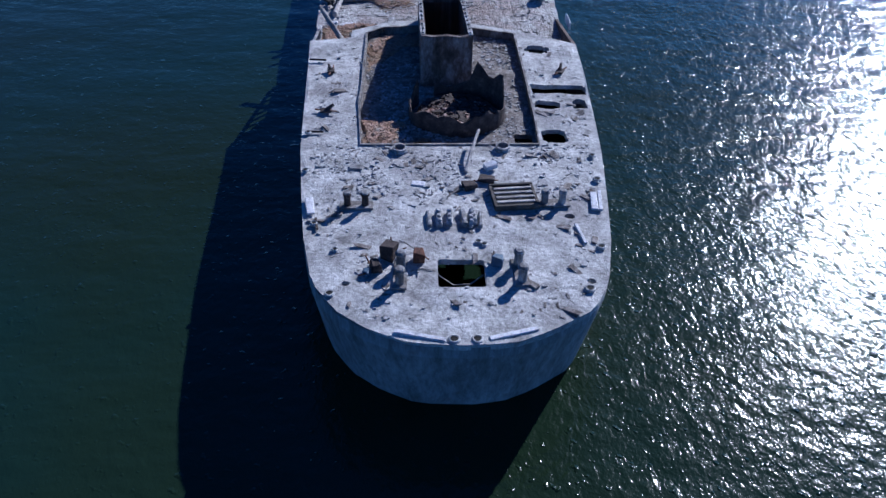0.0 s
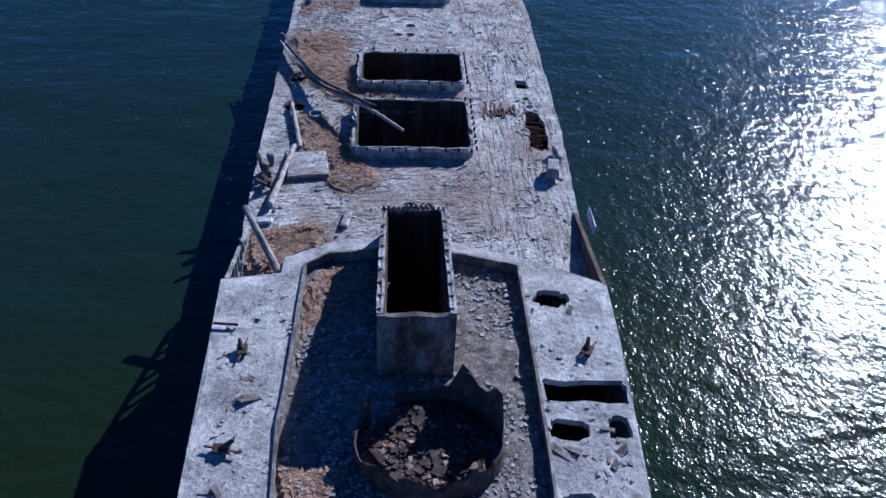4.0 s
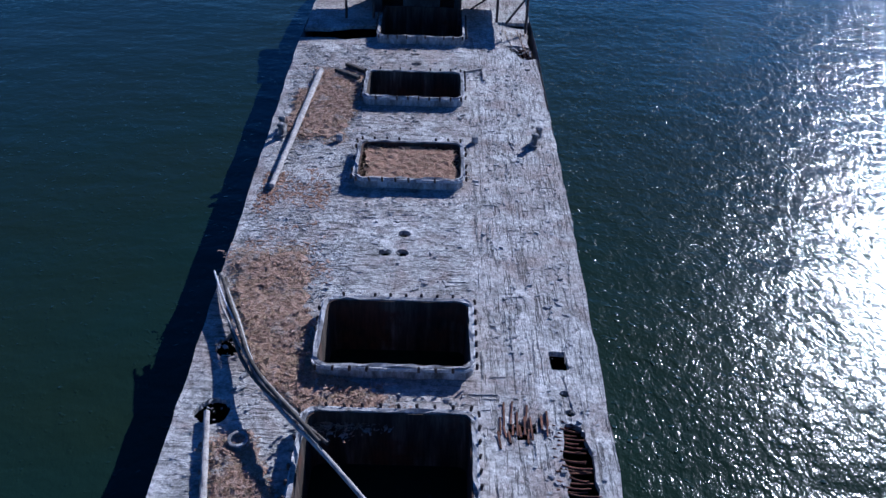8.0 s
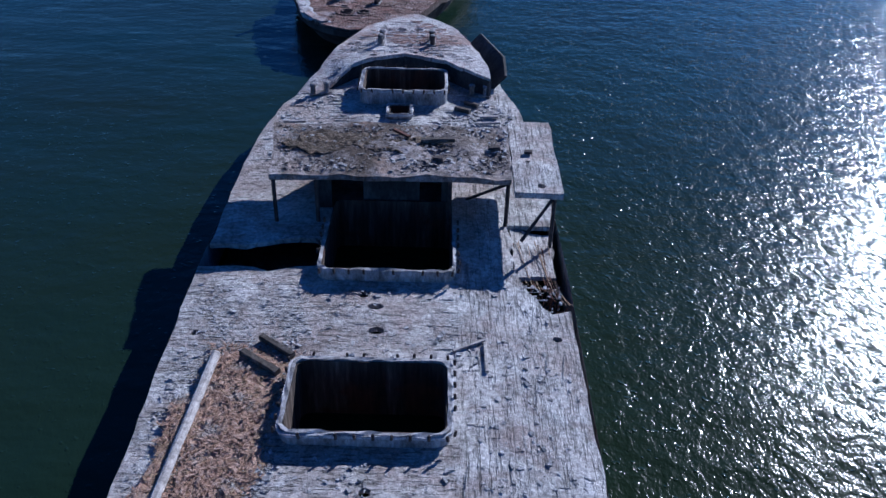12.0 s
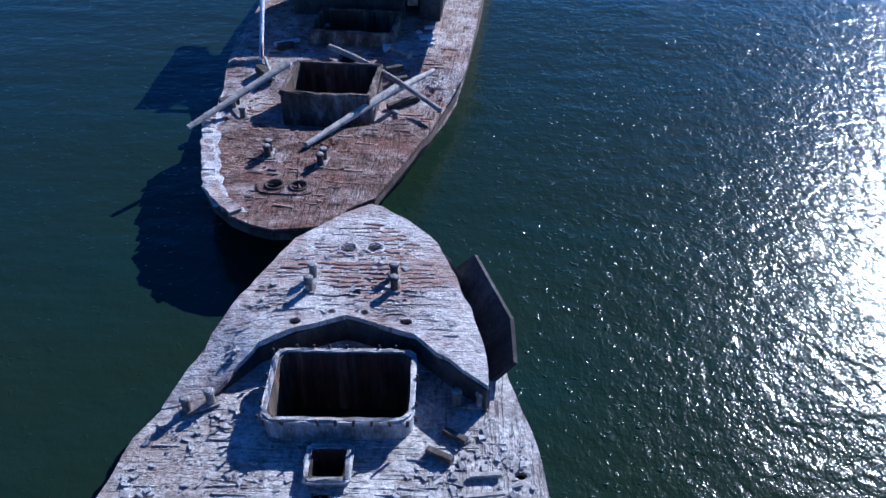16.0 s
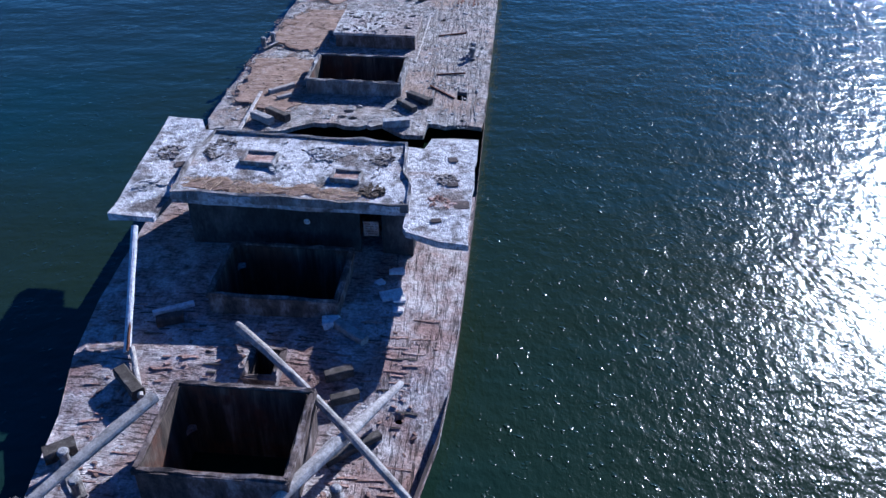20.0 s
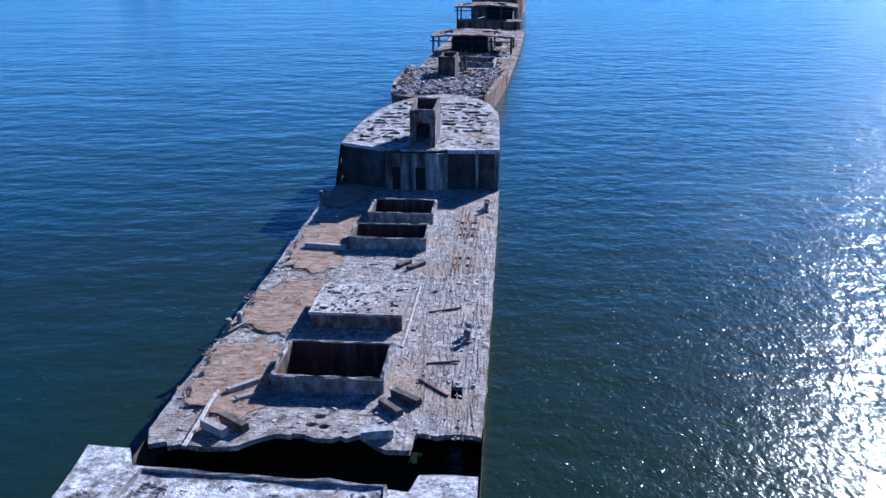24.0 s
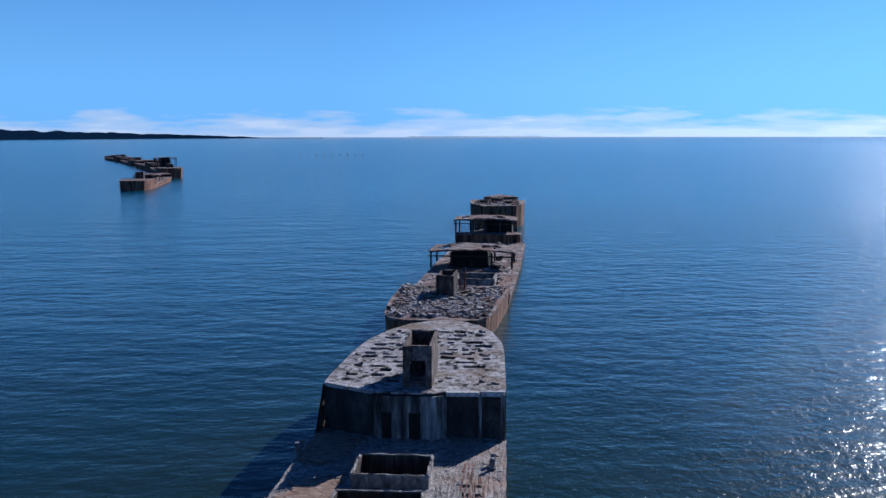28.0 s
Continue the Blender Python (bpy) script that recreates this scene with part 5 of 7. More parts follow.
def bars(n, area, zf, along, length, avoid=(), seed=5, width=0.07, high=0.05):
    """Exposed bars and board remnants lying in one direction, in broken rows."""
    rng = random.Random(seed)
    zf = zf if callable(zf) else (lambda u, s, z=zf: z)
    lo_u, hi_u = min(p[0] for p in area), max(p[0] for p in area)
    lo_s, hi_s = min(p[1] for p in area), max(p[1] for p in area)
    rows, tries = [], 0
    while len(rows) < n and tries < n * 20:
        tries += 1
        u, s = rng.uniform(lo_u, hi_u), rng.uniform(lo_s, hi_s)
        step = 0.3
        if along == "u":
            s = round(s / step) * step + rng.uniform(-0.07, 0.07)
        else:
            u = round(u / step) * step + rng.uniform(-0.05, 0.05)
        if noise.noise((u * 0.3, s * 0.3, seed + 0.5)) < rng.uniform(-0.35, 0.15):
            continue
        a = rng.uniform(*length)
        ends = [(u + d * a * 0.5 * (along == "u"), s + d * a * 0.5 * (along == "s")) for d in (-1, 0, 1)]
        if not all(inside(e, area) for e in ends) or any(inside(e, h) for e in ends for h in avoid):
            continue
        rows.append((u, s, zf(u, s), a, width * rng.uniform(0.6, 1.4), high * rng.uniform(0.6, 1.5), (0 if along == "u" else math.pi / 2) + rng.gauss(0, 0.07), rng.uniform(-0.01, 0.01)))
    return rows


def litter(m, poly, z, seed, label, high=0.22, straws=700, mat=None):
    """A bed of dry reed: a low uneven mound, the stalks that lie on it and a fringe of crumbs."""
    mat = mat or M_REED
    random.seed(seed)
    line = ragged(poly, 0.3, 0.4)
    thick = min(1.0, high / 0.1)
    src = plate(line, [], lambda u, s: z + 0.03, 0.06, 0.35, 0.0)
    src.verts.ensure_lookup_table()
    for v in src.verts:
        if v.co.z > z:
            edge_v = any(len(e.link_faces) < 2 or abs(e.verts[0].co.z - e.verts[1].co.z) > 0.04 for e in v.link_edges)
            v.co.z = z + (0.012 if edge_v else 0.02 + 0.03 * thick + high * 0.6 * abs(noise.noise((v.co.x * 0.6, v.co.y * 0.6, seed))) + 0.03 * thick * random.random())
    bed = thing("reed_litter", m, label, "dry reeds", "reed beds on the wrecks")
    part("litter_bed", src, mat, bed)
    cu, cs = sum(p[0] for p in line) / len(line), sum(p[1] for p in line) / len(line)
    wide = [(cu + (u - cu) * 1.16, cs + (s - cs) * 1.1) for u, s in line]
    rows = strewn(int(straws * 1.5), wide, lambda u, s: z + (0.05 + high * 0.6 * abs(noise.noise((u * 0.6, s * 0.6, seed))) if inside((u, s), line) else 0.0), (0.014, 0.03), 0.6, seed=seed, long=12.0)
    bits("straw", m, rows, M_STRAW, "", "", parent=bed)
    fringe = [(cu + (u - cu) * 1.28, cs + (s - cs) * 1.18) for u, s in line]
    if z < 9 and mat is not M_REED3:
        bits("crumb", m, strewn(int(min(straws, 500) * 3), fringe, lambda u, s: z + (0.05 + high * 0.4 if high > 0.05 and inside((u, s), line) else 0.0), (0.03, 0.12), 0.3 if high < 0.05 else 0.16, [], seed + 200, long=1.8, clump=0.45), mat, "", "", parent=bed)
    return bed


# shared deck relief
Z1 = camber(MAIN)
Z1P = camber(POOP, 7, 0.12)
Z2M = camber(M2)
V2 = [(5.6, 7.9), (4.3, 8.6), (2.6, 7.4), (0.3, 6.5), (-1.4, 6.2), (-2.9, 6.6), (-4.8, 7.3), (-6.8, 8.0), (-7, -3), (7, -3)]
Z2F = lambda u, s: F2 - 0.15 * (u / 8) ** 2 if inside((u, s), V2) else WELL2(u, s)
AV1 = [[(-6.9, 99.2), (-5.47, 99.3), (-3.59, 101.6), (-0.39, 102.9), (2.43, 101.8), (5.3, 99.0), (7, 99), (7, 104), (-7, 104)]] + [rounded(a - 0.4, b + 0.4, c - 0.4, d + 0.4, 0.4) for a, b, c, d in list(H1.values()) + list(H1F.values())] + [rounded(6.0, 7.1, 38.5, 43.1, 0.2)]
AV2 = [rounded(a - 0.4, b + 0.4, c - 0.4, d + 0.4, 0.4) for a, b, c, d in list(H2.values()) + list(H2A.values())] + [quad(-3.8, 2.2, 46.9, 51)]

# exposed bars and board remnants: single pieces beside the flight line, the rest joined
def deck_bars(deck_name, ship, rows, mat, singles):
    random.seed(9)
    shared = []
    for k in range(6):
        bm = bmesh.new()
        box(bm, (0, 0, 0), (1.0, 0.09, 0.06), jit=0.012)
        shared.append(mesh_of("reinforcing_bar", bm, mat))
    for u, s, z, a, w, h, turn, tilt in rows[:singles]:
        ob = new("reinforcing_bar", random.choice(shared))
        ob.parent = ship
        ob.matrix_basis = pose(u, s, z + 0.02, 0, 0, math.degrees(turn)) @ Matrix.Diagonal((a, w / 0.075, h / 0.055, 1))
    if len(rows) > singles:
        bits(deck_name, None, rows[singles:], mat, "bars and board remnants laid bare by spalling", "", parent=ship, jit=0.08)


deck_bars("bar_remnant", ship1, bars(70, quad(2.9, 7.5, 33, 76), Z1, "s", (0.5, 2.0), AV1, 11, 0.03, 0.02), M_DECK, 60)
deck_bars("bar_remnant", ship1, bars(220, area_of(T1, 29.0, 79, 0.6), Z1, "u", (0.3, 0.9), AV1, 12, 0.04, 0.022), M_DECK, 100)
deck_bars("bar_remnant", ship1, bars(120, [(-5.4, 100.6), (4.6, 100.6), (4.0, 105), (1.2, 109.5), (-1.5, 109.5), (-4.2, 105)], fore_z, "u", (0.25, 1.0),
      [[(-6.5, 99), (-5.4, 100.4), (-3.59, 102.3), (-0.39, 103.7), (2.43, 102.6), (5.4, 99.4)]], 13, 0.045, 0.03), M_FORE, 90)
deck_bars("board_remnant", ship1, bars(150, [(-4.3, 104.6), (3.9, 104.8), (2.6, 107.8), (1.0, 109.9), (-1.0, 109.9), (-2.8, 108.0)], fore_z, "u", (0.3, 1.0), fore_holes, 65, 0.07, 0.03), M_BOARD, 100)
deck_bars("bar_remnant", ship1, bars(170, area_of(T1, 90.2, 102, 0.6), Z1, "u", (0.3, 1.1), AV1, 14, 0.05, 0.03), M_DECK, 60)
bow2 = [(-1.8, -1.9), (1.8, -1.7), (3.6, 0.5), (4.9, 4.9), (5.6, 8.0), (6.4, 13.0), (6.5, 19.0), (-7.9, 19.0), (-7.0, 13.0), (-5.2, 4.9), (-4.0, 0.8)]
deck_bars("board_remnant", ship2, bars(70, bow2, Z2F, "u", (0.25, 0.9), AV2, 15, 0.05, 0.03), M_DARKWOOD, 50)
deck_bars("board_remnant", ship2, bars(140, bow2, Z2F, "u", (0.25, 1.0), AV2, 16, 0.06, 0.03), M_BOARD, 120)
deck_bars("bar_remnant", ship2, bars(260, quad(2.6, 6.7, 35.8, 74), Z2M, "s", (0.5, 2.6), AV2, 17, 0.05, 0.03), M_COAM2, 120)
deck_bars("rusted_bar", ship2, bars(70, quad(4.0, 5.9, 55.5, 71), Z2M, "s", (0.6, 2.2), AV2, 19, 0.07, 0.04), M_RUST, 70)
deck_bars("bar_remnant", ship2, bars(60, quad(-8, 2.2, 36.5, 74), Z2M, "u", (0.3, 1.4), AV2, 18, 0.05, 0.03), M_COAM2, 80)

# rubble
outline_main1 = area_of(T1, 29.0, 79)
bits("rubble", S1, strewn(6500, outline_main1, Z1, (0.03, 0.17), 0.4, AV1, 21, clump=0.4), M_RUBBLE, "small rubble and guano crust on the main deck", "rubble")
bits("rubble", S1, strewn(5200, [(-7.9, 50), (-2.6, 50), (-2.0, 57), (-3.2, 63), (-3.4, 78.5), (-8.3, 78.5)], Z1, (0.03, 0.10), 0.5, AV1, 61, clump=0.35), M_RUBBLE, "pebbly grey crumbs of spalled concrete", "rubble")
bits("reed_crumb", S1, strewn(1500, [(-7.8, 60.8), (-5.2, 61.2), (-3.9, 58.6), (-4.2, 55.8), (-6.5, 55.2), (-7.9, 57.0)], Z1, (0.03, 0.11), 0.35, AV1, 62, long=2.0, clump=0.5), M_REED3, "thin scatter of brown reed litter", "reed litter")
bits("reed_crumb", S1, strewn(1300, [(-7.9, 54.5), (-3.6, 55.2), (-2.9, 48.0), (-3.2, 43.6), (-0.4, 43.6), (-0.6, 44.9), (-3.4, 43.0)], Z1, (0.03, 0.11), 0.35, AV1, 63, long=2.0, clump=0.45), M_REED, "brown reed crumbs round the reed bed", "reed litter")
bits("rubble", SP, strewn(1500, area_of(T_STERN, 8.0, 12.2), Z1P, (0.03, 0.15), 0.4, [WELL] + poop_holes[1:], 22, clump=0.35), M_RUBBLE, "broken concrete scattered abaft the engine house", "rubble")
bits("rubble", SP, strewn(1100, area_of(T_STERN, 1.2, 22.4), Z1P, (0.03, 0.14), 0.35, poop_holes, 23, clump=0.45), M_RUBBLE, "fine rubble on the pale stern deck", "rubble")
bits("rubble", SP, strewn(260, area_of(T_STERN, 1.2, 22.4), Z1P, (0.05, 0.3), 0.25, poop_holes, 64, long=1.5, clump=0.5), M_GRAVEL, "brown scabs of spalled concrete on the stern deck", "rubble")
bits("rubble", SP, strewn(3600, [(u * 0.97, s * 0.985 + 0.26) for u, s in WELL], WELLZ, (0.03, 0.14), 0.5, [quad(-1.5, 1.3, 18.3, 25), quad(-1.65, -0.75, 12.2, 13.2), quad(2.8, 3.7, 12.5, 13.6)], 24, clump=0.3), M_RUBBLE, "heaped rubble on the engine house floor", "rubble")
bits("rubble", SP, strewn(140, oval(0.35, 15.1, 1.65, 1.5), POOP - 0.03, (0.05, 0.24), 0.5, [], 45), M_BOARD, "pale rusted flakes in the gun tub", "scrap")
bits("rubble", SP, strewn(800, oval(0.35, 15.1, 1.7, 1.55), POOP - 0.04, (0.04, 0.26), 0.5, [], 25), M_DARKRUST, "rusted scrap heaped in the gun tub", "scrap")
bits("rubble", S1, strewn(2600, [(-5.8, 84.0), (5.5, 84.1), (5.6, 89.3), (-6.3, 89.1)], lambda u, s: BRIDGE - 0.012 * (u / 3) ** 2 + 0.15 * noise.noise((u * 0.5, s * 0.5, 9)), (0.03, 0.17), 0.5, [], 26, clump=0.25),
     M_GRAVEL, "thick brown rubble over the bridge deck", "rubble")
bits("rubble", S1, strewn(420, [(-5.8, 84.0), (5.5, 84.1), (5.6, 89.3), (-6.3, 89.1)], BRIDGE + 0.04, (0.04, 0.2), 0.4, [], 29, clump=0.5), M_RUBBLE, "pale broken slabs on the bridge deck", "rubble")
bits("rubble", S1, strewn(1600, area_of(T1, 89.8, 102.5), Z1, (0.04, 0.24), 0.4, AV1, 27, clump=0.4), M_RUBBLE, "rubble on the deck before the bridge", "rubble")
bits("rubble", S1, strewn(500, [(-5.4, 100.6), (4.6, 100.6), (4.0, 105), (1.2, 109.5), (-1.5, 109.5), (-4.2, 105)], fore_z, (0.04, 0.2), 0.35, fore_holes + [[(-6.5, 99), (-5.4, 100.2), (-3.59, 102.2), (-0.39, 103.5), (2.43, 102.4), (5.3, 99.4)]], 28, clump=0.45), M_RUBBLE, "crumbs of concrete on the bow deck", "rubble")
bits("rubble", S2, strewn(1300, bow2, Z2F, (0.03, 0.16), 0.35, AV2, 31, clump=0.45), M_BOARD, "flaked rusty concrete on the bow planking", "rubble")
bits("rubble", S2, strewn(600, [(-5.6, 21.8), (4.4, 21.7), (4.0, 26.8), (-5.4, 27.5)], B2 + 0.31, (0.02, 0.12), 0.4, [], 32, clump=0.5), M_GRAVEL, "rubble and white crust on the bridge slab", "rubble")
# scale and crust lying round the anchor gear on the bow
for k, (u, s, r, mat, lab) in enumerate(((-2.2, 3.9, 0.75, M_DARKRUST, "dark rust scale round the bow bollards"), (0.9, 3.5, 0.6, M_DARKRUST, "dark rust scale by the anchor pipes"), (0.3, 5.2, 0.9, M_RUST, "red rust scale about the bow pipes"),
                                         (-1.2, 5.6, 0.9, M_BOARD, "red-brown flakes on the bow deck"), (1.9, 4.2, 0.7, M_RUST, "orange rust flakes on the bow deck"), (-3.6, 2.6, 0.9, M_BOARD, "pale brown flakes along the bow edge"))):
    ring = [(u + r * math.cos(a * 0.9) * (0.8 + 0.3 * math.sin(a * 1.7 + k)), s + r * math.sin(a * 0.9)) for a in range(7)]
    bits("rubble", S2, strewn(150, ring, Z2F, (0.03, 0.15), 0.3, [], 760 + k, clump=0.3), mat, lab, "rubble")
bits("rubble", S2, [(4.0, 21.57, M2, 0.5, 0.2, 0.1, 0.1, 0), (3.4, 20.6, M2, 0.32, 0.3, 0.1, 0.6, 0), (4.1, 19.7, M2, 0.5, 0.45, 0.12, 0.8, 0), (4.4, 19.5, M2, 0.4, 0.3, 0.1, 0.2, 0), (4.43, 18.8, M2, 0.4, 0.3, 0.08, 0.0, 0), (1.85, 17.7, M2, 0.7, 0.5, 0.3, 0.4, 0)],
     M_WHITE, "white fragments in the shade before the bridge", "rubble")
# low heaps of broken concrete on the bridge slabs
for k, (u, s, r, z, mat) in enumerate(((2.9, 22.6, 0.7, B2 + 0.31, M_WEED), (0.2, 25.6, 1.0, B2 + 0.31, M_RUBBLE), (-1.4, 23.9, 0.7, B2 + 0.31, M_RUBBLE), (-4.6, 25.6, 1.2, B2 + 0.31, M_GRAVEL),
                                       (3.0, 25.4, 0.8, B2 + 0.31, M_GRAVEL), (-7.2, 25.6, 0.9, B2, M_GRAVEL), (-6.9, 22.6, 0.8, B2, M_RUBBLE), (5.9, 24.4, 0.6, B2, M_GRAVEL), (5.8, 22.4, 0.7, B2, M_BOARD))):
    ring = [(u + r * math.cos(a * 0.9) * (0.8 + 0.3 * math.sin(a * 2.3 + k)), s + r * math.sin(a * 0.9) * 0.8) for a in range(7)]
    bits("rubble", S2, strewn(170, ring, z, (0.04, 0.17), 0.5, [], 700 + k, clump=0.3), mat, "low heap of broken concrete on the bridge slab", "rubble")
bits("rubble", S2, strewn(2600, quad(-8.3, 6.8, 35.5, 75), Z2M, (0.04, 0.2), 0.4, AV2, 33, clump=0.42), M_RUBBLE, "rubble on the after deck", "rubble")
bits("rubble", S2, strewn(380, [(-6.9, 78.5), (6.6, 77), (6.5, 90), (4.5, 97), (-4, 96.5), (-6.2, 90)], P2, (0.08, 0.36), 0.45, [quad(-1.2, 1.5, 76, 82.5)] + poly, 34, clump=0.3), M_GRAVEL, "broken slabs on the holed stern deck", "rubble")
bits("rubble", S2, strewn(260, quad(-3.4, 1.9, 46.8, 50.9), M2 + 1.03, (0.04, 0.22), 0.4, [], 38, clump=0.5), M_GRAVEL, "dark crumbs on the closed hatch lid", "rubble")
stern3 = [(-6.2, 1.8), (6.0, 1.8), (7.4, 23), (-7.6, 23)]
bits("rubble", S3, strewn(1500, stern3, 8.0, (0.16, 0.62), 0.7, [], 35, clump=0.2), M_POOP2, "dense dark broken slabs over the stern deck", "rubble")
bits("rubble", S3, strewn(900, stern3, 8.05, (0.14, 0.5), 0.5, [], 39, long=1.5, clump=0.3), M_FARDECK, "mottled broken slabs over the stern deck", "rubble")
bits("rubble", S3, strewn(420, [(-5.0, 3), (5.5, 3), (6.8, 20), (-6.0, 20)], 8.2, (0.1, 0.24), 0.4, [], 40, long=4.0), M_RUBBLE, "white splintered bars among the slabs", "rubble")
bits("rubble", S3, strewn(700, quad(-7.4, 7.2, 25, 95), 5.8, (0.15, 0.6), 0.5, [], 36, clump=0.35), M_POOP2, "scattered debris on the dark deck", "rubble")
bits("rubble", S4, strewn(300, quad(-6, 6, 3, 20), 11.0, (0.2, 0.8), 0.6, [], 37), M_FARDECK, "debris on the furthest stern deck", "rubble")

# ---- dry reed beds ----
litter(S1, [(-7.61, 52.68), (-4.75, 53.49), (-3.97, 48.58), (-3.26, 45.83), (-1.36, 44.33), (-0.28, 44.07), (-1.25, 43.01), (-3.07, 42.66), (-3.79, 43.35), (-5.14, 45.11), (-6.45, 47.39), (-7.48, 50.77)], MAIN, 41, "bed of dry brown reeds beside the hatches", straws=1400)
litter(S1, [(-6.23, 41.43), (-4.64, 41.71), (-3.91, 38.82), (-2.47, 36.13), (-2.03, 34.89), (-3.33, 34.10), (-4.23, 34.51), (-4.42, 37.38), (-5.89, 38.02)], MAIN, 42, "dry reeds heaped against a concrete plinth", straws=700)
litter(S1, [(-6.58, 73.71), (-3.78, 73.47), (-3.88, 68.44), (-4.35, 64.75), (-6.47, 64.96), (-6.80, 69.83)], MAIN, 43, "long bed of dry reeds beside a fallen pole", straws=900)
litter(S1, [(-7.33, 30.76), (-4.55, 31.17), (-4.20, 29.97), (-5.69, 28.47), (-6.86, 27.76), (-7.33, 29.21)], MAIN, 44, "dry reeds in the corner below the stern deck", straws=500)
litter(SP, [(-3.95, 23.1), (-1.75, 23.6), (-1.8, 22.2), (-3.0, 21.4), (-3.8, 19.6)], WELLZ, 46, "dry reeds on the sunken floor by the casing", high=0.12, straws=350)
litter(SP, [(-3.75, 12.15), (-2.5, 12.15), (-2.3, 13.3), (-2.5, 14.5), (-3.9, 14.4)], WELLZ, 47, "dry reeds in a corner of the sunken floor", high=0.12, straws=300)
litter(S1, [(-2.6, 59.75), (2.3, 59.75), (2.3, 63.1), (-2.6, 63.1)], MAIN + 0.3, 48, "hold filled to the brim with red-brown reeds", high=0.15, straws=500, mat=M_REED3)
litter(S1, [(-5.6, 86.9), (-4.2, 88.4), (-2.0, 88.2), (-0.6, 87.4), (1.2, 88.0), (2.0, 87.0), (0.2, 86.2), (-2.2, 86.6), (-4.4, 85.6)], BRIDGE + 0.05, 49, "brown weeds grown over the bridge rubble", high=0.2, straws=40, mat=M_WEED)
litter(S1, [(-7.4, 71.0), (-6.6, 71.2), (-7.0, 66.0), (-7.7, 66.0)], MAIN, 50, "narrow strip of reed litter along the edge", high=0.1, straws=160)
litter(S2, [(-8.3, 44.0), (-6.0, 44.6), (-4.4, 43.9), (-4.5, 40.9), (-4.1, 37.6), (-4.9, 36.3), (-6.4, 36.9), (-8.1, 38.0)], M2, 51, "dry reeds on the after deck by the hatch", high=0.025, straws=260, mat=M_REED2)
litter(S2, [(-7.9, 51.8), (-6.6, 54.0), (-4.3, 53.8), (-4.0, 50.0), (-4.1, 46.6), (-6.0, 45.6), (-7.2, 47.0), (-8.1, 47.4)], M2, 52, "dry reeds along the deck edge by bollards", high=0.025, straws=260, mat=M_REED2)
litter(S2, [(-7.8, 63.6), (-6.4, 66.8), (-4.2, 67.4), (-4.0, 63.0), (-4.2, 60.6), (-3.4, 56.4), (-5.2, 55.2), (-7.6, 56.6)], M2, 53, "dry reeds under a long timber", high=0.025, straws=260, mat=M_REED2)
litter(S2, [(-7.6, 76.4), (-5.6, 75.8), (-3.8, 74.6), (-4.4, 71.8), (-6.0, 69.8), (-7.7, 70.4)], M2, 54, "dry reeds below the stern bulkhead", high=0.025, straws=160, mat=M_REED2)
litter(S2, [(-5.4, 22.0), (-3.2, 21.8), (2.4, 21.9), (2.2, 22.5), (-5.2, 23.0)], B2 + 0.32, 55, "thin brown litter along the wheelhouse edge", high=0.03, straws=300, mat=M_REED2)


# ---- deck fittings ----
def bollard_pair(ship_m, u, s, z, turn, label, gap=0.72, r=0.17, h=0.62, tilt=0.0, mat=M_COAM2):
    t = thing("mooring_bollard", ship_m @ pose(u, s, z, 0, 0, turn), label, "bollard", "mooring bollards")
    bm = bmesh.new()
    box(bm, (0, 0, 0.04), (gap + 0.6, 0.5, 0.08), bevel=0.02)
    part("base_plate", bm, M_COAM2, t)
    for k in (-1, 1):
        bm = bmesh.new()
        lathe(bm, (k * gap / 2, 0, 0.06), [(0, 0), (r * 1.15, 0.0), (r, 0.06), (r * 0.96, h * 0.8), (r * 1.22, h * 0.84), (r * 1.24, h * 0.96), (r * 0.9, h), (0, h + 0.01)], 14)
        post = part("post", bm, mat, t)
        bm = bmesh.new()
        lathe(bm, (k * gap / 2, 0, 0.06 + h), [(0, 0.0), (r * 1.1, 0.0), (r * 0.9, 0.05), (0, 0.07)], 12)
        part("crust_cap", bm, M_COAM, post, "pale guano cap")
    return t


bollard_pair(SP, -3.79, 7.44, POOP, 0, "pair of stout rusty bollards on pale concrete", 0.68, 0.13, 0.55, mat=M_DARKRUST)
bollard_pair(SP, 3.79, 7.68, POOP, 0, "pair of guano-capped bollards beside a wooden grating", 0.68, 0.14, 0.55, mat=M_COAM)
bollard_pair(SP, -2.05, 3.35, POOP, 88, "pair of bollards by the stern hatch amid scrap", 0.9, 0.16)
bollard_pair(SP, 2.1, 3.5, POOP, 94, "pair of bollards beside the square stern hatch", 0.85, 0.16, mat=M_COAM)
bollard_pair(S1, -1.98, 105.1, FORE, 86, "pair of bollards on the bow deck", 0.85)
bollard_pair(S1, 1.5, 105.2, FORE, 94, "pair of rusted bollards on the bow deck", 0.85, mat=M_DARKRUST)
bollard_pair(S1, -5.55, 99.3, MAIN, 25, "pair of bollards under the bow bulkhead", 0.9)
bollard_pair(S1, 4.6, 99.6, MAIN, -5, "pair of guano-capped bollards below the bow deck", 0.9)
bollard_pair(S1, 6.95, 64.9, MAIN, 70, "pair of bollards near the deck edge", 0.9)
bollard_pair(S1, -7.7, 65.3, MAIN, 95, "pair of bollards beside a fallen pole", 0.9)
bollard_pair(S1, -7.3, 35.9, MAIN, 80, "pair of bollards at the deck edge among debris", 0.9)
bollard_pair(S2, -2.07, 3.7, F2, 96, "pair of rusted bollards on the brown bow deck", 0.55, mat=M_DARKRUST)
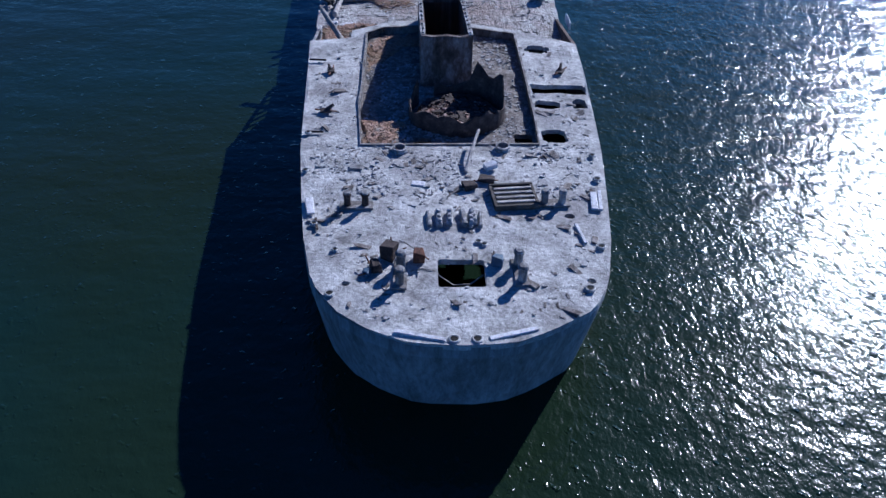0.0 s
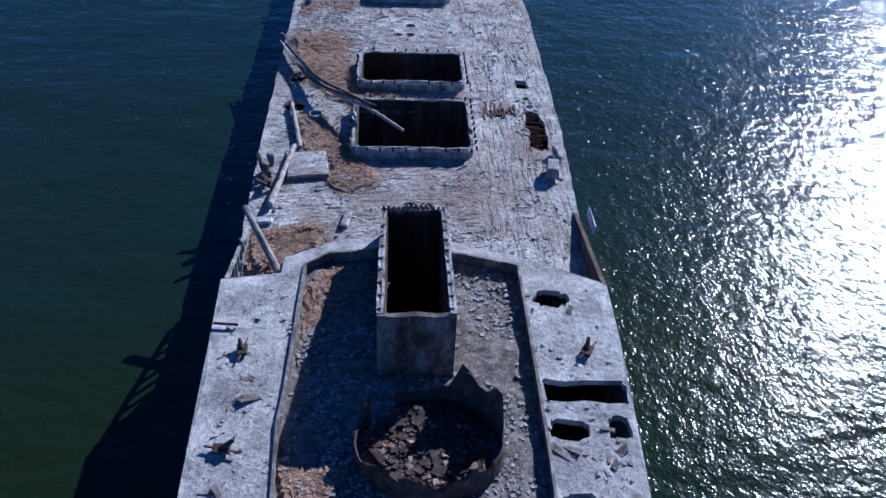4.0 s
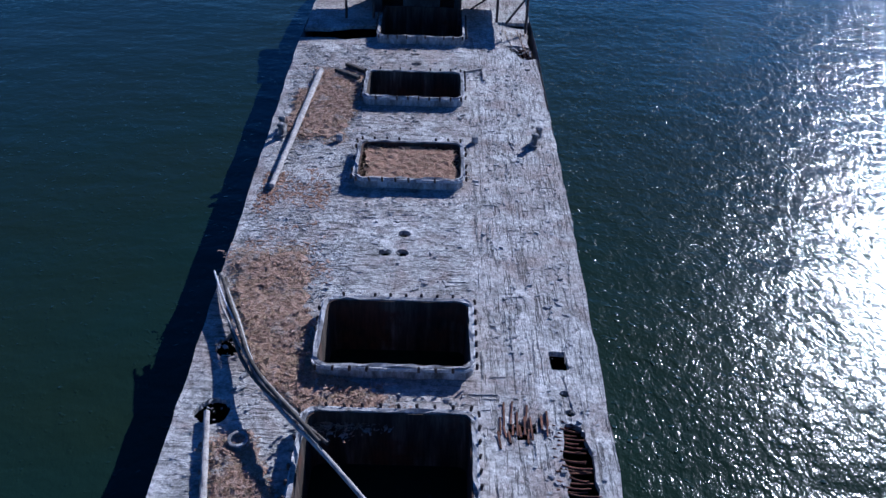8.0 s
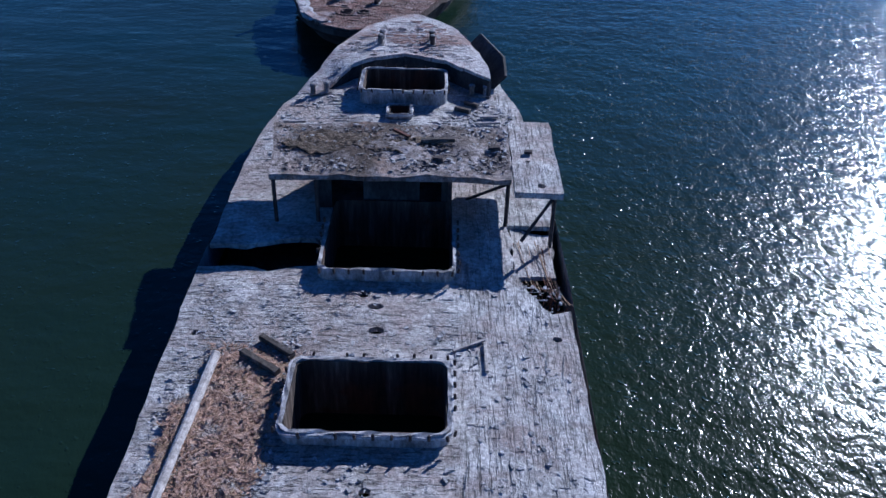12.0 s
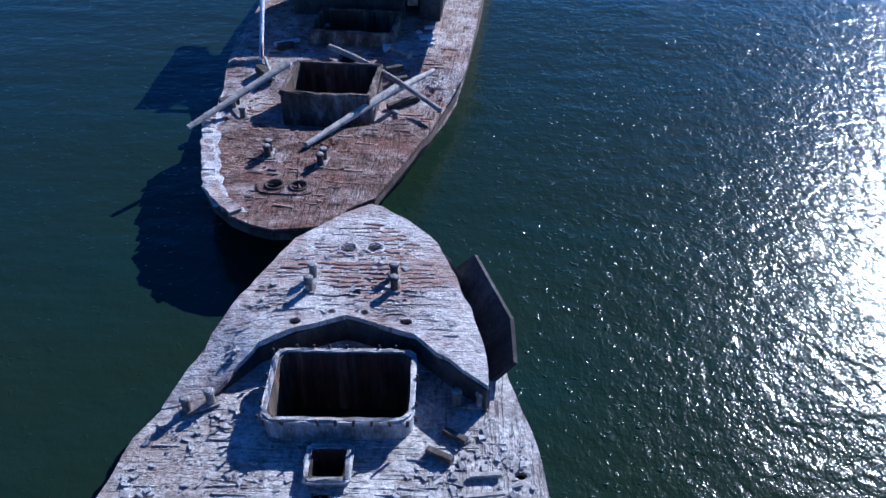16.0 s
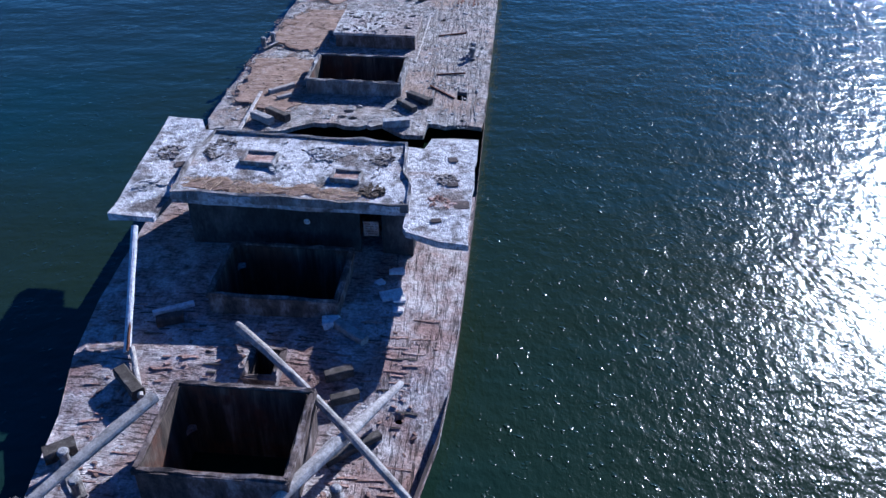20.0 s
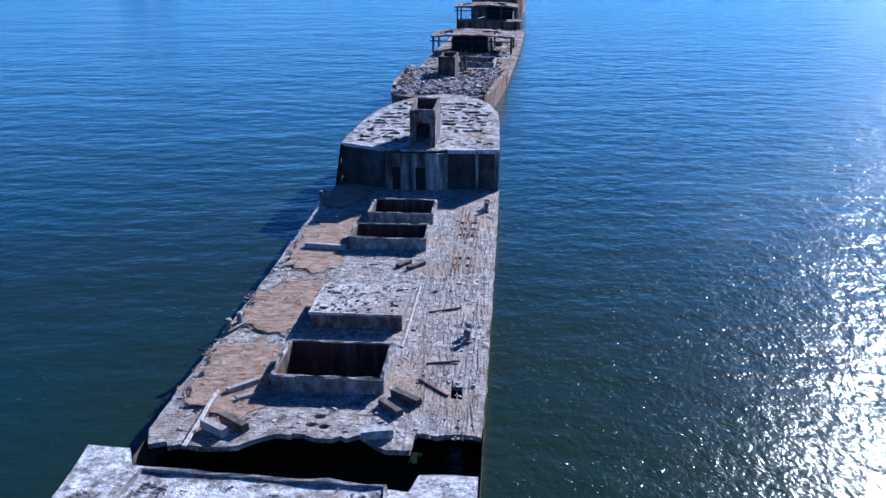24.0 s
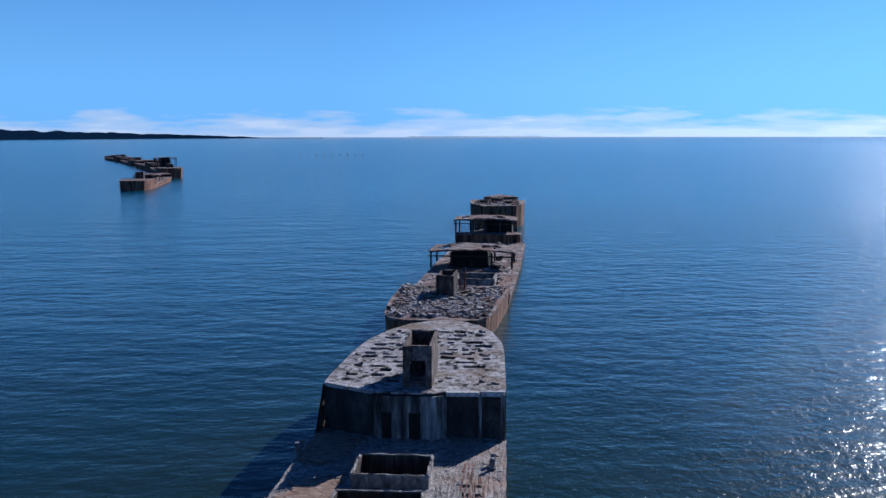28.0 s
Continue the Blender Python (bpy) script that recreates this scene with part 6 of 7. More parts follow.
bollard_pair(S2, 0.84, 3.2, F2, 85, "pair of rusted bollards by the anchor pipes", 0.55, mat=M_DARKRUST)
bollard_pair(S2, 3.65, 8.9, M2 - 0.72, 98, "pair of bollards under a fallen boom", 1.2)
bollard_pair(S2, -5.6, 9.6, M2 - 0.75, 128, "pair of bollards beside a fallen boom", 1.5)
bollard_pair(S2, 5.9, 46.2, M2, 88, "pair of bollards on the after deck edge", 0.9)
bollard_pair(S2, -8.1, 46.5, M2, 65, "pair of pale bollards among dry reeds", 1.0)
bollard_pair(S2, 6.2, 70.3, M2, 88, "pair of bollards before the stern bulkhead", 0.9)
bollard_pair(S2, -8.1, 72.3, M2, 75, "pair of bollards near the stern bulkhead", 0.9)


def vent_ring(m, label, r=0.34, h=0.4):
    t = thing("ventilator_stub", m, label, "ventilator", "ventilator stubs")
    bm = bmesh.new()
    lathe(bm, (0, 0, 0), [(r * 1.25, 0), (r * 1.2, 0.06), (r, 0.08), (r, h), (r * 0.84, h), (r * 0.84, 0.05), (0, 0.04)], 20)
    part("pipe", bm, M_COAM, t)
    bm = bmesh.new()
    lathe(bm, (0, 0, h - 0.08), [(r, 0), (r * 1.14, 0.0), (r * 1.14, 0.08), (r * 0.9, 0.09)], 20)
    part("flange", bm, M_COAM, t, "white crusted flange")
    return t


vent_ring(SP @ pose(-2.22, 11.45, POOP), "open ventilator stub with a white rim", 0.27, 0.2)
vent_ring(SP @ pose(2.15, 11.65, POOP), "open ventilator stub with a crusted rim", 0.27, 0.2)
vent_ring(S1 @ pose(-5.5, 41.6, MAIN), "rusty ventilator stub half buried in reeds", 0.32, 0.25)
for u, s, z, r in ((-4.4, 2.4, POOP, 0.18), (-0.3, 0.25, POOP, 0.2), (0.43, 0.26, POOP, 0.2), (4.41, 2.7, POOP, 0.2), (5.8, 9.4, POOP, 0.17), (5.2, 5.0, POOP, 0.17), (5.9, 11.2, POOP, 0.15),
                   (-5.3, 6.3, POOP, 0.15), (-4.4, 4.75, POOP, 0.12), (0.75, 5.25, POOP, 0.13), (0.95, 5.1, POOP, 0.13), (0.3, 8.7, POOP, 0.16), (-6.0, 9.9, POOP, 0.14), (-6.2, 12.9, POOP, 0.14)):
    r *= 0.85
    t = thing("fairlead_ring", SP @ pose(u, s, z), "small rusted fairlead ring at the deck edge", "fairlead", "fairlead rings")
    bm = bmesh.new()
    lathe(bm, (0, 0, 0), [(r * 1.2, 0), (r * 1.12, 0.05), (r * 0.9, 0.07), (r * 0.75, 0.06), (r * 0.7, 0.01)], 14)
    part("ring", bm, M_DECK_POOP, t)
    # the ring's dark opening is a black disc
    bm = bmesh.new()
    lathe(bm, (0, 0, 0), [(0, 0.05), (r * 0.72, 0.05), (r * 0.72, 0.0)], 12)
    part("plug", bm, M_SHADE_BLACK, t, "black disc for the dark inside the ring")


def winch_bed(m, label):
    """Broken winch foundation: paired lumps of concrete with rusted stubs."""
    t = thing("winch_bed", m, label, "winch bed", "winch foundations")
    for k in (-0.18, 0.18):
        bm = bmesh.new()
        box(bm, (k, 0, 0.09), (0.2, 0.95, 0.18), bevel=0.04, jit=0.04)
        part("plinth", bm, M_COAM, t)
    for k in (-0.3, 0.0, 0.3):
        bm = bmesh.new()
        box(bm, (0.18, k, 0.22), (0.15, 0.15, 0.16), bevel=0.03, jit=0.03)
        part("stud", bm, M_RUBBLE, t)
    return t


winch_bed(SP @ pose(-0.85, 6.55, POOP, 0, 0, 3), "broken winch bed of two concrete plinths")
winch_bed(SP @ pose(-0.45, 6.6, POOP, 0, 0, -2), "crumbled winch bed with stud stumps")
winch_bed(SP @ pose(0.45, 6.6, POOP, 0, 0, 4), "broken winch bed beside the grating")
winch_bed(SP @ pose(0.72, 6.5, POOP, 0, 0, 178), "crumbled winch bed with rusted studs")


def grating(m):
    t = thing("wooden_grating", m, "dark weathered wooden grating lying on the stern deck", "grating")
    # added black panel, painting in the dark between the slats
    bm = bmesh.new()
    box(bm, (0, 0, 0.05), (1.55, 1.35, 0.06), jit=0.01)
    part("bottom_board", bm, M_SHADE_BLACK, t, "black panel for the dark between the slats")
    for y in (-0.72, 0.72):
        bm = bmesh.new()
        box(bm, (0, y, 0.12), (1.75, 0.12, 0.22), bevel=0.015)
        part("frame_rail", bm, M_DARKWOOD, t)
    for x in (-0.82, 0.82):
        bm = bmesh.new()
        box(bm, (x, 0, 0.12), (0.12, 1.32, 0.2), bevel=0.015)
        part("frame_end", bm, M_DARKWOOD, t)
    for k in range(4):
        bm = bmesh.new()
        box(bm, (0.03 * (k % 2), -0.45 + 0.3 * k, 0.2), (1.5, 0.13, 0.06), rz=random.uniform(-2, 2), bevel=0.01)
        part("slat", bm, M_WOOD, t, "greyed slat")


grating(SP @ pose(2.28, 8.0, POOP, 0, 0, 6))


def timber(m, a, b, w, h, label, mat=M_WOOD, name="timber", cat="timber", group="loose timbers"):
    """A squared baulk from a to b (in ship metres), worn at its edges."""
    a, b = Vector(a), Vector(b)
    d = b - a
    bm = bmesh.new()
    n = max(2, int(d.length / 0.8))
    loops = []
    yaw = math.atan2(d.y, d.x)
    side = Vector((-math.sin(yaw), math.cos(yaw), 0))
    up = Vector((0, 0, 1))
    for i in range(n + 1):
        c = a.lerp(b, i / n)
        j = lambda: random.uniform(-0.08, 0.08)
        loops.append([bm.verts.new(c + side * w * (x * 0.5 + j() * 0.4) + up * h * (y * 0.5 + 0.5 + j() * 0.5)) for x, y in ((-0.8, -1), (0.8, -1), (1, -0.7), (1, 0.7), (0.8, 1), (-0.8, 1), (-1, 0.7), (-1, -0.7))])
    for p, q in zip(loops, loops[1:]):
        for k in range(8):
            bm.faces.new((p[k], p[(k + 1) % 8], q[(k + 1) % 8], q[k]))
    bm.faces.new(loops[0][::-1])
    bm.faces.new(loops[-1])
    return single(name, bm, mat, m, label, cat, group)


def pole(m, a, b, r0, r1, label, mat=M_WOOD, bend=0.0, name="fallen_pole", cat="pole", group="fallen poles"):
    bm = bmesh.new()
    tube(bm, a, b, r0, r1, 12, 10, bend)
    for v in bm.verts:
        v.co += Vector([random.uniform(-0.012, 0.012) for _ in range(3)])
    return single(name, bm, mat, m, label, cat, group)


random.seed(77)
def at(p, z):
    return (p[0], p[1], z)


# first wreck
pole(S1, at((-6.49, 73.65), MAIN + 0.12), at((-7.24, 58.99), MAIN + 0.12), 0.2, 0.14, "long bleached pole lying along the deck", M_WOOD)
pole(S1, at((-6.91, 42.96), MAIN + 0.12), at((-5.96, 38.08), MAIN + 0.12), 0.11, 0.13, "bleached pole lying beside the reeds", M_WOOD)
pole(S1, at((-6.27, 38.24), MAIN + 0.12), at((-6.85, 32.67), MAIN + 0.12), 0.12, 0.16, "weathered pole lying near the deck edge", M_WOOD)
pole(S1, at((-7.52, 30.36), MAIN + 1.5), at((-5.85, 27.5), MAIN + 0.2), 0.14, 0.16, "grey timber leaning on the broken side plate", M_WOOD)
pole(SP, (0.5, 9.75, POOP + 0.08), (1.15, 12.25, POOP + 0.6), 0.08, 0.06, "bent pale pipe leaning on the engine house kerb", M_WOOD, -0.12)
timber(SP, (1.3, 10.05, POOP), (1.75, 10.2, POOP + 0.1), 0.4, 0.22, "broken white concrete block among scrap", M_WHITE, "concrete_block", "concrete block", "loose blocks")
timber(S1, at((-5.48, 73.79), MAIN), at((-3.88, 72.62), MAIN), 0.3, 0.28, "dark baulk beside the hatch", M_DARKWOOD)
timber(S1, at((-4.90, 74.78), MAIN), at((-3.45, 73.65), MAIN), 0.26, 0.26, "second dark baulk beside the hatch", M_DARKWOOD)
timber(S1, at((2.87, 74.26), MAIN), at((4.14, 74.95), MAIN), 0.12, 0.1, "thin broken board on the deck", M_WOOD)
timber(S1, at((4.17, 74.79), MAIN), at((4.20, 73.07), MAIN), 0.14, 0.1, "grey board lying by the hatch", M_WOOD)
timber(S1, (3.1, 97.3, MAIN), (4.0, 96.8, MAIN), 0.28, 0.26, "short dark baulk on the fore deck", M_DARKWOOD)
timber(S1, (3.7, 98.2, MAIN), (4.5, 97.7, MAIN), 0.26, 0.24, "short dark baulk near the bollards", M_DARKWOOD)
timber(S1, (-5.4, 93.8, MAIN), (-4.1, 92.9, MAIN), 0.4, 0.4, "heavy dark block by the second hatch", M_DARKWOOD)
timber(S1, (-7.2, 94.9, MAIN), (-5.9, 95.0, MAIN), 0.2, 0.12, "board by the deck edge", M_WOOD)
timber(S1, (4.6, 96.2, MAIN), (5.7, 96.3, MAIN), 0.2, 0.14, "board on the fore deck", M_WOOD)
timber(S1, (4.4, 95.3, MAIN), (5.8, 95.5, MAIN), 0.16, 0.12, "splintered board on the fore deck", M_WOOD)
timber(S1, (1.2, 87.2, BRIDGE + 0.1), (2.9, 87.3, BRIDGE + 0.15), 0.3, 0.2, "dark timber in the bridge rubble", M_DARKWOOD)
timber(S1, (-0.2, 88.4, BRIDGE + 0.1), (0.6, 87.6, BRIDGE + 0.12), 0.2, 0.14, "rusty board in the bridge rubble", M_RUST)
for (u, s), (w, d, h), lab, mat in (((-5.45, 36.4), (2.0, 2.4, 0.2), "flat white concrete plinth beside the reeds", M_DECK), ((6.75, 36.0), (0.6, 1.1, 0.6), "white concrete block at the deck edge", M_COAM),
                                    ((7.2, 37.6), (0.25, 1.4, 0.45), "pale concrete upstand at the deck edge", M_COAM), ((-6.95, 31.5), (0.7, 0.35, 0.12), "white slab fragment on reeds", M_WHITE),
                                    ((-5.85, 31.0), (0.9, 0.6, 0.14), "white slab fragment lying loose", M_WHITE), ((-3.3, 31.6), (0.35, 1.3, 0.18), "low concrete strip on the deck", M_COAM),
                                    ((3.4, 64.6), (0.35, 0.3, 0.4), "small concrete stump by the hatch", M_COAM), ((-4.3, 64.4), (0.35, 0.3, 0.4), "small concrete stump by the hatch", M_COAM),
                                    ((6.6, 86.5), (0.4, 0.35, 0.14), "dark lump on the bridge wing", M_DARKRUST), ((4.9, 86.7), (0.6, 0.4, 0.22), "rusted lump on the bridge rubble", M_DARKRUST),
                                    ((2.1, 85.5), (0.5, 0.4, 0.2), "dark lump on the bridge rubble", M_DARKRUST), ((7.9, 31.5), (0.12, 1.6, 0.5), "pale patch plate at the deck edge", M_WHITE)):
    z = BRIDGE if 82 < s < 90 else MAIN - 0.02
    bm = bmesh.new()
    box(bm, (0, 0, h / 2), (w, d, h), rz=random.uniform(-8, 8), bevel=min(0.05, h / 4), jit=0.03)
    single("concrete_block", bm, mat, S1 @ pose(u, s, z), lab, "concrete block", "loose blocks")


# the long peeled rail: strands that curl over the deck edge and end over a hatch
def strands():
    t = thing("twisted_rail", S1, "long twisted rail torn from the deck edge, hanging over a hatch", "wreckage")
    key = [Vector((*p, z)) for p, z in zip([(-8.18, 51.04), (-7.52, 49.05), (-6.90, 47.73), (-5.53, 44.56), (-3.53, 41.99), (-2.14, 40.35), (-0.65, 38.31)], (5.65, 5.75, 5.85, 6.1, 6.5, 6.7, 6.5))]
    for k in range(5):
        cu = bpy.data.curves.new("strand", "CURVE")
        cu.dimensions = "3D"
        cu.bevel_depth = (0.09, 0.07, 0.05, 0.04, 0.08)[k]
        cu.bevel_resolution = 2
        n = len(key) - (0, 1, 2, 3, 1)[k]
        sp = cu.splines.new("NURBS")
        sp.points.add(n - 1)
        for i in range(n):
            off = Vector((0.3 * math.sin(k * 1.7 + i * 0.9), 0.24 * math.cos(k * 2.1 + i), 0.05 * k + 0.05 * math.sin(i * 1.3 + k)))
            sp.points[i].co = (*(key[i] + (off if i < 6 else off * 0.3)), 1)
        sp.use_endpoint_u = True
        sp.order_u = 3
        ob = new("strand", cu)
        dg = bpy.context.evaluated_depsgraph_get()
        me = bpy.data.meshes.new_from_object(ob.evaluated_get(dg))
        bpy.data.objects.remove(ob)
        me.materials.clear()
        me.materials.append((M_WOOD, M_DARKWOOD, M_WOOD, M_WHITE, M_DARKWOOD)[k])
        ob = new("strand", me)
        ob.parent = t


strands()

# thin strip plates along the stern deck's edge
for a, b, w, lab in (((-2.19, 0.60), (-0.57, 0.21), 0.16, "thin pale strip plate curving with the stern edge"), ((0.84, 0.28), (2.40, 0.75), 0.16, "thin pale strip plate by the stern fairleads"),
                     ((-5.64, 7.93), (-5.47, 6.90), 0.3, "flat white chock plate at the deck edge"), ((5.47, 8.44), (5.37, 7.31), 0.26, "flat white chock plate at the deck edge"),
                     ((4.48, 6.34), (4.66, 5.19), 0.12, "splintered pale board on the stern deck"), ((5.74, 8.57), (5.59, 7.28), 0.14, "narrow white plate at the deck edge"),
                     ((-5.26, 6.62), (-5.14, 5.95), 0.08, "small dark bracket at the deck edge"), ((-6.21, 12.97), (-5.55, 12.95), 0.05, "thin bent rod at the deck edge"), ((-6.86, 20.07), (-6.03, 20.00), 0.05, "thin bent rod at the deck edge"),
                     ((-1.68, 9.02), (-1.15, 8.93), 0.3, "flat white flake of concrete"), ((-4.20, 10.18), (-3.69, 10.13), 0.35, "grey slab fragment on the stern deck")):
    timber(SP, (*a, POOP - 0.03), (*b, POOP - 0.03), w, 0.09, lab, M_DARKRUST if "rod" in lab or "bracket" in lab else M_COAM if "grey" in lab else M_WHITE, "deck_strip", "strip plate", "strip plates on the stern deck")
# slack wires about the square hatch
for k, (pts, lab) in enumerate((([(-1.7, 3.55, POOP + 0.03), (-1.3, 3.7, POOP + 0.03), (-0.9, 3.6, POOP + 0.04), (-0.72, 3.55, POOP - 0.1)], "thin slack wire running to the square hatch"),
                                ([(-0.7, 3.6, POOP - 0.2), (-0.2, 3.45, POOP - 0.5), (0.4, 3.5, POOP - 0.5), (0.85, 3.65, POOP - 0.2)], "thin slack wire hanging across the hatch"),
                                ([(-2.3, 4.6, POOP + 0.5), (-1.9, 4.75, POOP + 0.35), (-1.5, 4.7, POOP + 0.05)], "thin bent wire on the rusted box"))):
    bm = bmesh.new()
    for a, b in zip(pts, pts[1:]):
        tube(bm, a, b, 0.018, 0.018, 6)
    single("wire", bm, M_WOOD, SP, lab, "wire", "slack wires")

# scrap round the stern bollards
for u, s, w, d, h, mat, lab in ((-2.45, 4.35, 0.5, 0.5, 0.6, M_DARKRUST, "rusted iron box beside the bollards"), (-1.4, 4.15, 0.35, 0.4, 0.45, M_RUST, "red-rusted winch drum fragment"),
                                (-2.9, 3.7, 0.3, 0.5, 0.3, M_DARKRUST, "dark scrap on the stern deck"), (-3.2, 3.4, 0.25, 0.25, 0.2, M_TARP, "faded blue scrap on the deck"), (1.35, 3.95, 0.4, 0.3, 0.4, M_TARP, "faded blue metal box by the bollards"),
                                (1.3, 9.2, 0.6, 0.4, 0.2, M_DARKRUST, "dark tangle of scrap by the pipe"), (0.6, 8.75, 0.5, 0.4, 0.2, M_DARKRUST, "rusted scrap heap on the deck")):
    t = thing("scrap_iron", SP @ pose(u, s, POOP, 0, 0, random.uniform(-20, 20)), lab, "scrap", "scrap on the stern deck")
    bm = bmesh.new()
    box(bm, (0, 0, h / 2), (w, d, h), bevel=0.03, jit=0.06)
    part("body", bm, mat, t)
    for k in range(3):
        bm = bmesh.new()
        tube(bm, (random.uniform(-w, w) * 0.5, random.uniform(-d, d) * 0.5, h * 0.5), (random.uniform(-w, w), random.uniform(-d, d), h * random.uniform(0.3, 1.2)), 0.03, 0.025, 6)
        part("rod", bm, M_RUST, t)

# deck openings' small broken posts on the stern deck
for u, s, h in ((-5.6, 14.8, 0.3), (-5.7, 18.8, 0.2), (5.6, 19.0, 0.3)):
    t = thing("broken_davit", SP @ pose(u, s, POOP, 0, 0, random.uniform(0, 180)), "rusted davit stump leaning on the stern deck", "davit", "davit stumps")
    bm = bmesh.new()
    box(bm, (0, 0, 0.05), (0.5, 0.35, 0.1), bevel=0.02)
    part("foot", bm, M_DARKRUST, t)
    bm = bmesh.new()
    tube(bm, (0, 0, 0.08), (0.35, 0.1, h), 0.09, 0.06, 8)
    part("stump", bm, M_DARKRUST, t)
    bm = bmesh.new()
    tube(bm, (-0.5, 0.1, 0.05), (0.5, -0.15, 0.08), 0.04, 0.03, 6)
    part("rod", bm, M_RUST, t)

# posts that still carry the bridge edge, hanging bars at the torn side
for u, s in ((-5.8, 83.95), (-3.75, 84.0), (2.7, 84.0), (5.5, 84.0), (7.6, 82.7)):
    bm = bmesh.new()
    tube(bm, (u, s, MAIN - 0.4), (u, s, BRIDGE - 0.28), 0.1, 0.1, 8)
    part("stanchion", bm, M_DARKRUST, ship1, "rusted post under the bridge edge")
bm = bmesh.new()
tube(bm, (6.0, 81.0, MAIN + 1.0), (7.6, 82.8, BRIDGE - 0.3), 0.09, 0.07, 8)
part("brace", bm, M_DARKRUST, ship1, "fallen brace under the bridge wing")
bm = bmesh.new()
tube(bm, (5.4, 84.1, BRIDGE - 0.5), (3.6, 86.2, MAIN + 0.1), 0.08, 0.07, 8)
part("brace", bm, M_DARKRUST, ship1, "fallen brace in the open bay")
random.seed(5)
for k in range(40):
    u = 5.6 + 2.3 * random.random()
    s = 77.2 + (7.9 - u) * 1.1 + random.uniform(-0.2, 0.3)
    bm = bmesh.new()
    tube(bm, (u, s, MAIN - 0.15), (u + random.uniform(-0.2, 0.2), s + random.uniform(0.3, 1.5), MAIN - random.uniform(0.5, 2.2)), 0.02, 0.015, 5, 3, 0.1)
    part("hanging_bar", bm, M_RUST, ship1)
random.seed(64)
for k in range(22):
    u = 5.9 + 1.9 * random.random()
    bm = bmesh.new()
    tube(bm, (u - random.uniform(0.0, 0.5), 82.4 + random.uniform(-0.4, 0.4), MAIN - random.uniform(0.1, 0.5)), (u + random.uniform(0.1, 0.4), 77.6 + (7.9 - u) * 0.9, MAIN - random.uniform(0.1, 0.3)), 0.022, 0.018, 5, 6, random.uniform(0.1, 0.8))
    part("hanging_bar", bm, random.choice((M_RUST, M_STRAW)), ship1)
part("sagging_deck", plate(ragged([(5.7, 79.9), (7.6, 80.3), (7.8, 83.9), (5.7, 83.9)], 0.12, 0.5), [], lambda u, s: MAIN - 0.25 - 0.12 * (u - 5.7), 0.2, 0.5, 0.08), M_DECK, ship1, "sagging remnant of deck under the bridge wing")
# takes the dark hold tones for the shade in the void
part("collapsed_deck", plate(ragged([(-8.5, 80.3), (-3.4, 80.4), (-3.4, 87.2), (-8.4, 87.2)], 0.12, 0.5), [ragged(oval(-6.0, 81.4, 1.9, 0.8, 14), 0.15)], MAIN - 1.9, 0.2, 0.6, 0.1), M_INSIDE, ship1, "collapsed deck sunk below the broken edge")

random.seed(61)
for k in range(26):
    s = 38.5 + 4.6 * k / 25 + random.uniform(-0.06, 0.06)
    bm = bmesh.new()
    tube(bm, (random.uniform(5.6, 6.15), s, MAIN - 0.06), (random.uniform(6.6, 7.15), s + random.uniform(-0.15, 0.15), MAIN - random.uniform(0.1, 0.3)), 0.035, 0.03, 5, 3, 0.08)
    part("bent_bar", bm, M_RUST, ship1)
for k in range(16):
    s = 41.9 + 1.6 * random.random()
    u = 3.6 + 2.2 * random.random()
    bm = bmesh.new()
    box(bm, (u, s, MAIN - 0.02), (0.07, random.uniform(0.5, 1.2), 0.08), rz=random.uniform(-6, 6), jit=0.01)
    part("bent_bar", bm, M_RUST, ship1)

# ---- second wreck's gear ----
pole(S2, at((-6.81, 5.12), 7.55), at((-2.94, 11.41), 8.55), 0.15, 0.23, "long grey derrick boom lying over the bulwark", M_WOOD, name="derrick_boom", cat="boom", group="derrick booms")
pole(S2, at((-0.30, 4.54), 7.3), at((3.48, 10.66), 7.75), 0.15, 0.26, "long grey derrick boom across the bow deck", M_WOOD, name="derrick_boom", cat="boom", group="derrick booms")
pole(S2, at((3.32, 10.48), 7.6), at((5.18, 14.14), 7.3), 0.24, 0.12, "butt of a broken derrick boom", M_WOOD, name="derrick_boom", cat="boom", group="derrick booms")
pole(S2, at((-1.73, 16.77), 7.3), at((6.22, 8.52), 7.6), 0.19, 0.13, "slender derrick boom leaning over a hatch corner", M_WOOD, -0.35, name="derrick_boom", cat="boom", group="derrick booms")
pole(S2, (-5.8, 15.3, M2 - 0.1), (-6.6, 19.7, B2 - 0.2), 0.14, 0.14, "pale post standing against the bridge wing", M_WHITE, name="standing_post", cat="post")
pole(S2, (-5.7, 15.2, M2 + 0.1), (-6.2, 17.6, M2 + 1.3), 0.06, 0.05, "thin rusted stay beside the post", M_RUST)
pole(S2, (-5.6, 15.4, M2 + 0.1), (-4.5, 13.2, M2 - 0.3), 0.1, 0.12, "short spar fallen by the post", M_WOOD)
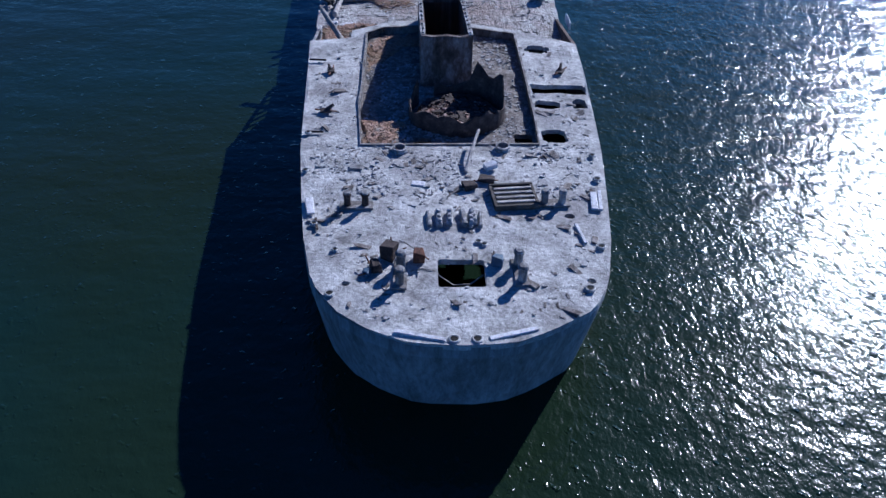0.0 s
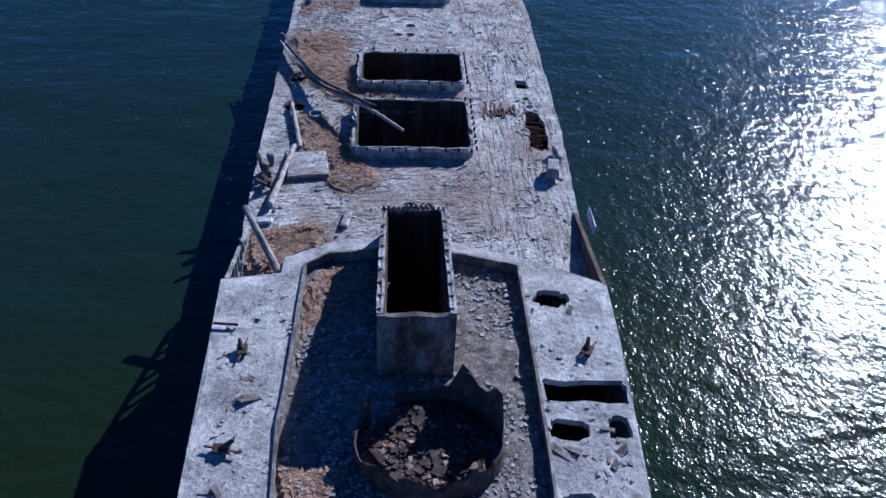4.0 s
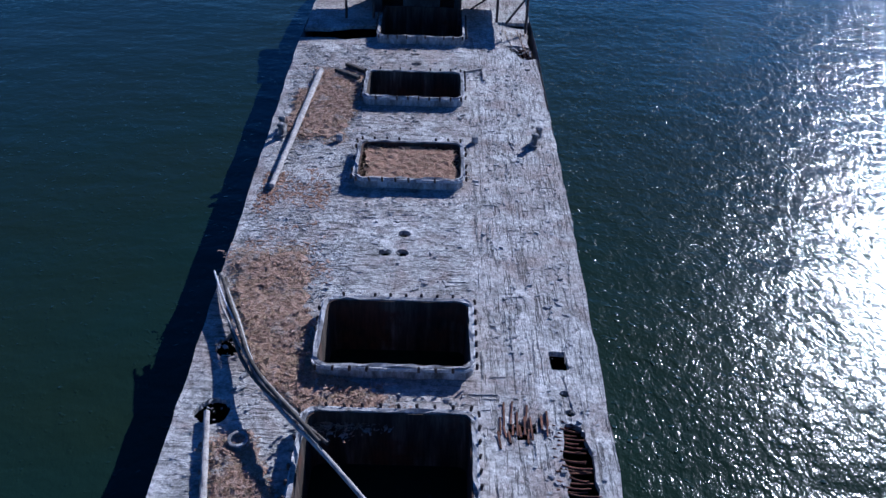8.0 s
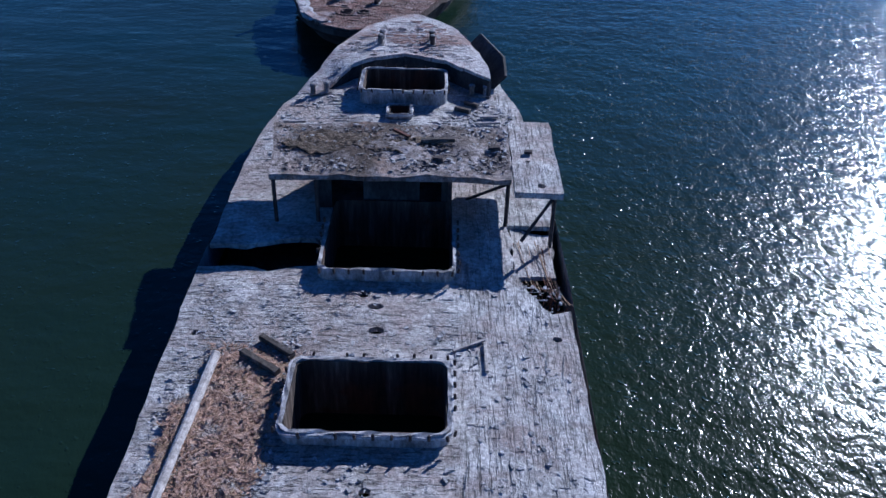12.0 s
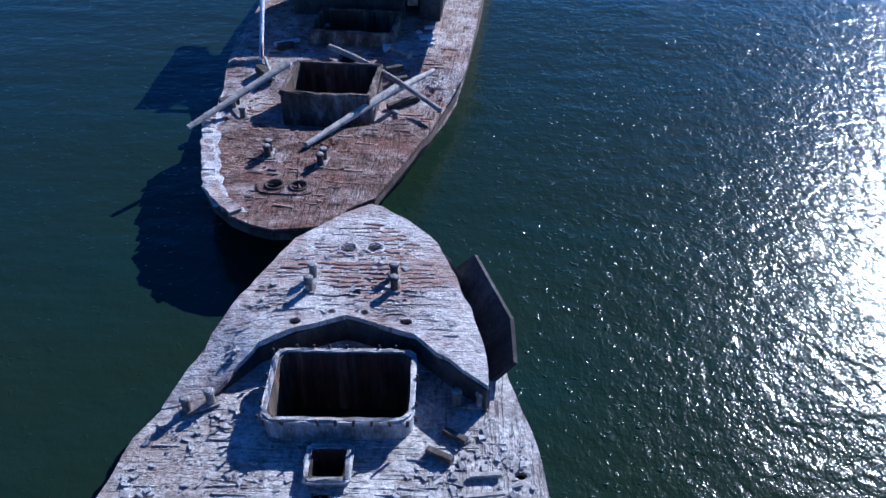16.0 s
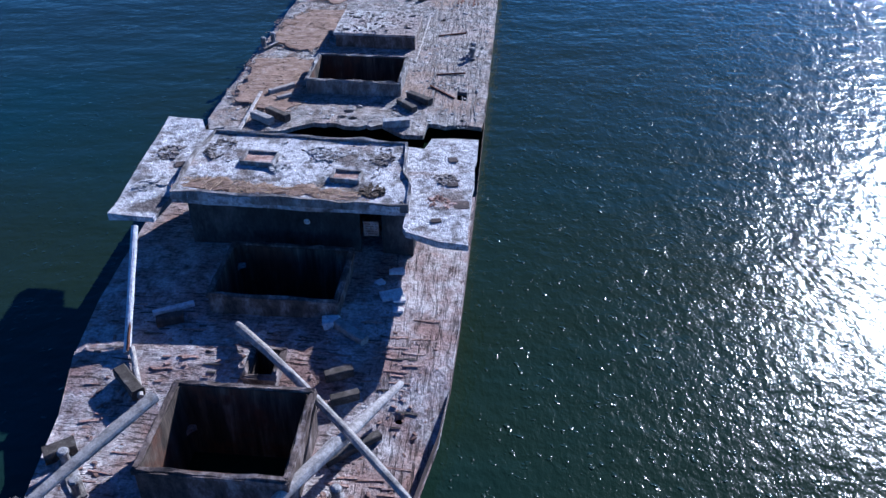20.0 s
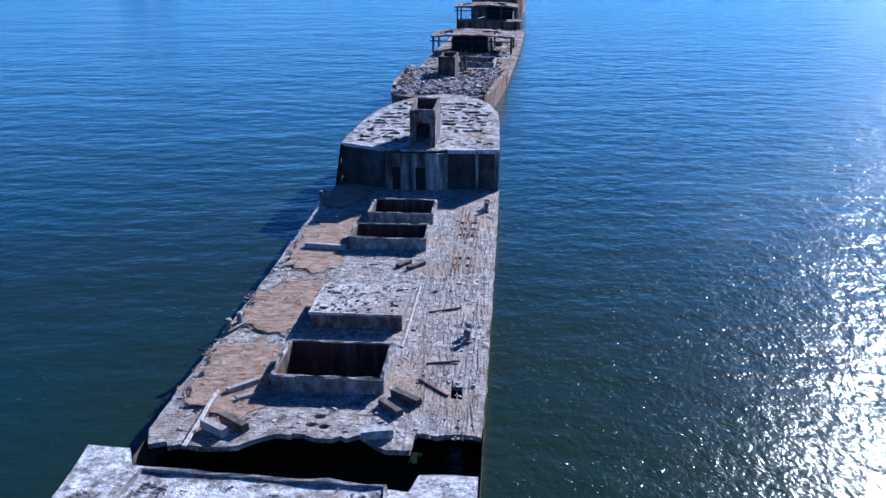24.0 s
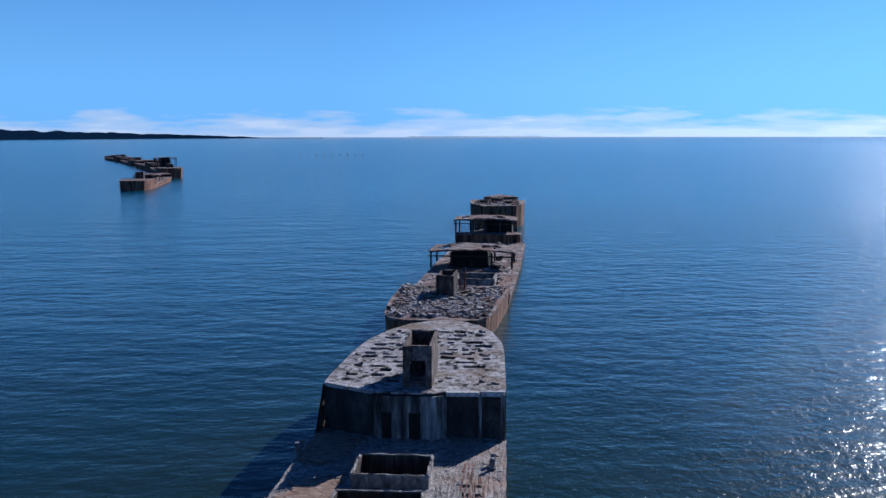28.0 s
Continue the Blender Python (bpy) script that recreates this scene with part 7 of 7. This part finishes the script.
for a, b, w, h, lab, mat in (((-5.7, 14.3), (-4.6, 13.3), 0.5, 0.45, "heavy block beside the hatch", M_DARKWOOD), ((2.1, 17.6), (3.4, 16.6), 0.4, 0.35, "pale baulk lying before the second hatch", M_WOOD),
                             ((2.2, 14.6), (3.2, 15.0), 0.4, 0.4, "dark baulk by the hatch corner", M_DARKWOOD), ((2.6, 13.6), (3.6, 14.0), 0.36, 0.36, "dark baulk near the boom", M_DARKWOOD),
                             ((-5.6, 17.6), (-4.1, 18.4), 0.25, 0.2, "white board lying in shade", M_WHITE), ((-5.2, 17.0), (-4.2, 17.4), 0.4, 0.4, "rusty block by the white board", M_DARKRUST),
                             ((-6.9, 10.3), (-6.0, 10.9), 0.6, 0.5, "dark angular block by the deck edge", M_DARKWOOD), ((3.6, 19.6), (4.5, 20.0), 0.6, 0.16, "white crusted slab in shade", M_WHITE), ((3.7, 21.4), (4.4, 21.5), 0.3, 0.14, "white slab fragment lying in shade", M_WHITE),
                             ((2.9, 11.0), (4.6, 12.4), 0.35, 0.3, "dark spar under the booms", M_DARKWOOD)):
    timber(S2, at(a, WELL2(*a)), at(b, WELL2(*b)), w, h, lab, mat)
for a, b, w, h, lab, mat in (((-6.11, 38.86), (-4.83, 40.01), 0.32, 0.3, "grey log by the hatch", M_WOOD), ((-5.41, 38.13), (-4.71, 38.71), 0.24, 0.22, "short grey log on the after deck", M_WOOD),
                             ((-6.61, 33.9), (-6.67, 38.98), 0.2, 0.12, "long pale plank lying lengthwise", M_WOOD), ((-5.51, 36.28), (-4.14, 35.37), 0.45, 0.45, "squared dark baulk near the crack", M_DARKWOOD),
                             ((-6.26, 35.7), (-4.98, 34.9), 0.45, 0.45, "squared grey baulk near the crack", M_WOOD), ((2.43, 39.38), (3.84, 38.35), 0.45, 0.4, "dark baulk by the hatch coaming", M_DARKWOOD),
                             ((1.93, 38.4), (3.01, 37.3), 0.4, 0.36, "second dark baulk by the hatch coaming", M_DARKWOOD), ((2.35, 53.33), (2.2, 44.6), 0.14, 0.1, "long plank along the covered hatch", M_WOOD),
                             ((-6.9, 60.11), (-3.9, 59.8), 0.4, 0.4, "long grey timber across the reeds", M_WOOD), ((1.4, 35.3), (2.9, 35.6), 0.5, 0.45, "broken block at the crack", M_RUBBLE),
                             ((1.2, 56.2), (2.2, 57.4), 0.35, 0.3, "dark baulk before the third hatch", M_DARKWOOD), ((0.4, 56.6), (1.2, 57.6), 0.35, 0.3, "second dark baulk before the third hatch", M_DARKWOOD),
                             ((3.3, 49.4), (5.2, 50.2), 0.12, 0.1, "thin bent rail on the deck", M_RUST), ((3.6, 41.0), (5.2, 39.4), 0.12, 0.1, "thin rusted rod across the deck", M_RUST), ((3.8, 42.8), (5.6, 43.2), 0.1, 0.1, "thin rusty rod lying on deck", M_RUST)):
    timber(S2, at(a, M2 - 0.03), at(b, M2 - 0.03), w, h, lab, mat)

# anchor pipes on the bow
t = thing("anchor_pipe_plate", S2 @ pose(-0.4, 0.85, F2), "rusted twin anchor pipe plate on the brown deck", "anchor pipes")
part("plate", plate(rounded(-1.45, 1.45, -0.75, 0.75, 0.6), [oval(-0.6, 0, 0.36, 0.32), oval(0.6, -0.05, 0.36, 0.32)], 0.06, 0.08, 0.5, 0.01), M_DECK_RED, t)
for k in (-0.6, 0.6):
    bm = bmesh.new()
    lathe(bm, (k, -0.03, 0.05), [(0.5, 0), (0.48, 0.06), (0.44, 0.09), (0.37, 0.07), (0.34, -0.5)], 22)
    part("pipe_lip", bm, M_DARKRUST, t)
t = thing("anchor_pipe_plate", S1 @ pose(-0.1, 107.6, FORE), "pale twin anchor pipes on the bow deck", "anchor pipes")
for k in (-0.6, 0.6):
    bm = bmesh.new()
    lathe(bm, (k, 0, 0.0), [(0.46, 0), (0.44, 0.04), (0.4, 0.06), (0.35, 0.05), (0.33, -0.5)], 20)
    part("pipe_lip", bm, M_FORE, t)
for u0, s0, u1, s1 in ((-1.5, 2.2, -1.1, 5.4), (0.2, 1.7, -0.2, 3.4)):
    timber(S2, (u0, s0, F2 - 0.01), (u1, s1, F2 - 0.01), 0.5, 0.06, "flat rusted chain track on the bow deck", M_DECK_RED, "chain_track", "chain track", "chain tracks")

# broken rims on the wheelhouse floor
for u, s, w, d in ((-2.6, 24.8, 1.5, 1.1), (1.6, 23.6, 1.3, 0.9)):
    t = thing("roof_hatch", S2 @ pose(u, s, B2 + 0.3, 0, 0, -3), "low kerbed opening filled with rubble on the wheelhouse", "roof hatch", "wheelhouse hatches")
    bm = bmesh.new()
    wall_strip(bm, ragged(quad(-w / 2, w / 2, -d / 2, d / 2), 0.02, 0.4), -0.05, 0.22, 0.1)
    part("kerb", bm, M_COAM2, t)
    bm = bmesh.new()
    box(bm, (0, 0, 0.05), (w - 0.2, d - 0.2, 0.1), jit=0.02)
    part("fill", bm, M_BOARD, t, "brown rubble filling the opening")
for u, s, w, d, mat in ((6.3, 22.3, 0.8, 0.6, M_DARKRUST), (6.0, 24.0, 0.5, 0.4, M_DARKRUST), (5.9, 26.2, 0.4, 0.4, M_DARKRUST), (3.0, 22.4, 0.6, 0.4, M_DARKRUST), (-6.5, 24.5, 0.4, 0.5, M_DARKRUST), (5.6, 21.0, 0.4, 0.3, M_DARKRUST)):
    timber(S2, (u, s, B2), (u + w, s + 0.1, B2), d, 0.035, "flaked rust patch on the bridge slab", mat, "rust_flake", "rust scab", "rust scabs")

# ---- ruined houses on the third wreck, gear on the far ones ----
def frame_house(ship, u0, u1, s0, s1, z0, z1, roof=True, cols=5, wall=(0.2, 0.7)):
    """Open ruin: columns, edge beams, a ragged slab and a dark core."""
    for i in range(cols):
        u = u0 + (u1 - u0) * i / (cols - 1)
        for s in (s0, s1):
            bm = bmesh.new()
            box(bm, (u, s, (z0 + z1) / 2), (0.35, 0.35, z1 - z0), bevel=0.03, rx=random.uniform(-2, 2))
            part("column", bm, M_FARWALL, ship)
    for s in (s0, s1):
        bm = bmesh.new()
        tube(bm, (u0 - 0.7, s, z1 - 0.7), (u1 + 0.3, s, z1 - 0.7), 0.12, 0.12, 6)
        part("edge_beam", bm, M_FARWALL, ship)
    w = u1 - u0
    if roof:
        top = [(u0 - 0.5, s0 - 0.3), (u0 + w * 0.35, s0 - 0.7), (u0 + w * 0.6, s0 - 0.2), (u1 + 0.4, s0 - 0.6), (u1 + 0.2, s1 + 0.5), (u0 - 0.4, s1 + 0.6)]
        part("house_roof", plate(ragged(top, 0.25, 1.2), [ragged(oval(u0 + w * 0.72, (s0 + s1) / 2, w * 0.13, (s1 - s0) * 0.3, 10), 0.2), ragged(oval(u0 + w * 0.14, (s0 + s1) / 2, w * 0.08, (s1 - s0) * 0.34, 10), 0.15)],
                                 lambda u, s: z1 + 0.3 + 0.35 * math.sin((u - u0) / w * math.pi), 0.3, 1.0, 0.12), M_FARDECK, ship, "ragged slab of a ruined deckhouse")
    # core walls are black to give the shade inside the open house
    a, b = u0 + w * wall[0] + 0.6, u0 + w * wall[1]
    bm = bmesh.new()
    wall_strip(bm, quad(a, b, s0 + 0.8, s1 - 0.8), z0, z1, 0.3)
    part("house_wall", bm, M_SHADE_BLACK, ship, "core wall blackened for the dark inside a ruined deckhouse")


frame_house(ship3, -8.2, 6.6, 55, 63, 5.8, 8.7)
frame_house(ship3, -8.6, 5.0, 98, 106, 5.6, 10.2, wall=(0.45, 0.95))
bm = bmesh.new()
wall_strip(bm, quad(-8.2, 6.5, 93.5, 97.5), 5.4, 7.6, 0.3)
part("deck_step", bm, M_FARHULL, ship3, "blue-shaded wall of a raised deck")
part("step_deck", plate(ragged(quad(-8.2, 6.5, 93.5, 97.5), 0.1, 1.0), [], 7.65, 0.2, 1.0, 0.08), M_FARDECK, ship3)
for a, b, c, d, z0, z1 in ((-1.7, 0.7, 15.0, 20.0, 8.0, 11.0), (1.0, 4.8, 25.5, 31.0, 5.8, 6.9), (-1.6, 4.8, 36.0, 42.5, 5.8, 7.1)):
    bm = bmesh.new()
    wall_strip(bm, ragged(quad(a, b, c, d), 0.03, 0.8), z0 - 0.2, lambda u, s: z1 + random.uniform(-0.12, 0.08), 0.3)
    body = part("engine_casing" if z1 > 9 else "hatch_coaming", bm, M_FARWALL if z1 > 9 else M_COAM2, ship3)
    # black block as the dark down inside the walls
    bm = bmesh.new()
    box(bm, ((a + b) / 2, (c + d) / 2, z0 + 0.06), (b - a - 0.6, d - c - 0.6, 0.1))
    part("dark_fill", bm, M_SHADE_BLACK, body)
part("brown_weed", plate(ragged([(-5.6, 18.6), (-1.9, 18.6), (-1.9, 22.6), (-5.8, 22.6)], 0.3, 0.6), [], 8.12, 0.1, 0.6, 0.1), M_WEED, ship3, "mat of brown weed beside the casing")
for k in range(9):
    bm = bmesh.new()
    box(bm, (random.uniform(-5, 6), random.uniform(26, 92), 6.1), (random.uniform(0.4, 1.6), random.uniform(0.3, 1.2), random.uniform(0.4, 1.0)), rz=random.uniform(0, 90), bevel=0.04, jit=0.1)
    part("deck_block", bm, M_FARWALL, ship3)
# deck holes drawn as black blocks, their dark put into the colour
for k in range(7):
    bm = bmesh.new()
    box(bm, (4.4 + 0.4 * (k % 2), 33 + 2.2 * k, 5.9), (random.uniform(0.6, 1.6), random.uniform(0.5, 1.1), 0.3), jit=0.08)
    part("dark_opening", bm, M_SHADE_BLACK, ship3, "black block for a hole in the red-brown deck")
for k in (-0.4, 0.3):
    bm = bmesh.new()
    tube(bm, (1.4 + k, 20.6, 7.9), (1.3 + k, 20.9, 11.2), 0.13, 0.1, 8)
    part("leaning_post", bm, M_RUST, ship3)
for u, s, w, d, h in ((0.0, 14, 3.2, 3.0, 1.2), (-3.6, 10, 2.4, 2.0, 0.7), (3.2, 9, 2.0, 2.4, 0.8)):
    bm = bmesh.new()
    box(bm, (u, s, 11.0 + h / 2), (w, d, h), bevel=0.15, jit=0.15)
    part("deckhouse", bm, M_FARWALL, ship4)
bm = bmesh.new()
tube(bm, (4.0, 16, 10.8), (4.6, 16, 13.0), 0.15, 0.1, 6)
part("leaning_post", bm, M_FARWALL, ship4)
for n, (ship, zb) in enumerate(zip(far_wrecks, (5.5, 7.0, 6.5, 5.5, 5.5))):
    frame_house(ship, -6.5, 6.5, 46, 58, zb, zb + (7.5 if n == 1 else 3.0))
    frame_house(ship, -4.0, 4.0, 66, 72, zb, zb + (5.0 if n == 1 else 2.0), cols=3)
    bm = bmesh.new()
    box(bm, (0, 24 if n == 0 else 16, zb + 3.6), (4.0, 5.5, 4.4 if n == 0 else 2.6), bevel=0.1, jit=0.15)
    part("deckhouse", bm, M_FARWALL, ship)


# a tangle of dark timber hangs over the deck edge
for k in range(7):
    random.seed(300 + k)
    u, s = -7.2 + random.uniform(-0.3, 0.5), 34.6 + random.uniform(-1.0, 1.0)
    timber(S1, (u, s, MAIN), (u + random.uniform(-0.6, 0.6), s + random.uniform(-0.8, 0.8), MAIN + random.uniform(0.1, 0.6)), 0.2, 0.18, "dark broken timber tangled at the deck edge", M_DARKWOOD)

# ---- low clouds, far shore, bridge and piles ----
bm = bmesh.new()
prev = None
for k in range(97):
    a = k * math.tau / 96
    cur = [bm.verts.new((4860 * math.cos(a), 130 + 4860 * math.sin(a), z)) for z in (27, 90, 170, 300, 700, 1100, 1500)]
    if prev:
        for i in range(6):
            bm.faces.new((prev[i], cur[i], cur[i + 1], prev[i + 1]))
    prev = cur
single("cloud_backdrop", bm, M_CLOUD, Matrix.Translation((0, 0, -18)), "low pale cloud and blue haze above the horizon", "cloud bank", kind="structure")
def shore():
    bm = bmesh.new()
    a0, a1, n = radians(100), radians(131), 120
    tops = []
    for i in range(n + 1):
        f = i / n
        a = a0 + (a1 - a0) * f
        r = 4300 - 900 * max(0, f - 0.3)
        h = (3.0 + 48 * min(1, max(0, (f - 0.12) / 0.55)) ** 0.8) * (0.85 + 0.2 * noise.noise((f * 40, 1, 2)) + 0.08 * noise.noise((f * 160, 3, 2)))
        x, y = r * math.cos(a), 130 + r * math.sin(a)
        z0 = SEA + max(0, r - 2200) / 2700 * 8.0 - 1
        tops.append((bm.verts.new((x, y, z0)), bm.verts.new((x, y, z0 + h + 1)), bm.verts.new((x * 1.06, 130 + (y - 130) * 1.06, z0 + h * 1.0))))
    for p, q in zip(tops, tops[1:]):
        bm.faces.new((p[0], q[0], q[1], p[1]))
        bm.faces.new((p[1], q[1], q[2], p[2]))
    single("far_shore", bm, M_LAND, Matrix(), "low wooded shore on the horizon", "shore", kind="structure")


shore()
for k in range(26):
    a = radians(86.0 + k * 0.34)
    x, y = 4500 * math.cos(a), 130 + 4500 * math.sin(a)
    zb = SEA + 2300 / 2700 * 8.0
    if k % 2 == 0:
        t = thing("bridge_span", pose(x, y, zb, 0, 0, math.degrees(a) - 90), "distant pale span of a long bridge", "bridge", "bridge spans")
        bm = bmesh.new()
        box(bm, (0, 0, 6.0), (54, 4, 1.4), bevel=0.2)
        part("deck", bm, M_SAND, t)
        bm = bmesh.new()
        box(bm, (0, 0, 2.5), (3, 3, 6.0), bevel=0.2)
        part("pier", bm, M_SAND, t)
for k in range(9):
    bm = bmesh.new()
    tube(bm, (0, 0, -1), (0, 0, 3.0), 0.32, 0.28, 8)
    single("timber_pile", bm, M_FARHULL, pose(-215 + k * 9.0, 1190 + 4 * k, SEA), "lone dark pile standing in the water", "pile", "far piles")
